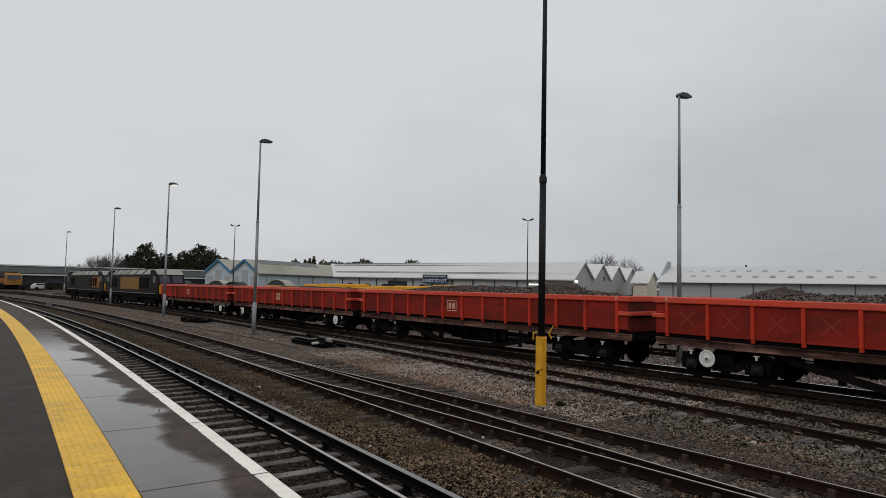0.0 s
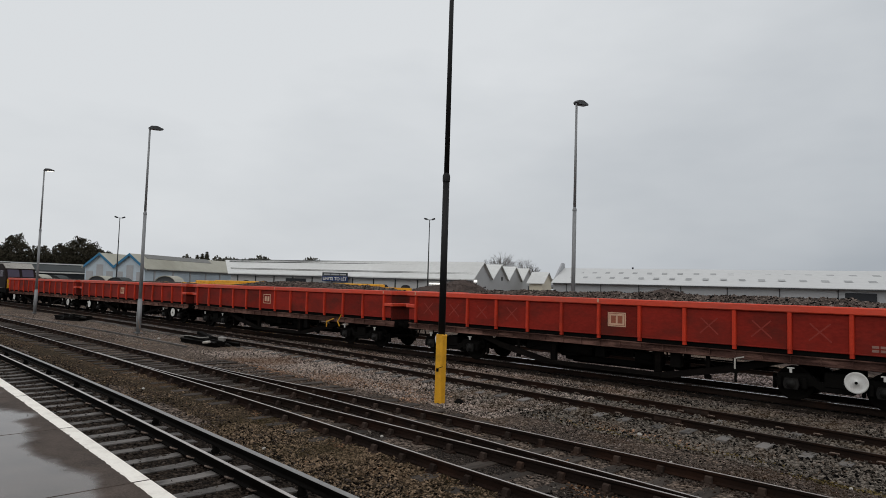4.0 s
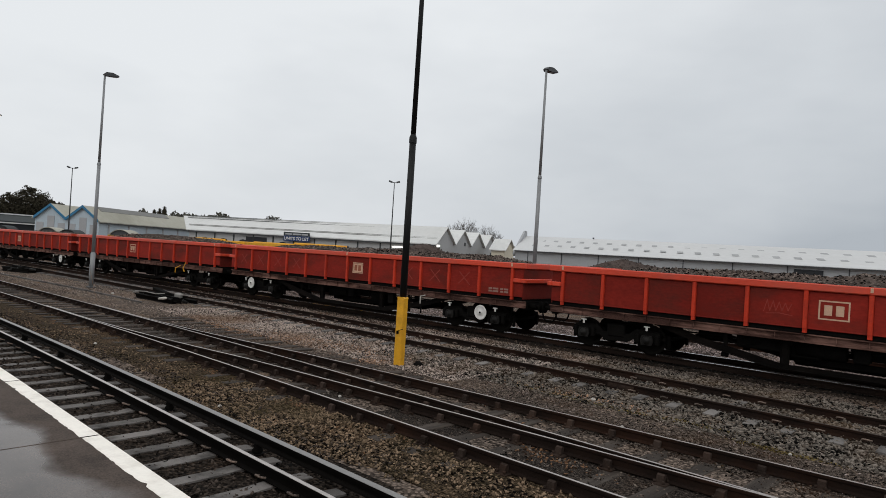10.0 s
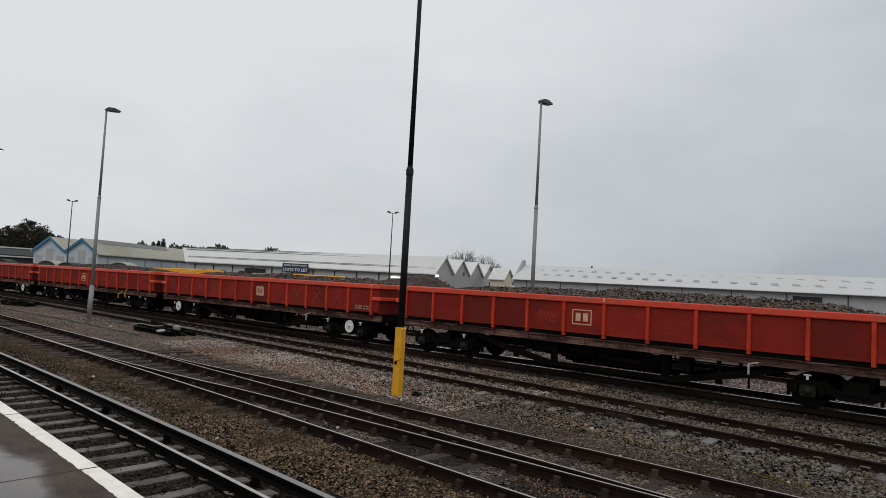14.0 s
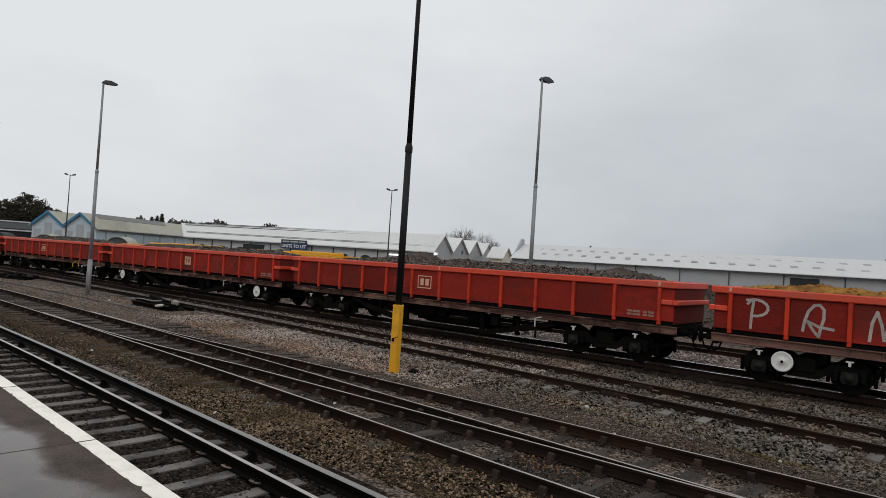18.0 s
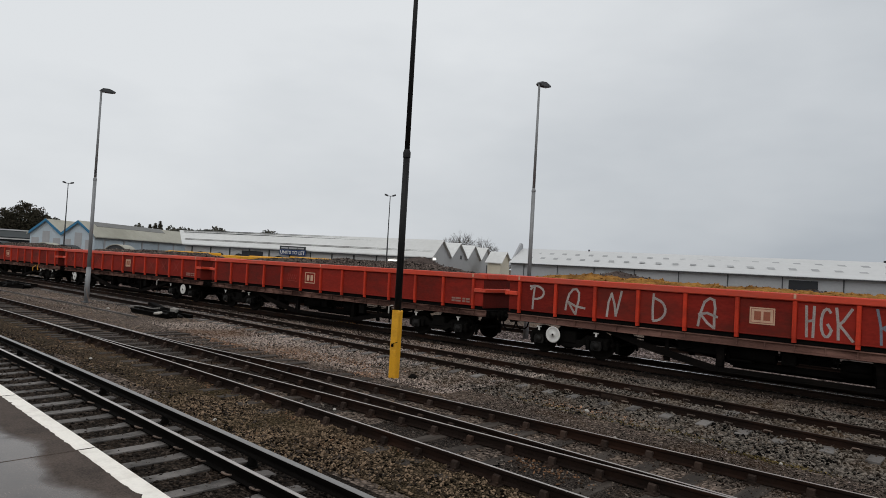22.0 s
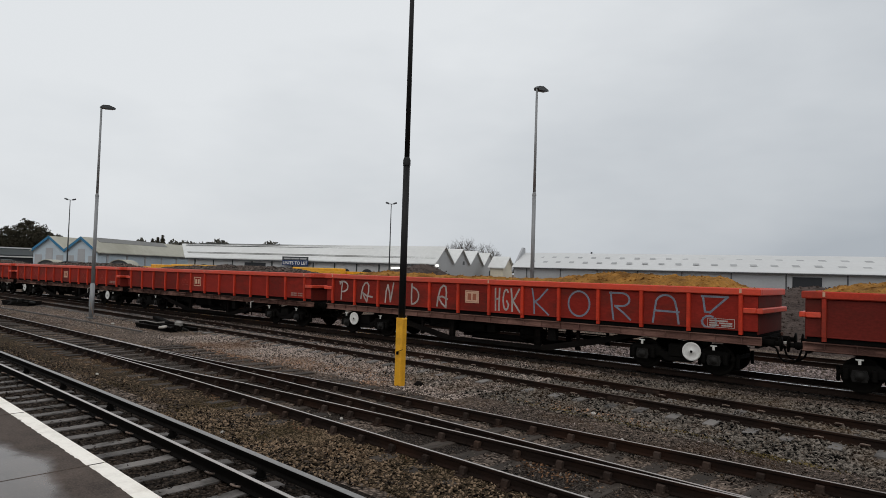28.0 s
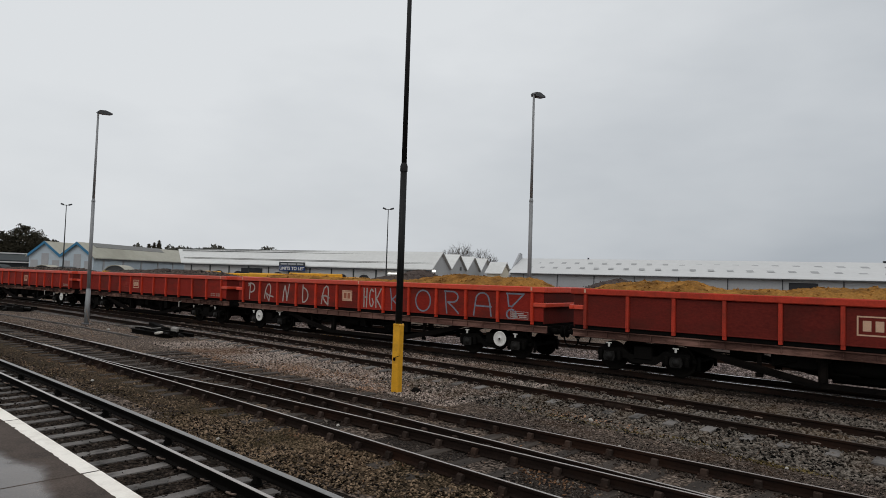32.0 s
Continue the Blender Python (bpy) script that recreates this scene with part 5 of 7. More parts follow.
    stock.soft(0.0, 0.20, -0.12, 0.12, 0.88, 1.10, 0.02).pipe([(0.2, 0, 1.0), (0.38, 0, 0.82), (0.50, 0, 0.95)], 0.03)
    for y in (-0.40, 0.45):
        stock.pipe([(0.02, y, 0.9), (0.22, y, 0.84), (0.30, y, 0.60), (0.42, y, 0.50), (0.50, y, 0.52)], 0.026, 8)
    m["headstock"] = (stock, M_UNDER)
    return {k: (with_mat(s.mesh(k), mt)) for k, (s, mt) in m.items()}


PARTS = body_meshes()
PARTS["end_side_panel_worn"], PARTS["side_panel_worn"] = [PARTS[k].copy() for k in ("end_side_panel", "side_panel")]
for k in ("end_side_panel_worn", "side_panel_worn"):
    PARTS[k].materials[0] = M_MAROON_PANEL
PARTS["side_post_worn"], PARTS["top_rim_worn"] = PARTS["side_post"].copy(), PARTS["top_rim"].copy()
for k in ("side_post_worn", "top_rim_worn"):
    PARTS[k].materials[0] = M_RED_DULL
RIM_TAG = with_mat(Shape().soft(-0.03, 0.03, -0.008, 0.0, -0.055, 0.055, 0.003).mesh("rim_tag"), M_DECAL)
AXLEBOX = Shape().prism([(-0.19, -0.02), (-0.15, -0.14), (0.15, -0.14), (0.19, -0.02), (0.15, 0.13), (-0.15, 0.13)], "y", -0.20, -0.145)
AXLEBOX = with_mat(AXLEBOX.lathe([(0.0, 0.045), (0.04, 0.045), (0.05, 0.03), (0.105, 0.025), (0.12, 0.0), (0.12, -0.02)], 16, pose(0, -0.202, -0.01, 90, 0, 0)).mesh("axlebox"), M_GREASE)
COIL_PROFILE = [(r, -0.15 + 0.025 * i) for i, r in enumerate((0.05, 0.078, 0.055, 0.078, 0.055, 0.078, 0.055, 0.078, 0.055, 0.078, 0.055, 0.05))]
COIL = with_mat(Shape().lathe(COIL_PROFILE, 10).mesh("coil_spring"), M_UNDER)
SHANK = with_mat(Shape().tube((0.26, 0, 0), (0.425, 0, 0), 0.052, n=12).mesh("buffer_shank"), M_SHANK)
LEVER = with_mat(Shape().soft(-0.022, 0.022, -0.02, 0.02, -0.26, 0.03, 0.008).soft(0.023, 0.24, -0.02, 0.02, 0.0, 0.035, 0.008, pose(0, 0, 0, 0, -14, 0)).mesh("release_lever"), M_STONE_WHITE)
GUIDE = with_mat(Shape().soft(-0.03, 0.03, -0.02, 0.02, -0.36, 0.0, 0.006).mesh("lever_guide"), M_UNDER)
PULL = with_mat(Shape().soft(-0.025, 0.025, -0.02, 0.02, -0.24, 0.04, 0.008).soft(0.026, 0.55, -0.02, 0.02, -0.02, 0.025, 0.008, pose(0, 0, 0, 0, -18, 0)).mesh("release_lever"), M_YELLOW)
TAP = with_mat(Shape().soft(-0.03, 0.30, -0.035, 0.035, -0.035, 0.035, 0.01).mesh("hose_end"), M_WHITE)


def load_mesh(seed, crest, rough, lumps, size):
    """A heaped load, lumpy, falling away towards the rim; crest gives (x, height) along the wagon."""
    nx, ny = 300, 34
    v, f = [], []
    for i in range(nx + 1):
        x = -BODY + 0.12 + (2 * BODY - 0.24) * i / nx
        top = float(np.interp(x * 9.2 / BODY, [c[0] for c in crest], [c[1] for c in crest])) + 0.05 * noise.noise(Vector((x * 0.8, seed * 7.1, 0.3)))
        for j in range(ny + 1):
            y = (-SIDE + 0.07) + (2 * SIDE - 0.14) * j / ny
            arch = 1 - (abs(y) / SIDE) ** 2.0
            z = 2.26 + (top - 2.26) * arch + 0.02
            z += rough * noise.noise(Vector((x * 2.3, y * 2.3, seed))) + rough * 0.8 * noise.noise(Vector((x * 6.5, y * 6.5, seed + 9))) + rough * 0.6 * noise.noise(Vector((x * 15, y * 15, seed + 5)))
            v.append((x, y, z))
    n = ny + 1
    for i in range(nx):
        for j in range(ny):
            f.append((i * n + j, (i + 1) * n + j, (i + 1) * n + j + 1, i * n + j + 1))
    s = Shape().add(v, f, False)
    # single stones lying on the heap
    top_stones = Shape()
    rng = random.Random(seed * 31)
    for _ in range(lumps):
        p = v[rng.randrange(nx + 1) * n + rng.randrange(ny + 1)]
        q = size * rng.uniform(0.6, 1.4)
        m = Matrix.Translation(p) @ Euler((rng.gauss(0, 0.5), rng.gauss(0, 0.5), rng.uniform(0, 6))).to_matrix().to_4x4()
        top_stones.add([(q * 1.3, 0, 0), (-q * 1.2, 0.1 * q, 0), (0, q * 0.8, 0), (0, -q * 0.7, 0.1 * q), (0, 0, q * 0.42), (0.1 * q, 0, -q * 0.42)],
              [(0, 2, 4), (2, 1, 4), (1, 3, 4), (3, 0, 4), (2, 0, 5), (1, 2, 5), (3, 1, 5), (0, 3, 5)], False, m)
    return s, top_stones


def strokes(lines, width, depth=0.004):
    """Sprayed letters: round-ended strokes on a plane that faces -y, (x, z) points."""
    s = Shape()
    for line in lines:
        for k, ((x0, z0), (x1, z1)) in enumerate(zip(line, line[1:])):
            d = Vector((x1 - x0, z1 - z0))
            nrm = Vector((-d.y, d.x)).normalized() * width / 2
            e = d.normalized() * width * 0.35
            o = [(x0 - e.x + nrm.x, z0 - e.y + nrm.y), (x1 + e.x + nrm.x, z1 + e.y + nrm.y), (x1 + e.x - nrm.x, z1 + e.y - nrm.y), (x0 - e.x - nrm.x, z0 - e.y - nrm.y)]
            t = depth + 0.0004 * (k % 2)
            s.prism(o, "y", -t, 0.0)
    return s


def arc(cx, cz, rx, rz, a0, a1, n=10):
    return [(cx + rx * math.cos(radians(a0 + (a1 - a0) * i / n)), cz + rz * math.sin(radians(a0 + (a1 - a0) * i / n))) for i in range(n + 1)]


# letters about one unit high, starting at x 0
LETTERS = {
    "P": [[(0.08, 0.82), (0.2, 0.95), (0.26, 0.9), (0.22, 0.5), (0.2, 0.0)], [(0.05, 0.95)] + arc(0.30, 0.70, 0.42, 0.28, 120, -95)],
    "B": [[(0.0, 0.10), (0.04, 0.40), (0.14, 0.74), (0.30, 0.94), (0.46, 0.97), (0.58, 0.82), (0.58, 0.52), (0.50, 0.20), (0.46, -0.06)], [(0.12, 0.42), (0.45, 0.27), (0.86, 0.22)], [(0.12, 0.42), (0.30, 0.14), (0.46, -0.06)]],
    "V": [[(0.0, 0.0), (0.06, 0.42), (0.20, 0.86), (0.38, 1.0), (0.52, 0.94), (0.57, 0.66), (0.55, 0.30), (0.56, -0.08)], [(0.02, 0.40), (0.30, 0.47), (0.64, 0.36)], [(0.10, 0.38), (0.32, 0.12), (0.52, -0.02)]],
    "A": [[(0.0, 0.0), (0.06, 0.5)] + arc(0.38, 0.66, 0.30, 0.32, 160, 20, 8) + [(0.72, 0.5), (0.78, 0.0)], [(0.04, 0.42), (0.78, 0.40)]],
    "N": [[(0.05, 0.0), (0.1, 0.55), (0.22, 0.9), (0.35, 0.5), (0.42, 0.05), (0.5, 0.4), (0.62, 1.0)]],
    "D": [[(0.12, 1.0), (0.10, 0.5), (0.12, 0.05)], [(0.14, 0.86)] + arc(0.1, 0.42, 0.48, 0.42, 70, -85)],
    "K": [[(0.02, 1.0), (0.1, 0.5), (0.12, 0.0)], [(0.62, 1.0), (0.3, 0.6), (0.14, 0.48), (0.45, 0.2), (0.68, -0.02)]],
    "O": [arc(0.38, 0.5, 0.38, 0.48, 60, 420, 30)],
    "R": [[(0.06, 1.0), (0.1, 0.5), (0.16, 0.0)], [(0.02, 0.98), (0.4, 0.98)] + arc(0.42, 0.74, 0.26, 0.24, 90, -80) + [(0.2, 0.5), (0.5, 0.25), (0.72, 0.02)]],
    "H": [[(0.02, 1.0), (0.06, 0.0)], [(0.34, 1.0), (0.32, 0.0)], [(0.04, 0.5), (0.34, 0.55)]],
    "G": [arc(0.25, 0.5, 0.22, 0.46, 50, 330, 12) + [(0.3, 0.45)]],
    "Y": [[(0.0, 1.0), (0.72, 1.0), (0.24, 0.46), (0.10, 0.48), (0.04, 0.98)], arc(0.22, 0.14, 0.20, 0.20, 60, 400, 12)],
}


def sprayed(wagon, letter, bay, x_in, z, height, width, material, name="sprayed_letter", squeeze=1.0):
    x0 = -HALF + bay * BAY + 0.1 + x_in
    lines = [[(x0 + px * height * squeeze, z + pz * height) for px, pz in line] for line in LETTERS[letter]]
    part(name, strokes(lines, width), material, wagon, m=pose(0, -SIDE - 0.027, 0))


def emblem(wagon, bay, material, filled=False):
    """The maker's plate as a plain framed shape."""
    x = -HALF + (bay + 0.5) * BAY - 0.07
    s = Shape()
    if filled:
        s.soft(x - 0.30, x + 0.30, -0.004, 0, 1.57, 2.00, 0.002)
    else:
        for a in ((-0.33, 0.33, 1.55, 1.585), (-0.33, 0.33, 1.985, 2.02), (-0.33, -0.295, 1.586, 1.984), (0.295, 0.33, 1.586, 1.984)):
            s.box(x + a[0], x + a[1], -0.004, 0, a[2], a[3])
        for a in (-0.125, 0.125):
            s.soft(x + a - 0.085, x + a + 0.085, -0.004, 0, 1.66, 1.91, 0.0015)
    e = part("emblem", s, material, wagon, "pale framed emblem panel", m=pose(0, -SIDE - 0.027, 0))
    if filled:
        k = Shape()
        for a in ((-0.27, 0.27, 1.60, 1.615), (-0.27, 0.27, 1.955, 1.97), (-0.27, -0.255, 1.616, 1.954), (0.255, 0.27, 1.616, 1.954)):
            k.box(x + a[0], x + a[1], -0.006, -0.0041, a[2], a[3])
        for a in (-0.11, 0.11):
            k.box(x + a - 0.08, x + a + 0.08, -0.006, -0.0041, 1.67, 1.90)
        part("emblem_mark", k, M_EMBLEM_MARK, e, "brownish marks on the panel")


def data_panel(wagon, bay):
    x = -HALF + bay * BAY
    for r in range(2):
        for a, b in ((0.40, 0.54), (0.57, 0.80), (0.88, 1.0), (1.03, 1.2)):
            part("lettering_bar", Shape().box(x + a, x + b, -0.004, 0, 1.38 + r * 0.09, 1.44 + r * 0.09), M_DATA, wagon, m=pose(0, -SIDE - 0.027, 0))


def crosses(wagon, bays):
    for b in bays:
        x = -HALF + (b + 0.5) * BAY
        s = strokes([[(x - 0.24, 1.56), (x + 0.22, 1.98)], [(x - 0.22, 1.97), (x + 0.24, 1.55)]], 0.035)
        part("chalk_cross", s, M_CHALK, wagon, m=pose(0, -SIDE - 0.027, 0))


WHEELS = []


def wagon(index, label, load, load_label, load_name, discs):
    worn = "_worn" if index == 1 else ""
    w = thing("ballast_wagon", label, "wagon", group="wagons of the ballast train")
    part("floor", PARTS["floor"], None, w)
    for side in (-1, 1):
        turn = pose(0, 0, 0, 0, 0, 0 if side < 0 else 180)
        for i in range(POSTS - 1):
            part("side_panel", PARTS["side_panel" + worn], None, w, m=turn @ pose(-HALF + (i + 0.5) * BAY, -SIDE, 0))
        for i in range(POSTS):
            part("side_post", PARTS["side_post" + worn], None, w, m=turn @ pose(-HALF + i * BAY, -SIDE, 0))
        for end in (0, 1):
            part("end_side_panel", PARTS["end_side_panel" + worn], None, w, m=turn @ (pose(HALF, -SIDE, 0) if end else pose(-HALF - 0.462, -SIDE, 0)))
        part("solebar", PARTS["solebar"], None, w, "brown dirty solebar", m=turn @ pose(0, -1.20, 0))
        truss = part("truss", PARTS["truss"], None, w, "dark trussed strut under the frame", m=turn @ pose(0, -1.06, 0))
        for x in (-1.8, 1.8):
            part("queen_post", PARTS["queen_post"], None, truss, m=pose(x, 0, 0))
        for x in (-3.25, 3.25):
            part("hanger", PARTS["hanger"], None, truss, m=pose(x, 0, 0))
    part("top_rim", PARTS["top_rim" + worn], None, w, "bright red top rail")
    part("centre_sill", PARTS["centre_sill"], None, w)
    part("brake_gear", PARTS["brake_gear"], None, w)
    for end in (-1, 1):
        turn = pose(0, 0, 0, 0, 0, 0 if end > 0 else 180)
        part("end_wall", PARTS["end_wall"], None, w, m=turn @ pose(BODY - 0.03, 0, 0))
        part("end_rib", PARTS["end_rib"], None, w, m=turn @ pose(BODY, 0, 0))
        hs = part("headstock", PARTS["headstock"], None, w, m=turn @ pose(BODY, 0, 0))
        for y in (-0.40, 0.45):
            part("hose_end", TAP, None, hs, "white hose coupling", m=pose(0.05, y, 0.93))
        for y in (-0.87, 0.87):
            part("buffer_shank", SHANK, None, hs, "bright steel buffer shank", m=pose(0, y, 1.0))
        b = part("bogie", BOGIE, None, w, m=pose(end * BOGIE_AT, 0, 0))
        for ax in (-1.0, 1.0):
            ws = part("wheelset", WHEELSET, None, b, m=pose(ax, 0, 0.42))
            WHEELS.append((ws, ax))
            part("damper_cap", SPRING_CAP, None, b, "white-painted damper cap", m=pose(ax, -1.20, 0.76))
    for x in discs:
        d = part("handbrake_wheel", BRAKE_WHEEL, None, w, "white handbrake wheel", m=pose(x, -1.28, 0.62))
        part("hub", BRAKE_HUB, None, d)
    if index in (-1, -2):
        part("release_lever", LEVER, None, w, "white brake release lever", m=pose(4.05, -1.30, 0.92))
        part("lever_guide", GUIDE, None, w, "dark lever guide", m=pose(4.05, -1.24, 0.66))
    if index == -3:
        part("release_lever", PULL, None, w, "yellow brake pull handle", m=pose(4.2, -1.30, 0.90))
        part("release_lever", PULL, None, w, "yellow brake pull handle", m=pose(5.0, -1.30, 0.94, 0, -35, 0))
    for p in (0, 6, 12):
        part("rim_tag", RIM_TAG, None, w, "small pale tie plate", m=pose(-HALF + p * BAY, -SIDE - 0.107, 2.34))
    ld = part("load", load[0], None, w, load_label)
    part("rubble", load[1], None, ld)
    for end in (-1, 1):
        for ax in (-1.0, 1.0):
            part("axlebox", AXLEBOX, None, w, "greasy black axlebox", m=pose(end * BOGIE_AT + ax, -1.0, 0.43))
            for d in (-0.29, 0.29):
                part("coil_spring", COIL, None, w, m=pose(end * BOGIE_AT + ax + d, -1.12, 0.47))
    ld.name = load_name
    return w


def build_train():
    crests = {
        -5: ((-9, 2.25), (-6, 2.40), (6, 2.40), (9, 2.25)),
        -4: ((-9, 2.2), (-6, 2.34), (2, 2.46), (7, 2.40), (9, 2.25)),
        -3: ((-9.2, 2.2), (-7.5, 2.28), (-3.4, 2.58), (1.1, 2.66), (4.7, 2.58), (7.1, 2.45), (9.2, 2.2)),
        -2: ((-9.2, 2.15), (-7.5, 2.28), (-6.0, 2.46), (-3.7, 2.55), (0.0, 2.56), (4.5, 2.56), (7.0, 2.55), (8.2, 2.42), (9.2, 2.2)),
        -1: ((-9.2, 2.15), (-8.0, 2.25), (-7.0, 2.38), (-5.0, 2.54), (-2.0, 2.58), (-1.2, 2.56), (-0.4, 2.68), (0.7, 2.62), (3.0, 2.64), (5.5, 2.58), (6.5, 2.5), (7.2, 2.36), (9.2, 2.2)),
        0: ((-9.2, 2.2), (-8.5, 2.42), (-6.9, 2.56), (-5.0, 2.50), (-2.0, 2.46), (1.2, 2.44), (2.2, 2.54), (3.5, 2.66), (4.2, 2.77), (5.2, 2.73), (6.0, 2.67), (7.9, 2.65), (8.3, 2.45), (9.0, 2.25)),
        1: ((-9.2, 2.3), (-8.5, 2.55), (-7.7, 2.66), (-5.7, 2.70), (-5.1, 2.52), (-3.5, 2.5), (-1.0, 2.66), (6, 2.6), (9.2, 2.3)),
    }
    heaps = {k: load_mesh(k + 11, c, 0.055 if k < 0 else 0.065, (10000 if k > -4 else 1500) if k < 0 else 900, 0.042 if k < 0 else 0.05) for k, c in crests.items()}
    loads = {k: (with_mat(h[0].mesh("load"), M_LOAD if k < 0 else M_SAND), with_mat(h[1].mesh("rubble"), M_LOAD_STONE if k < 0 else M_SAND)) for k, h in heaps.items()}
    both = (-6.82, 6.82)
    out = {}
    red = "low red open bogie wagon heaped with grey ballast"
    for k in (-5, -4, -3, -2, -1):
        out[k] = wagon(k, red if k != -2 else "low red open bogie wagon with chalk crosses and white handbrake wheels", loads[k], "heap of grey ballast", "ballast_load", both if k % 2 == 0 or k == -5 else ())
    out[0] = wagon(0, "graffiti-sprayed red open bogie wagon heaped with sandy spoil", loads[0], "heap of orange sandy spoil", "spoil_load", both)
    out[1] = wagon(1, "weathered maroon-red open bogie wagon heaped with sandy spoil", loads[1], "heap of orange sandy spoil", "spoil_load", ())
    for k in (-5, -4, -2, 0):
        emblem(out[k], 6 if k == -2 else 5, M_DECAL, True)
    for k in (-3, -1, 1):
        emblem(out[k], 5, M_DECAL)
    for k in (-1, -2):
        data_panel(out[k], 11)
    x = -HALF + 11 * BAY
    for a, c, z0, z1 in ((0.50, 1.20, 1.335, 1.35), (0.50, 1.20, 1.565, 1.58), (0.50, 0.515, 1.351, 1.564), (1.185, 1.20, 1.351, 1.564), (0.55, 0.80, 1.375, 1.415), (0.86, 1.14, 1.375, 1.415), (0.55, 0.74, 1.435, 1.475), (0.80, 1.14, 1.435, 1.475), (0.55, 1.02, 1.495, 1.535)):
        part("lettering_bar", Shape().box(x + a, x + c, -0.0065, -0.001, z0, z1), M_SPRAY, out[0], m=pose(0, -SIDE - 0.027, 0))
    crosses(out[-2], (0, 1, 2, 3, 8, 9, 10))
    # a faint unreadable scrawl in chalk
    x = -HALF + 4.3 * BAY
    scrawl = [[(x + 0.07 * i, 1.76 + (0.17 if i % 2 else -0.13) * (1 - 0.05 * i)) for i in range(10)], [(x + 0.06, 1.58), (x + 0.36, 1.61), (x + 0.66, 1.57)]]
    part("chalk_scrawl", strokes(scrawl, 0.020), M_CHALK, out[-1], m=pose(0, -SIDE - 0.027, 0))
    g = out[0]
    for i, c in enumerate("PBNDV"):
        sprayed(g, c, i, 0.26, 1.38, 0.76, 0.066, M_SPRAY)
    for i, c in enumerate("HGK"):
        sprayed(g, c, 6, 0.14 + i * 0.32, 1.38, 0.74, 0.062, M_SPRAY, squeeze=0.72)
    for i, c in enumerate("KORAY"):
        sprayed(g, c, 7 + i, 0.24, 1.36, 0.80, 0.055, M_SPRAY_BLUE, squeeze=1.18)
    return out


TRAIN = build_train()


# ---- two locomotives at the head of the train ----
def locomotive(label, main, band, band_span):
    L, W = 10.3, 1.32
    loco = thing("diesel_locomotive", label, "locomotive", group="locomotives of the ballast train")
    part("frame", Shape().soft(-L, L, -1.3, 1.3, 0.95, 1.35, 0.03), M_UNDER, loco)
    part("hood", Shape().prism([(-W, 1.35), (W, 1.35), (W, 3.30), (W * 0.62, 3.82), (-W * 0.62, 3.82), (-W, 3.30)], "x", -7.6, 7.6), main, loco)
    part("roof", Shape().prism([(-W * 0.97, 3.36), (-W * 0.62, 3.84), (W * 0.62, 3.84), (W * 0.97, 3.36), (W * 0.97, 3.41), (W * 0.62, 3.90), (-W * 0.62, 3.90), (-W * 0.97, 3.41)], "x", -7.4, 7.4), M_LOCO_ROOF, loco, "pale dirty roof panels")
    for x in (-5.0, -2.2, 0.8, 3.6):
        part("roof_hatch", Shape().soft(x - 0.7, x + 0.7, -0.7, 0.7, 3.90, 4.02, 0.03), M_LOCO, loco)
    for x in (-6.3, -3.7, -0.8, 2.1, 4.9):
        part("roof_joint", Shape().prism([(-W * 0.985, 3.40), (-W * 0.635, 3.905), (-W * 0.60, 3.93), (-W * 1.0, 3.43)], "x", x - 0.16, x + 0.16), M_UNDER, loco, "dark gap between roof panels", m=pose(0, 0, 0.008))
    part("side_band", Shape().soft(band_span[0], band_span[1], -W - 0.012, -W - 0.001, 1.75, 3.1, 0.004), band, loco, "faded coloured side band")
    for x in (-6.6, -5.4, 4.4, 5.6, 6.7):
        part("grille", Shape().soft(x - 0.45, x + 0.45, -W - 0.02, -W - 0.001, 1.9, 3.0, 0.005), M_UNDER, loco)
    for end in (-1, 1):
        t = pose(0, 0, 0, 0, 0, 0 if end > 0 else 180)
        cab = part("cab", Shape().prism([(7.61, 1.36), (10.2, 1.36), (10.25, 2.35), (9.75, 3.30), (8.9, 3.75), (7.61, 3.82)], "y", -W, W), main, loco, m=t)
        part("cab_roof", Shape().prism([(7.61, 3.825), (8.9, 3.76), (9.78, 3.31), (9.85, 3.34), (8.93, 3.84), (7.61, 3.90)], "y", -W * 0.95, W * 0.95), M_LOCO_ROOF, cab)
        for y in (-0.62, 0.62):
            part("windscreen", Shape().prism([(10.175, 2.50), (9.80, 3.22), (9.815, 3.23), (10.19, 2.51)], "y", y - 0.5, y + 0.5), M_GLASS, cab)
        for side in (-1, 1):
            y0, y1 = sorted((side * (W + 0.001), side * (W + 0.015)))
            part("side_window", Shape().soft(8.5, 9.4, y0, y1, 2.5, 3.15, 0.01), M_GLASS, cab)
        part("warning_panel", Shape().soft(10.26, 10.275, -1.2, 1.2, 1.4, 2.3, 0.005), M_YELLOW, cab, "yellow warning panel")
        part("bufferbeam", Shape().soft(10.2, 10.4, -1.3, 1.3, 0.7, 1.3, 0.03).tube((10.4, -0.87, 1.0), (10.8, -0.87, 1.0), 0.15, n=12).tube((10.4, 0.87, 1.0), (10.8, 0.87, 1.0), 0.15, n=12), M_UNDER, loco, m=t)
        bogie = Shape()
        for side in (-1, 1):
            bogie.soft(4.3, 9.0, side * 1.1 - 0.1, side * 1.1 + 0.1, 0.45, 0.85, 0.04)
            for ax in (4.8, 6.65, 8.5):
                bogie.lathe([(0.0, 0.08), (0.46, 0.07), (0.5, 0.0), (0.53, -0.06), (0.0, -0.06)], 18, pose(ax, side * 0.78, 0.53, side * 90, 0, 0))
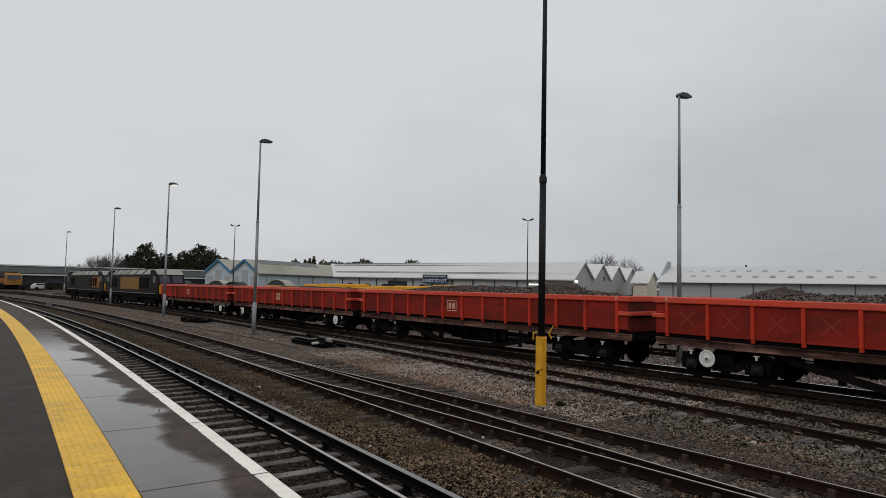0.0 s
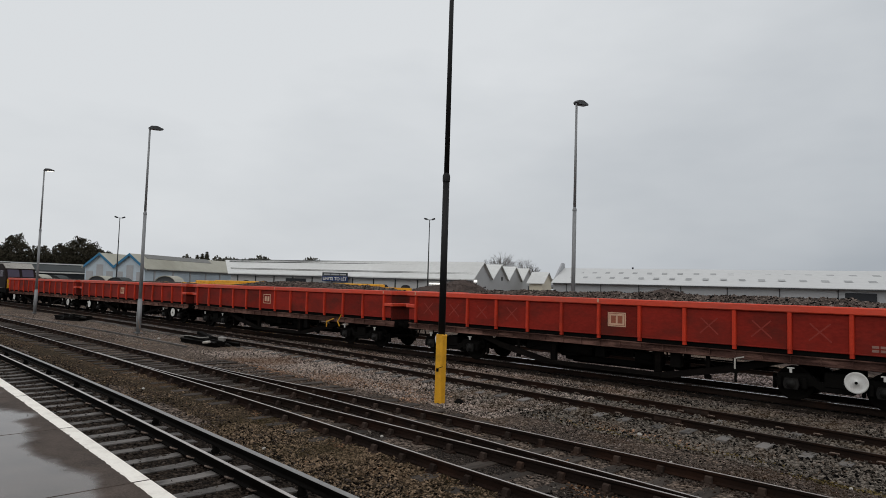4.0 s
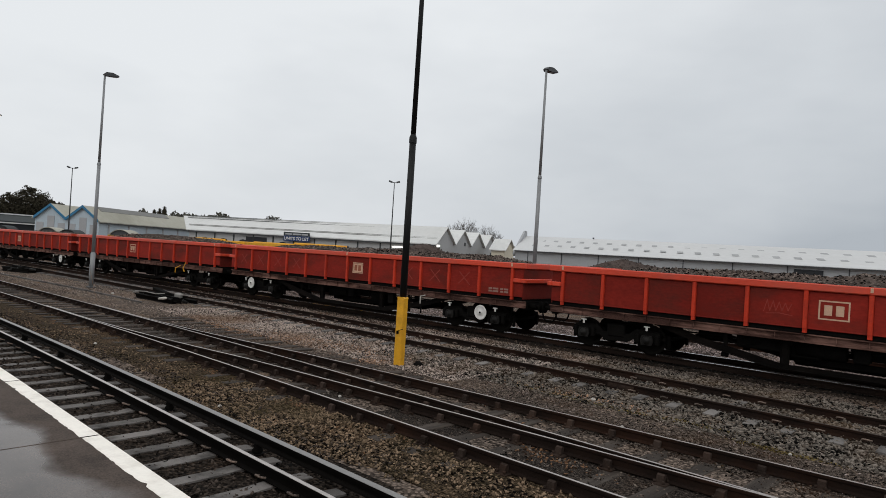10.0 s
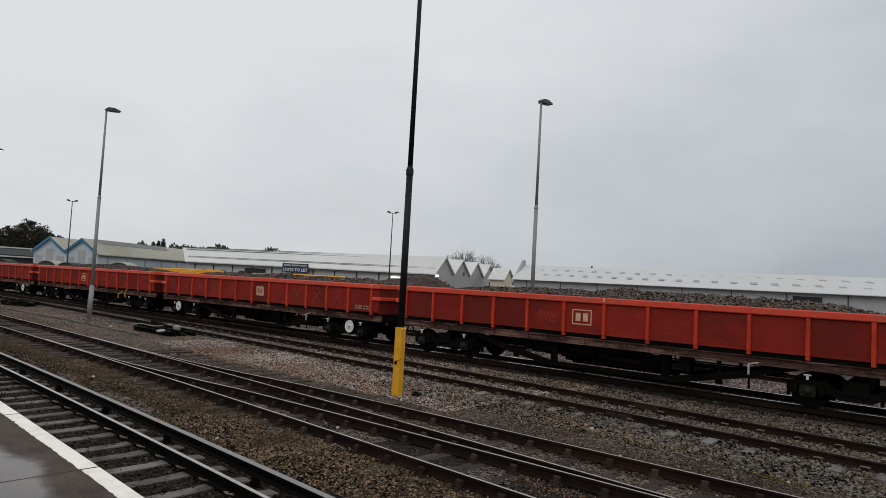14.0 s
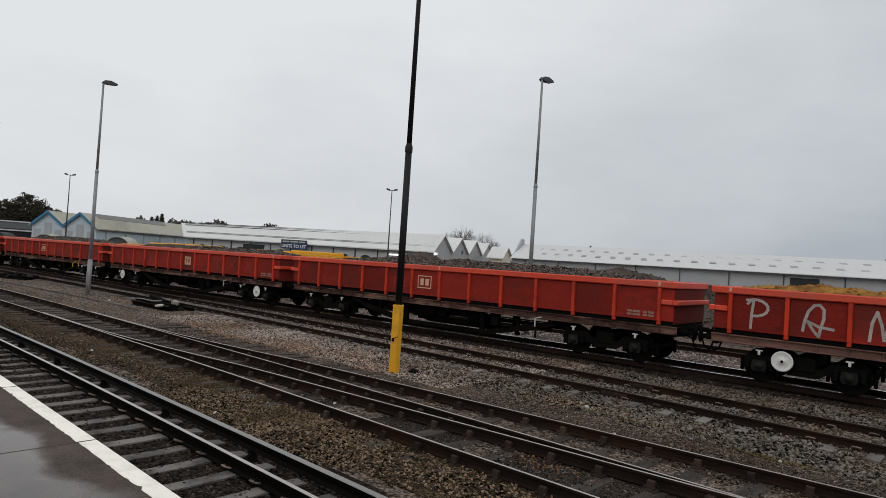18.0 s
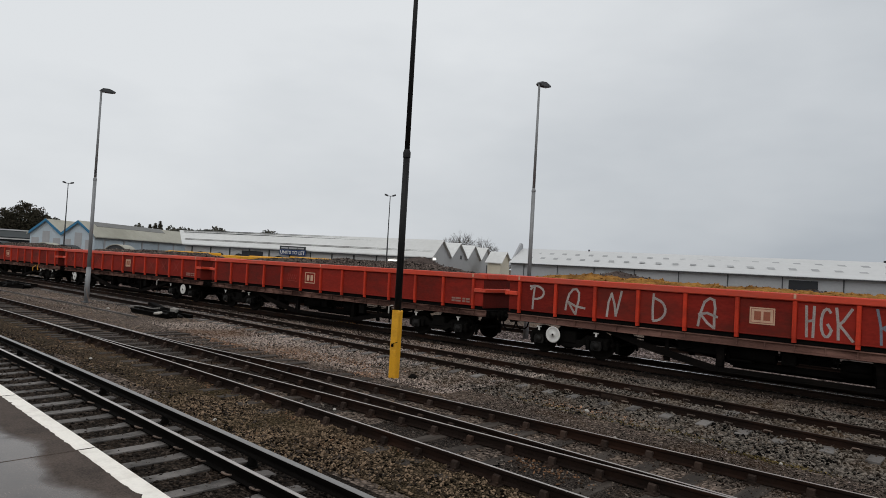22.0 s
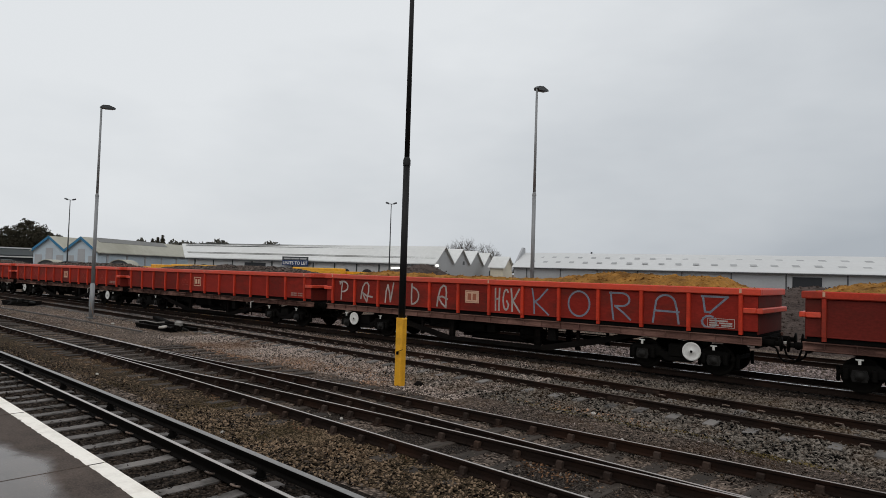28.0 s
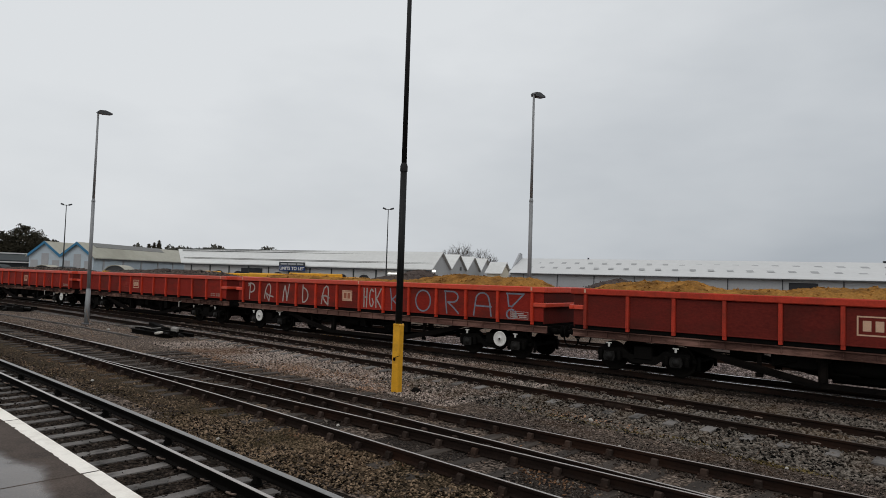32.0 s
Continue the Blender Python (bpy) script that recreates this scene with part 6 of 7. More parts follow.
                bogie.soft(ax - 0.2, ax + 0.2, side * 1.15 - 0.12, side * 1.15 + 0.12, 0.35, 0.75, 0.03)
        part("bogie", bogie, M_UNDER, loco, m=t)
    part("fuel_tank", Shape().soft(-3.2, 3.2, -1.25, 1.25, 0.35, 0.95, 0.08), M_UNDER, loco)
    part("handrail", Shape().tube((-9.5, -1.36, 1.40), (9.5, -1.36, 1.40), 0.03, n=6), M_CONCRETE, loco, "pale footplate edge")
    return loco


LOCO_REAR = locomotive("dirty maroon diesel locomotive with a faded gold band", M_MAROON, M_GOLD, (-3.5, 3.8))
LOCO_FRONT = locomotive("dirty dark grey diesel locomotive with an orange end panel", M_LOCO, M_ORANGE, (4.6, 8.4))


# ---- the works buildings ----
def gable_block(name, label, origin, u, n, length, width, eave, peak, wall, roof, trim=None, bays=1, roof_label="", peak_end=None, skew=0.0):
    """A row of gabled bays: origin at a front corner, u along the length, n across the bays."""
    ux, nx = Vector((*u, 0)).normalized(), Vector((*n, 0)).normalized()
    o = Vector((*origin, 0))
    b = thing(name, label, "building", group="works buildings")

    def at(a, c, z):
        return o + ux * a + nx * c + Vector((0, 0, z))
    for i in range(bays):
        c0, c1 = i * width, (i + 1) * width
        mid = (c0 + c1) / 2
        pe = peak if peak_end is None else peak_end
        s = Shape()
        v = [at(0, c0, -0.3), at(0, c1, -0.3), at(0, c1, eave), at(0, mid, peak), at(0, c0, eave),
             at(length, c0, -0.3), at(length, c1, -0.3), at(length, c1, eave), at(length + skew, mid, pe), at(length, c0, eave)]
        s.add(v, [(0, 1, 2, 3, 4), (5, 9, 8, 7, 6), (0, 4, 9, 5), (1, 6, 7, 2), (4, 3, 8, 9), (3, 2, 7, 8), (0, 5, 6, 1)])
        part("wall", s, wall, b)
        r = Shape()
        t, e = 0.22, 0.5
        slope = (peak - eave) / (width / 2)
        for side in (0, 1):
            ce = c0 - e if side == 0 else c1 + e
            if (side == 0 and i > 0) or (side == 1 and i < bays - 1):
                ce = c0 if side == 0 else c1
            ze = eave - slope * (abs(ce - mid) - width / 2)
            ze2 = eave - (pe - eave) / (width / 2) * (abs(ce - mid) - width / 2)
            top = [at(-e, ce, ze + t), at(-e, mid, peak + t), at(length + e + skew, mid, pe + t), at(length + e, ce, ze2 + t)]
            low = [at(-e, ce, ze + 0.02), at(-e, mid, peak + 0.02), at(length + e + skew, mid, pe + 0.02), at(length + e, ce, ze2 + 0.02)]
            r.add(top + low, [(0, 1, 2, 3), (7, 6, 5, 4), (0, 4, 5, 1), (1, 5, 6, 2), (2, 6, 7, 3), (3, 7, 4, 0)])
        part("roof", r, roof, b, roof_label)
        if trim:
            g = Shape()
            for side in (-1, 1):
                ce = mid + side * width / 2
                v = [at(-e - 0.05, mid, peak + t + 0.05), at(-e - 0.05, ce, eave + t + 0.05), at(-e - 0.05, ce, eave - 0.35), at(-e - 0.05, mid, peak - 0.30)]
                w = [p + ux * 0.12 for p in v]
                g.add(v + w, [(0, 1, 2, 3), (7, 6, 5, 4), (0, 4, 5, 1), (1, 5, 6, 2), (2, 6, 7, 3), (3, 7, 4, 0)])
            part("bargeboard", g, trim, b, "painted bargeboard")
    return b, at


def box_on(at, a0, a1, c0, c1, z0, z1):
    v = [at(a, c, z) for a in (a0, a1) for c in (c0, c1) for z in (z0, z1)]
    return Shape().add(v, [(0, 1, 3, 2), (4, 6, 7, 5), (0, 4, 5, 1), (2, 3, 7, 6), (0, 2, 6, 4), (1, 5, 7, 3)])


def bar_text(words, size, at_pose, material, parent):
    curve = bpy.data.curves.new("lettering", "FONT")
    curve.body, curve.size, curve.extrude, curve.align_x, curve.offset = words, size, 0.01, "CENTER", 0.02
    temp = new("lettering_curve", curve)
    me = bpy.data.meshes.new_from_object(temp.evaluated_get(bpy.context.evaluated_depsgraph_get()))
    bpy.data.objects.remove(temp)
    me.materials.append(material)
    return part("lettering", me, None, parent, m=at_pose)


def polar(az, d):
    return -math.sin(radians(az)) * d, math.cos(radians(az)) * d


def works():
    # long factory of four bays, end gables towards the yard's east side
    fu, fn = (-0.907, -0.42), (-0.42, 0.907)
    b, at = gable_block("factory", "long grey sheet-roofed factory with four sawtooth end gables", (-87.4, 88.7), fu, fn, 58.6, 11.8, 4.15, 7.5, M_WALL_PALE, M_ROOF_GREY, bays=4, skew=6.5, peak_end=7.1, roof_label="pale grey corrugated roof")
    for i in range(11):
        a = 3.2 + i * 5.0
        v = [at(a, -0.05, 0.9), at(a + 2.1, -0.05, 0.9), at(a + 2.1, -0.05, 2.15), at(a + 1.7, -0.05, 2.5), at(a + 1.05, -0.05, 2.62), at(a + 0.4, -0.05, 2.5), at(a, -0.05, 2.15)]
        w = [p + Vector((*fn, 0)) * 0.04 for p in v]
        win = part("window", Shape().add(v + w, [(0, 1, 2, 3, 4, 5, 6), (13, 12, 11, 10, 9, 8, 7)] + [(k, k + 7, (k + 1) % 7 + 7, (k + 1) % 7) for k in range(7)]), M_DARKDOOR, b, "dark arched workshop window")
        part("sill", box_on(at, a - 0.15, a + 2.25, -0.16, -0.01, 0.78, 0.9), M_CONCRETE, win)
        part("pier", box_on(at, a + 3.3, a + 3.55, -0.12, -0.01, -0.3, 3.9), M_ROOF_DARK, b, "thin dark downpipe")
    part("window", box_on(at, 38.2, 43.5, -0.08, -0.01, 1.9, 3.3), M_DARKDOOR, b, "long dark strip window")
    # dark strip along the gutter line paints in the shadow of the eaves
    part("gutter", box_on(at, -0.3, 58.6, -0.66, -0.5, 3.62, 3.86), M_LAMPHEAD, b, "black gutter strip that stands for the eaves' shade")
    rise = (7.3 - 4.15) / 5.9
    for c, wide, paint in ((1.35, 0.12, M_ROOF_SLATE), (1.75, 0.08, M_ROOF_SLATE), (4.75, 0.18, M_ROOF_DARK), (5.35, 0.12, M_ROOF_SLATE), (5.75, 0.14, M_ROOF_DARK)):
        part("roof_batten", box_on(at, 0.2, 58.6 + c, c, c + wide, 4.15 + rise * c + 0.2, 4.15 + rise * c + 0.29), paint, b)
    for a, c, z in ((-0.08, 1.2, 3.2),):
        part("wall_lamp", box_on(at, -0.16, -0.03, 0.9, 2.4, 3.55, 3.95), M_STRIP, b, "lit strip light on the gable")
    part("wall_lamp", box_on(at, 6.0, 9.0, -0.2, -0.05, 2.9, 3.15), M_STRIP, b, "lit strip light under the eaves")
    part("louvre", box_on(at, -0.08, -0.01, 19.0, 20.2, 4.2, 5.0), M_LAMPHEAD, b)
    part("loading_door", box_on(at, -0.06, -0.01, 42.0, 45.0, 0.0, 3.2), M_DARKDOOR, b, "dark loading door")
    # sign on the front
    sign = thing("to_let_sign", "navy blue and white property sign on the factory front", "sign")
    a0, a1 = 27.3, 33.5
    part("board", box_on(at, a0, a1, -1.0, -0.9, 2.9, 4.0), M_SIGN, sign, "navy board")
    part("upper_board", box_on(at, a0, a1, -1.0, -0.9, 4.02, 4.75), M_ROOF_DARK, sign, "grey upper board with unreadable lettering")
    ang = math.degrees(math.atan2(0.42, 0.907))
    c = at((a0 + a1) / 2, -1.02, 3.12)
    bar_text("UNITS TO LET", 0.92, pose(c.x, c.y, c.z, 90, 0, ang), M_WHITE, sign)
    bars = Shape()
    for k, (p, q) in enumerate(((0.4, 1.9), (2.1, 4.0), (4.2, 5.8))):
        v = box_on(at, a0 + p, a0 + q, -1.02, -1.001, 4.2, 4.5)
        bars.add(v.v, v.f)
    part("lettering_bar", bars, M_WALL_GREY, sign)
    # pale blue pair of gables with a long cream roof
    gu, gn = (-0.61, 0.79), (-0.79, -0.61)
    b, at = gable_block("workshop", "pale blue twin-gabled workshop with blue bargeboards", (-142.8, 46.0), gu, gn, 40.5, 7.15, 4.55, 7.30, M_WALL_BLUE, M_ROOF_CREAM, trim=M_TRIM_BLUE, bays=2, roof_label="mossy cream sheet roof")
    for i in range(2):
        for k in (-2.4, 0, 2.4):
            part("blind_window", box_on(at, -0.06, -0.01, 3.575 + 7.15 * i + k - 0.8, 3.575 + 7.15 * i + k + 0.8, 1.0, 3.6 + (1.4 if k == 0 else 0)), M_WALL_GREY, b, "painted-over arched window")
    rise = (7.30 - 4.55) / 3.575
    v = [at(4, c, 4.55 + rise * c + h) for h in (0.21, 0.30) for c in (2.35, 3.575)] + [at(31, c, 4.55 + rise * c + h) for h in (0.21, 0.30) for c in (2.35, 3.575)]
    part("roof_light", Shape().add(v, [(0, 1, 3, 2), (4, 6, 7, 5), (0, 4, 5, 1), (2, 3, 7, 6), (0, 2, 6, 4), (1, 5, 7, 3)]), M_ROOF_SLATE, b, "grey glazed strip along the ridge")
    # eaves shadow drawn as a dark gutter strip
    part("gutter", box_on(at, 0, 40.5, -0.6, -0.45, 4.0, 4.2), M_LAMPHEAD, b)
    for i in range(6):
        part("pier", box_on(at, 3 + 7 * i, 3.5 + 7 * i, -0.12, -0.01, -0.3, 3.9), M_WALL_GREY, b)
    # small cream gable between the two works
    gable_block("outbuilding", "small cream gabled outbuilding", (-93.1, 117.6), (-0.937, -0.349), (-0.349, 0.937), 3.2, 7.0, 4.05, 6.4, M_WALL_CREAM, M_ROOF_GREY)
    # long pale-roofed shed
    b, at = gable_block("warehouse", "long grey warehouse with a pale roof full of small skylights", (-76.5, 100.0), (1, 0), (-0.42, 0.907), 125, 24.0, 3.83, 6.95, M_WALL_GREY, M_ROOF_WHITE, peak_end=6.0, roof_label="pale sheet roof")
    v = [at(-0.9, 1.0, 3.4), at(-0.9, 10.3, 8.2), at(-0.9, 12.2, 8.1), at(-0.9, 13.5, 3.0), at(-0.9, 1.0, 3.0)]
    w = [p + Vector((0.45, 0, 0)) for p in v]
    part("parapet", Shape().add(v + w, [(0, 1, 2, 3, 4), (9, 8, 7, 6, 5), (0, 5, 6, 1), (1, 6, 7, 2), (2, 7, 8, 3), (3, 8, 9, 4), (4, 9, 5, 0)]), M_WALL_GREY, b, "raised gable parapet")
    # dark eave line: gutter and eaves shadow as one strip
    part("gutter", box_on(at, 0, 125, -0.75, -0.55, 3.7, 3.85), M_LAMPHEAD, b)
    for i in range(16):
        part("downpipe", box_on(at, 3 + 7.6 * i, 3.15 + 7.6 * i, -0.12, -0.01, -0.3, 3.8), M_LAMPHEAD, b)
    for i in range(40):
        for r, c in ((0, 3.6), (1, 7.6)):
            a = 3.0 + 2.95 * i + (1.3 if r else 0)
            lift = 0.19 + 3.83
            pk = 6.95 - 0.95 * a / 125
            z0, z1 = [lift + (pk - 3.83) * d / 12 for d in (c, c + 1.3)]
            v = [at(a, c, z0), at(a + 1.0, c, z0), at(a + 1.0, c + 1.3, z1), at(a, c + 1.3, z1)]
            w = [p + Vector((0, 0, 0.012)) for p in v]
            part("skylight", Shape().add(v + w, [(3, 2, 1, 0), (4, 5, 6, 7), (0, 1, 5, 4), (1, 2, 6, 5), (2, 3, 7, 6), (3, 0, 4, 7)]), M_SKYLIGHT, b)
    for a0, a1 in ((49.5, 53.2), (81.0, 86.0)):
        part("dock_door", box_on(at, a0, a1, -0.10, -0.01, 0.6, 3.35), M_DARKDOOR, b, "dark open loading dock")
    for a in (15.5, 64.0):
        part("roof_vent", box_on(at, a, a + 0.35, 11.7, 12.1, 6.9 - a * 0.008, 7.42 - a * 0.008), M_DARKDOOR, b)
    # grey shed far to the west
    b, at = gable_block("shed", "long low dark-roofed shed at the far end of the yard", (-175.0, -16.0), (-0.1, 0.99), (-0.99, -0.1), 70, 16.0, 3.3, 4.9, M_DARKDOOR, M_ROOF_DARK)
    part("eaves_band", box_on(at, 0, 70, -0.62, -0.5, 2.85, 3.15), M_ROOF_GREY, b, "pale strip under the eaves")
    part("ridge_light", box_on(at, 0, 70, 7.0, 9.0, 5.05, 5.35), M_ROOF_GREY, b, "pale glazed ridge strip")
    # round-topped huts in the yard
    for az, d, rad, paint in ((70.25, 102, 1.75, M_ROOF_CREAM), (79.4, 112, 1.4, M_ROOF_CREAM), (75.2, 108, 1.45, M_ROOF_CREAM), (78.2, 118, 1.3, M_ROOF_DARK), (73.9, 106, 1.3, M_ROOF_DARK)):
        x, y = polar(az, d)
        hut = thing("curved_hut", "small round-topped hut among the stockpiles", "hut", pose(x, y, -0.3, 0, 0, az - 18), group="curved huts")
        ring = [(rad * math.cos(radians(a)), 1.45 + rad * math.sin(radians(a))) for a in range(0, 181, 15)]
        inner = [((rad - 0.08) * math.cos(radians(a)), 1.45 + (rad - 0.08) * math.sin(radians(a))) for a in range(180, -1, -15)]
        part("roof", Shape().prism(ring + inner, "y", -2.2, 2.2), paint, hut, "curved sheet roof")
        part("wall", Shape().prism([(rad - 0.1, 0), (rad - 0.1, 1.45)] + [((rad - 0.1) * math.cos(radians(a)), 1.45 + (rad - 0.1) * math.sin(radians(a))) for a in range(15, 166, 15)] + [(-rad + 0.1, 1.45), (-rad + 0.1, 0)], "y", -2.0, 2.0), M_LAMPHEAD, hut, "dark end wall")


works()


# ---- stockpiles behind the train ----
def stockpile(x, y, a, b, h, seed):
    s = Shape()
    n = 40
    v = []
    for i in range(n + 1):
        for j in range(n + 1):
            u, w = 2 * i / n - 1, 2 * j / n - 1
            r = math.sqrt(u * u + w * w)
            z = h * max(0.0, 1 - r ** 1.35) ** 1.1 * (1 + 0.25 * noise.noise(Vector((u * 3, w * 3, seed)))) + 0.10 * noise.noise(Vector((u * 14, w * 14, seed)))
            v.append((u * a, w * b, z - 0.35))
    m = n + 1
    s.add(v, [(i * m + j, (i + 1) * m + j, (i + 1) * m + j + 1, i * m + j + 1) for i in range(n) for j in range(n)], True)
    rng = random.Random(int(seed * 7))
    for _ in range(3500):
        p = v[rng.randrange(m) * m + rng.randrange(m // 2 + 6)]
        q = 0.06 * rng.uniform(0.5, 1.4)
        t = Matrix.Translation((p[0] + rng.uniform(-0.3, 0.3), p[1] + rng.uniform(-0.2, 0.2), p[2])) @ Euler((rng.uniform(0, 6), rng.uniform(0, 6), 0)).to_matrix().to_4x4()
        s.add([(q, 0, 0), (-q, 0, 0), (0, q, 0), (0, -q, 0), (0, 0, q * 0.7)], [(0, 2, 4), (2, 1, 4), (1, 3, 4), (3, 0, 4), (0, 3, 1, 2)], False, t)
    thing("ballast_stockpile", "heap of dark broken ballast on the ground", "stone heap", pose(x, y, 0), group="stockpiles", shape=s, material=M_HEAP)


stockpile(-38.0, 36.0, 13, 8, 3.32, 3.0)
stockpile(-20.6, 40.0, 10, 8, 3.05, 6.0)
stockpile(-8.5, 37.5, 9, 9, 2.7, 8.0)
stockpile(-13.6, 35.5, 6.5, 5.0, 2.45, 11.0)


# ---- trees ----
def clump_crown(rng, cx, cz, rx, rz, count, size, cone=0.0):
    s = Shape()
    for _ in range(count):
        while True:
            p = Vector((rng.uniform(-1, 1), rng.uniform(-1, 1), rng.uniform(-1, 1)))
            if p.length < 1 and p.length > 0.25:
                break
        k = 1 - cone * (p.z + 1) / 2
        c = Vector((p.x * rx * k, p.y * rx * k, cz + p.z * rz))
        c += Vector((noise.noise(c * 0.7), noise.noise(c * 0.7 + Vector((5, 0, 0))), noise.noise(c * 0.7 + Vector((0, 9, 0))))) * rx * 0.35
        r = size * rng.uniform(0.6, 1.4)
        m = Matrix.Translation(c) @ Euler((rng.uniform(0, 6), rng.uniform(0, 6), rng.uniform(0, 6))).to_matrix().to_4x4()
        v = [(r, 0, 0), (-r * 0.6, r * 0.8, 0.1 * r), (-r * 0.6, -r * 0.8, -0.1 * r), (0.1 * r, 0.1 * r, r * 0.7)]
        s.add(v, [(0, 1, 2), (0, 3, 1), (1, 3, 2), (2, 3, 0)], False, m)
    return s


def evergreen(x, y, h, rx, seed, cone=0.25, count=1300, name="evergreen_tree", label="dark dense evergreen tree behind the buildings"):
    rng = random.Random(seed)
    t = thing(name, label, "tree", pose(x, y, -0.3), group="far trees")
    part("trunk", Shape().tube((0, 0, 0), (0, 0, h * 0.5), 0.35, 0.18, 8), M_BARK, t)
    part("crown", clump_crown(rng, 0, h * 0.56, rx, h * 0.44, count, 0.21, cone), M_LEAF_DARK, t)


def bare_tree(x, y, h, spread, seed, limbs=7):
    rng = random.Random(seed)
    t = thing("bare_tree", "leafless winter tree with fine grey twigs", "tree", pose(x, y, -0.3), group="far trees")
    trunk = Shape().tube((0, 0, 0), (0, 0, h * 0.45), 0.3, 0.2, 7)
    twig = Shape()

    def grow(p, d, length, r, level):
        q = p + d * length
        twig.tube(p, q, r, r * 0.6, 5 if level < 2 else 3, False)
        if level >= 5:
            return
        for _ in range(3 if level < 3 else 2):
            e = (d + Vector((rng.uniform(-1, 1), rng.uniform(-1, 1), rng.uniform(-0.25, 0.7))) * spread).normalized()
            grow(p + d * length * rng.uniform(0.6, 1.0), e, length * rng.uniform(0.62, 0.8), r * 0.6, level + 1)
    for k in range(limbs):
        a = 2 * math.pi * k / limbs
        grow(Vector((0, 0, h * rng.uniform(0.25, 0.45))), Vector((math.cos(a) * 0.6, math.sin(a) * 0.6, 1)).normalized(), h * 0.22, 0.11, 1)
    part("trunk", trunk, M_BARK, t)
    part("crown", twig, M_TWIG, t, "fine bare twigs")


for az, d, h, r, sd in ((76.9, 205, 13.5, 5.0, 1), (78.0, 210, 11.0, 4.5, 2), (75.9, 212, 12.0, 4.8, 3), (79.3, 200, 10.0, 4.2, 4), (81.0, 195, 12.5, 4.2, 5), (82.0, 200, 9.5, 4.0, 6), (75.0, 220, 10.0, 4.5, 15), (74.3, 224, 8.6, 4.0, 24)):
    evergreen(*polar(az, d), h, r, sd, 0.3, 7000)
for az, d, h, sd in ((42.2, 190, 15.0, 11), (42.9, 195, 14.0, 12), (41.6, 200, 14.5, 16), (39.8, 190, 12.8, 13), (39.4, 195, 11.5, 26), (84.4, 190, 9.0, 14), (82.9, 205, 10.0, 18), (85.2, 188, 8.0, 19), (83.7, 195, 8.5, 20), (86.0, 186, 7.0, 25)):
    bare_tree(*polar(az, d), h, 0.6, sd)
for az, d, h, sd in ((83.5, 190, 10.5, 41), (84.5, 186, 9.8, 42), (82.5, 198, 9.6, 43), (83.0, 192, 8.6, 44), (84.0, 189, 9.0, 45)):
    bare_tree(*polar(az, d), h, 0.75, sd, 9)


def conifer(x, y, h, rad, seed):
    rng = random.Random(seed)
    t = thing("conifer", "small dark pointed conifer beyond the roofs", "tree", pose(x, y, -0.3), group="far trees")
    part("trunk", Shape().tube((0, 0, 0), (0, 0, h * 0.97), 0.2, 0.03, 6), M_BARK, t)
    s = Shape()
    for lv in range(26):
        k = lv / 25
        z = h * (0.30 + 0.70 * k)
        reach = rad * (1 - k) ** 0.6 * rng.uniform(0.75, 1.2) + 0.10
        for a in range(9):
            w = a * 0.698 + lv * 0.37 + rng.uniform(-0.2, 0.2)
            c, q = math.cos(w), math.sin(w)
            tip = (c * reach, q * reach, z - reach * 0.45)
            s.add([(0, 0, z + 0.25), (c * reach * 0.5 - q * 0.7, q * reach * 0.5 + c * 0.7, z - 0.2), tip, (c * reach * 0.5 + q * 0.7, q * reach * 0.5 - c * 0.7, z - 0.2)], [(0, 1, 2), (0, 2, 3), (0, 3, 1), (1, 3, 2)])
    part("crown", s, M_LEAF_DARK, t)


for az, d, h, rad, sd in ((68.25, 240, 11.0, 2.3, 21), (67.85, 242, 11.6, 2.5, 22), (67.5, 240, 12.3, 2.7, 23)):
    conifer(*polar(az, d), h, rad, sd)


def far_woods():
    """A low ragged line of woods on the horizon."""
    rng = np.random.RandomState(5)
    s = Shape()
    r2 = random.Random(5)
    for i in range(12000):
        az = r2.uniform(58, 79) if i % 5 else r2.uniform(34, 44)
        d = r2.uniform(330, 420)
        top = (13.0 if 58 < az < 70 else 10.5) + 4.0 * noise.noise(Vector((az * 0.45, 0, 2.0))) + 2.5 * noise.noise(Vector((az * 1.7, 3, 2.0)))
        if az < 58:
            top -= 2.5
        x, y = polar(az, d)
        z = r2.uniform(max(top - 5.0, 0.0), max(top, 1.0))
        r = r2.uniform(0.4, 0.9)
        m = Matrix.Translation((x, y, z)) @ Euler((r2.uniform(0, 6), r2.uniform(0, 6), r2.uniform(0, 6))).to_matrix().to_4x4()
        s.add([(r, 0, 0), (-r * 0.6, r * 0.8, 0), (-r * 0.6, -r * 0.8, 0), (0, 0, r * 0.8)], [(0, 1, 2), (0, 3, 1), (1, 3, 2), (2, 3, 0)], False, m)
    thing("far_woods", "ragged line of winter woods on the horizon", "woods", kind="stuff", shape=s, material=M_WOODS)


far_woods()


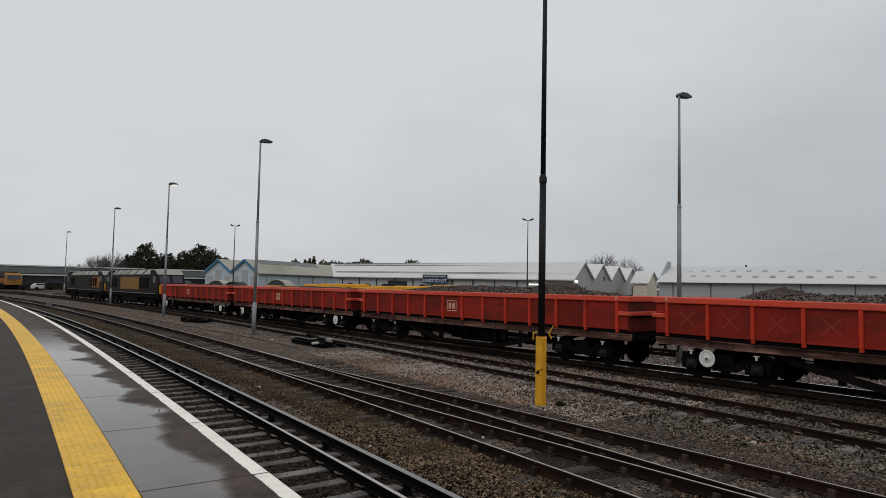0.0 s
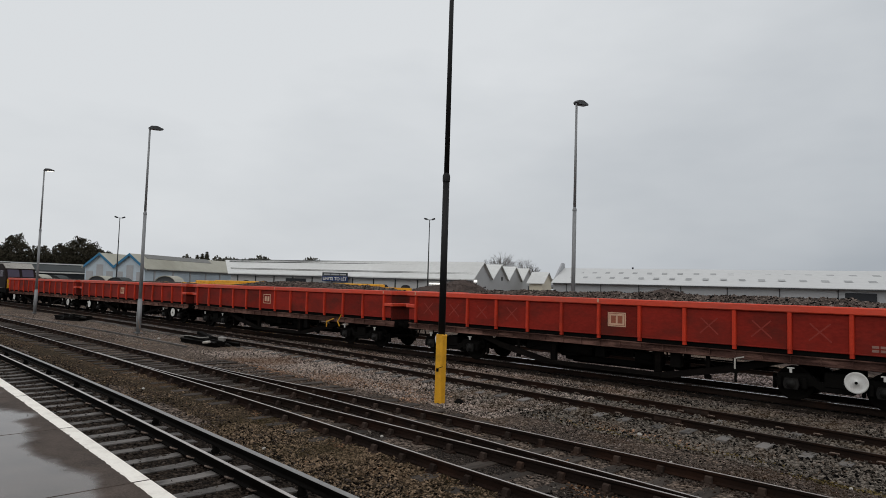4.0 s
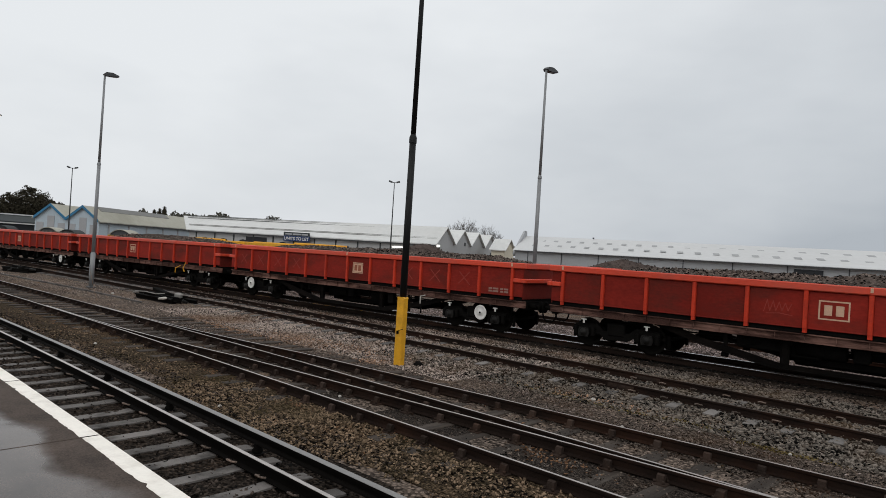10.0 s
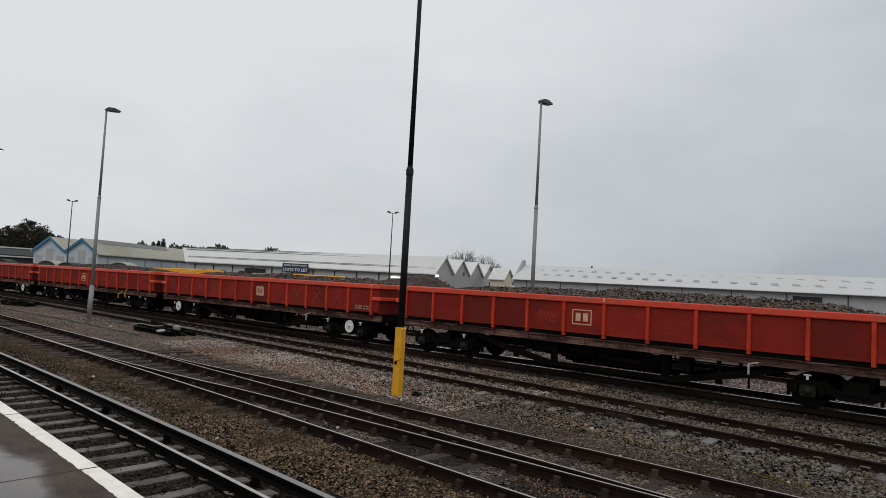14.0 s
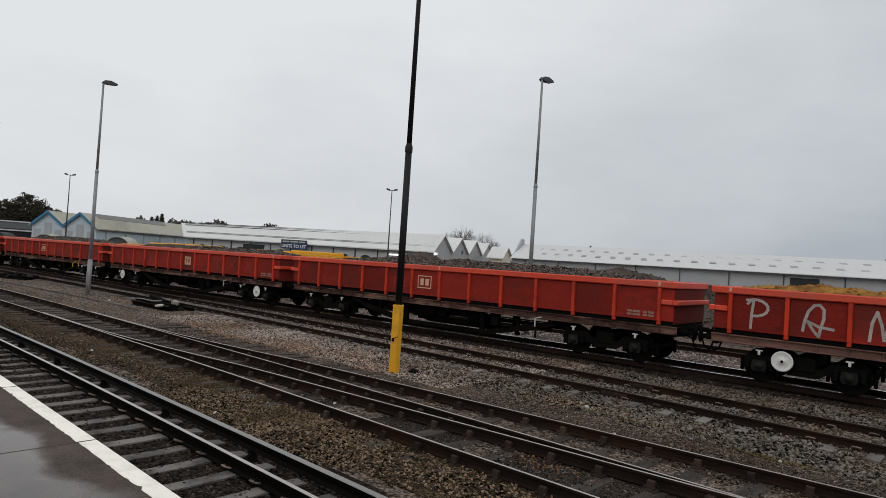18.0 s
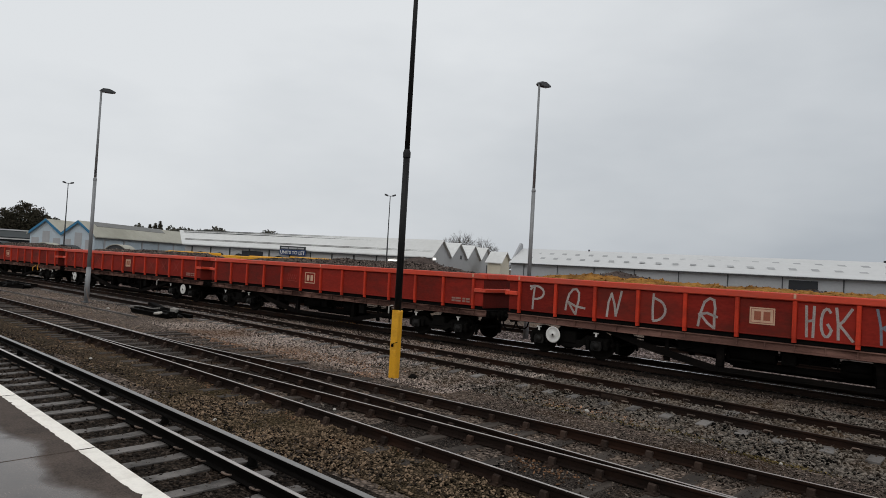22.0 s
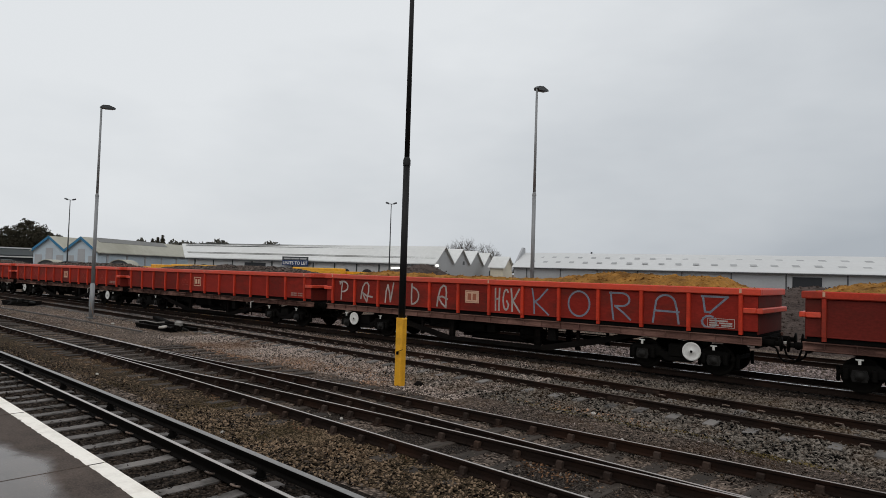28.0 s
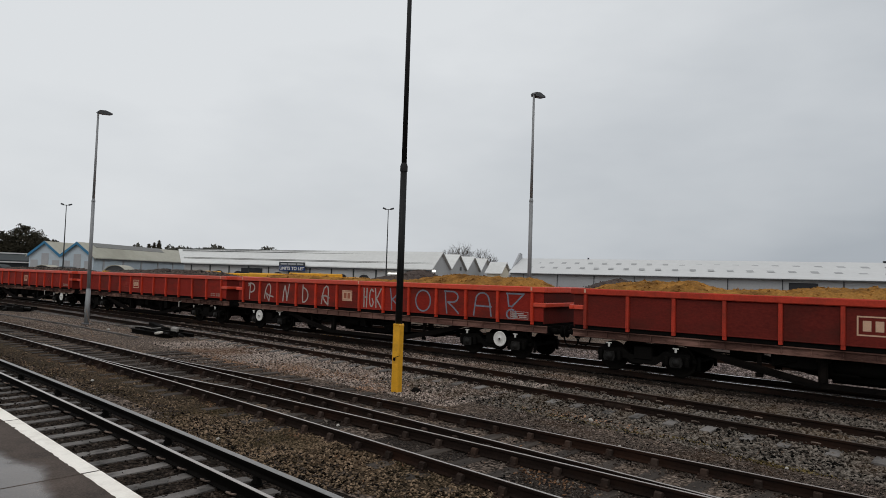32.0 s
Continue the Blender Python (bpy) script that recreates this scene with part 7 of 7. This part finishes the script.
# ---- yellow engineers' wagons parked behind the train ----
def yellow_wagon(q, raised, low):
    w = thing("engineers_wagon", "bright yellow slat-sided engineers' wagon parked behind the train", "wagon", along(q, 5.8, 0.0, on_train), group="yellow wagons")
    part("deck", Shape().soft(-4.6, 4.6, -1.3, 1.3, 1.05, 1.45, 0.03), M_YELLOW, w)
    for side in (-1, 1):
        y0, y1 = sorted((side * 1.22, side * 1.30))
        part("side_board", Shape().soft(-4.6, 4.6, y0, y1, 2.28, low, 0.015), M_YELLOW, w)
        part("lower_board", Shape().soft(-4.6, 4.6, y0, y1, 1.46, 2.12, 0.015), M_YELLOW, w)
        post = with_mat(Shape().soft(-0.12, 0.12, y0, y1, 2.121, 2.279, 0.008).mesh("slat"), M_YELLOW)
        for i in range(16):
            part("slat", post, None, w, m=pose(-4.45 + i * 0.59, 0, 0))
    for a, c, top in raised:
        part("hood", Shape().soft(a, c, -1.1, 1.1, 1.5, top, 0.05), M_YELLOW, w, "raised yellow machine hood")
    for end in (-1, 1):
        b = part("bogie", BOGIE, None, w, m=pose(end * 3.0, 0, 0))
        for ax in (-1.0, 1.0):
            part("wheelset", WHEELSET, None, b, m=pose(ax, 0, 0.42))
    return w


yellow_wagon(-33.0, ((-4.0, -2.6, 2.62), (0.1, 2.5, 2.71)), 2.54)
yellow_wagon(-42.6, ((-4.4, -0.8, 2.69), (2.6, 3.4, 2.60)), 2.48)
yellow_wagon(-52.2, ((2.3, 4.4, 2.67),), 2.46)


# ---- a parked orange and yellow locomotive, a van and cars, far to the west ----
def parked_loco():
    x, y = -148.0, -0.5
    loco = thing("parked_locomotive", "orange locomotive with a yellow cab front, parked", "locomotive", pose(x - 9.0, y - 1.4, 0, 0, 0, 14))
    part("body", Shape().prism([(-1.3, 0.95), (1.3, 0.95), (1.3, 2.7), (0.9, 3.3), (-0.9, 3.3), (-1.3, 2.7)], "x", -9, 8.2), M_MAROON, loco)
    part("cab", Shape().prism([(8.2, 0.95), (9.6, 0.95), (9.6, 1.9), (9.2, 2.9), (8.2, 3.25)], "y", -1.3, 1.3), M_DIRTY_YELLOW, loco, "dirty yellow cab front")
    part("side_band", Shape().soft(-8.9, 8.1, -1.32, -1.301, 1.3, 2.2, 0.004), M_ORANGE, loco, "orange side band")
    part("windscreen", Shape().prism([(9.62, 1.98), (9.25, 2.78), (9.27, 2.79), (9.64, 1.99)], "y", -1.1, 1.1), M_GLASS, loco)
    part("roof", Shape().soft(-8.8, 8.0, -0.9, 0.9, 3.301, 3.45, 0.05), M_UNDER, loco)
    for bx in (-6, 6):
        part("bogie", Shape().soft(bx - 2.2, bx + 2.2, -1.1, 1.1, 0.1, 0.94, 0.08), M_UNDER, loco)


parked_loco()


def parked_car(x, y, turn, paint, label, tall=False):
    car = thing("parked_van" if tall else "parked_car", label, "van" if tall else "car", pose(x, y, -0.28, 0, 0, turn), group="parked vehicles")
    if tall:
        part("body", Shape().prism([(-2.4, 0.35), (2.5, 0.35), (2.5, 1.0), (1.7, 1.25), (1.2, 2.1), (0.9, 2.3), (-2.2, 2.35), (-2.4, 2.2)], "y", -0.95, 0.95), paint, car)
        part("windscreen", Shape().prism([(1.74, 1.28), (1.25, 2.08), (1.27, 2.1), (1.76, 1.3)], "y", -0.85, 0.85), M_GLASS, car)
    else:
        part("body", Shape().prism([(-2.1, 0.3), (2.1, 0.3), (2.15, 0.75), (1.1, 0.95), (-1.9, 1.0), (-2.1, 0.8)], "y", -0.87, 0.87), paint, car)
        part("cabin", Shape().prism([(-1.8, 0.99), (1.0, 0.95), (0.35, 1.45), (-1.2, 1.48)], "y", -0.78, 0.78), M_GLASS, car, "dark glazed cabin")
        part("roof", Shape().prism([(-1.2, 1.48), (0.35, 1.45), (0.25, 1.5), (-1.1, 1.53)], "y", -0.75, 0.75), paint, car)
    for wx in (-1.35, 1.35):
        for side in (-1, 1):
            part("wheel", Shape().lathe([(0.0, 0.1), (0.3, 0.1), (0.33, 0.06), (0.33, -0.06), (0.3, -0.1), (0.0, -0.1)], 14, pose(wx, side * 0.78, 0.33, 90, 0, 0)), M_UNDER, car)


parked_car(*polar(87.7, 185), 60, M_CARWHITE, "white hatchback parked beyond the tracks")
parked_car(*polar(86.9, 188), 70, M_LAMPHEAD, "dark estate car parked beyond the tracks")
parked_car(*polar(70.2, 128), 10, M_WALL_CREAM, "cream van parked in front of the workshop", True)
parked_car(*polar(74.7, 132), 10, M_LAMPHEAD, "dark van parked in front of the workshop", True)
parked_car(*polar(78.2, 126), 10, M_YELLOW, "yellow van parked beyond the train", True)
for k, (az, d, paint, label) in enumerate(((66.3, 140, M_LAMPHEAD, "dark van in the works yard"), (64.5, 141, M_CARWHITE, "white van in the works yard"), (62.4, 139, M_WALL_GREY, "grey van in the works yard"), (60.6, 137, M_CARWHITE, "white van under the factory wall"))):
    parked_car(*polar(az, d), 20 + 11 * k, paint, label, True)


# ---- lineside clutter ----
def scrap_pile(x, y, turn, size, label, pale):
    rng = random.Random(int(x * 10))
    t = thing("scrap_pile", label, "scrap", pose(x, y, -0.22, 0, 0, turn), group="lineside scrap")
    for k in range(5):
        s = Shape()
        rail = [(u * 1.3, w * 1.3 + 0.21) for u, w in RAIL]
        s.prism(rail, "x", -size * rng.uniform(0.4, 0.55), size * rng.uniform(0.35, 0.55))
        part("rail_length", s, M_RAIL_BLACK, t, m=pose(rng.uniform(-0.2, 0.2), -0.45 + 0.2 * k, 0.0 + 0.08 * (k % 2), rng.uniform(-20, 20), 0, rng.uniform(-7, 7)))
    for k in range(7):
        s = Shape().soft(-0.16, 0.16, -0.11, 0.11, 0, 0.12, 0.03)
        part("iron_chair", s, M_GREASE, t, m=pose(rng.uniform(-0.4, 0.5) * size, rng.uniform(-0.5, 0.3), 0.02 + rng.uniform(0, 0.16), rng.uniform(-25, 25), rng.uniform(-25, 25), rng.uniform(0, 180)))
    for k in range(4):
        part("timber_baulk", Shape().soft(-size * 0.27, size * 0.27, -0.12, 0.12, 0, 0.14, 0.02), M_UNDER, t, "black broken timber", m=pose(rng.uniform(-0.15, 0.15) * size, -0.35 + 0.22 * k, 0.12 + 0.07 * (k % 2), rng.uniform(-8, 8), rng.uniform(-9, 9), rng.uniform(-14, 14)))
    if pale:
        part("concrete_lump", Shape().soft(-0.3, 0.3, -0.1, 0.1, 0, 0.1, 0.03), M_STONE_WHITE, t, "pale broken concrete", m=pose(size * 0.26, -0.62, 0.14, 10, -6, -15))
        part("bent_bar", Shape().pipe([(-1.2, 0, 0.0), (-0.4, 0.02, 0.04), (0.5, -0.03, 0.02), (1.0, 0.05, 0.08)], 0.022, 6), M_CONCRETE, t, "pale bent bar", m=pose(-size * 0.06, -0.52, 0.30))
        part("concrete_block", Shape().soft(-0.15, 0.15, -0.12, 0.12, 0, 0.17, 0.02), M_CONCRETE, t, "pale broken concrete block", m=pose(size * 0.24, 0.15, 0.20, 8, 5, 20))


scrap_pile(-27.6, 11.68, 8, 3.6, "heap of black rail lengths and chairs with a concrete block", True)
scrap_pile(-45.4, 10.45, 25, 2.4, "low heap of black scrap iron on the ballast", False)


def lineside_rail():
    """A half-buried rail that leaves the old track and ends by the lamp."""
    s = Shape()
    pts = [(-54.0, 7.3), (-42.9, 8.9), (-33.9, 9.93), (-26.7, 10.4)]
    for (x0, y0), (x1, y1) in zip(pts, pts[1:]):
        a = math.atan2(y1 - y0, x1 - x0)
        s.prism(RAIL, "x", 0, math.hypot(x1 - x0, y1 - y0), pose(x0, y0, -0.15, 0, 0, math.degrees(a)))
    thing("disused_rail", "single half-buried rusty rail crossing the cinders", "rail", shape=s, material=M_SLEEPER)


lineside_rail()


def cabinet(x, y):
    c = thing("lineside_cabinet", "small dark grey lineside cabinet", "cabinet", pose(x, y, -0.25, 0, 0, 20))
    part("case", Shape().soft(-0.22, 0.22, -0.16, 0.16, 0.1, 0.62, 0.02), M_WALL_DULL, c)
    part("plinth", Shape().soft(-0.28, 0.28, -0.22, 0.22, -0.05, 0.1, 0.02), M_SLEEPER, c)


cabinet(-68.5, 2.9)


def loose_stone(x, y, size, seed, material=None):
    rng = random.Random(seed)
    s = Shape().lathe([(0.0, 1.0), (0.45, 0.85), (0.8, 0.45), (1.0, 0.0), (0.85, -0.4), (0.0, -0.6)], 8)
    s.v = [(p[0] * size * rng.uniform(0.75, 1.2), p[1] * size * 0.7 * rng.uniform(0.75, 1.2), p[2] * size * 0.6) for p in s.v]
    thing("loose_stone", "single pale stone lying on the ballast", "stone", pose(x, y, bed_height(beyond(x, y)) + size * 0.5, 0, 0, rng.uniform(0, 180)), group="pale stones", shape=s, material=material or M_WHITE)


for k, (x, y, r) in enumerate(((-9.50, 7.36, 0.06), (-10.0, 5.28, 0.065), (-20.48, 7.96, 0.08), (-6.80, 11.72, 0.08), (-17.0, 5.6, 0.07), (-30.5, 10.6, 0.12), (-4.6, 9.9, 0.05), (-5.4, 10.3, 0.045), (-3.0, 11.2, 0.05), (-13.2, 8.9, 0.05))):
    loose_stone(x, y, r * 0.8, k, M_STONE_WHITE)

lump = Shape().lathe([(0.0, 0.10), (0.06, 0.095), (0.11, 0.06), (0.15, 0.01), (0.13, -0.03), (0.0, -0.03)], 14)
lump.v = [(p[0] * (1 + 0.5 * noise.noise(Vector((p[0] * 9, p[1] * 9, 1)))), p[1] * (0.8 + 0.5 * noise.noise(Vector((p[0] * 9, p[1] * 9, 5)))), p[2] * (1 + 0.6 * noise.noise(Vector((p[0] * 14, p[1] * 14, 9))))) for p in lump.v]
thing("black_rag", "crumpled black rag beside the yellow post", "rag", pose(-11.33, 11.15, -0.22), shape=lump, material=M_UNDER)


# a faded marker cord from the lamp's foot to the ground
cord = Shape().pipe([(-34.30, 10.82, 0.55), (-31.0, 9.92, 0.21), (-27.3, 8.92, -0.17)], 0.007, 6)
thing("marker_cord", "faded orange cord hanging from the lamp's foot", "cord", shape=cord, material=M_CHALK_CORD)


# ---- cars parked before the far shed ----
def parked_car(x, y, turn, label, paint, length=4.2, height=1.45):
    car = thing("parked_car", label, "car", pose(x, y, -0.25, 0, 0, turn), group="cars by the far shed")
    h, k = length / 2, height / 1.45
    body = Shape().prism([(-h, 0.25), (h, 0.25), (h, 0.68 * k), (h * 0.62, 0.92 * k), (-h * 0.95, 0.95 * k), (-h, 0.75 * k)], "y", -0.86, 0.86)
    part("body", body, paint, car)
    cabin = Shape().prism([(-h * 0.92, 0.952 * k), (h * 0.58, 0.922 * k), (h * 0.24, 1.40 * k), (-h * 0.02, height), (-h * 0.66, 1.42 * k)], "y", -0.74, 0.74)
    part("cabin", cabin, paint, car)
    for side in (-1, 1):
        y0, y1 = sorted((side * 0.742, side * 0.755))
        part("side_window", Shape().prism([(-h * 0.74, 1.0 * k), (h * 0.46, 0.98 * k), (h * 0.20, 1.34 * k), (-h * 0.58, 1.36 * k)], "y", y0, y1), M_GLASS, car)
        for ax in (-h * 0.62, h * 0.62):
            wheel = Shape().lathe([(0.0, 0.05), (0.18, 0.06), (0.29, 0.05), (0.31, 0.0), (0.29, -0.10), (0.0, -0.10)], 16, pose(ax, side * 0.83, 0.31, side * 90, 0, 0))
            part("wheel", wheel, M_WHEEL, car)
    part("windscreen", Shape().prism([(h * 0.585, 0.94 * k), (h * 0.255, 1.39 * k), (h * 0.265, 1.40 * k), (h * 0.605, 0.945 * k)], "y", -0.66, 0.66), M_GLASS, car)
    return car


parked_car(-167.0, 5.7, 100, "pale silver hatchback parked before a low shed", M_WHITE)
parked_car(-165.0, 8.6, 95, "tall dark van parked before a low shed", M_LOCO, 5.0, 2.3)
parked_car(-170.0, 3.4, 80, "dark car parked before a low shed", M_LOCO)


# ---- motion: the train creeps away to the west ----
def motions():
    knots_t = (0.0, 3.0, 6.0, 9.0, 12.0, 15.0, 18.0, 21.0, 24.0, 28.0, 32.0)
    knots_q = (23.368, 18.263, 13.353, 8.400, 3.417, -1.492, -6.213, -11.148, -15.977, -22.232, -28.520)
    times = [i * 1.0 for i in range(33)]
    slope = np.gradient(np.array(knots_q), np.array(knots_t))

    def first_post(t):
        k = max(i for i in range(len(knots_t) - 1) if knots_t[i] <= t)
        h = knots_t[k + 1] - knots_t[k]
        u = (t - knots_t[k]) / h
        a, b = knots_q[k], knots_q[k + 1]
        return (a * (1 + 2 * u) * (1 - u) ** 2 + b * u * u * (3 - 2 * u)
                + h * slope[k] * u * (1 - u) ** 2 + h * slope[k + 1] * u * u * (u - 1))
    for k, w in TRAIN.items():
        walk(w, [(t, ride(first_post(t) + PITCH * k + HALF, 2 * BOGIE_AT)) for t in times])
    head = PITCH * -5 - 0.43 - 0.6
    walk(LOCO_REAR, [(t, ride(first_post(t) + head - 10.8, 13.0)) for t in times])
    walk(LOCO_FRONT, [(t, ride(first_post(t) + head - 32.4, 13.0)) for t in times])
    # wheels roll as far as the train goes
    steps = [i * 0.25 for i in range(129)]
    for ws, ax in WHEELS:
        walk(ws, [(t, pose(ax, 0, 0.42, 0, math.degrees((first_post(t) - knots_q[0]) / 0.42), 0)) for t in steps])


motions()
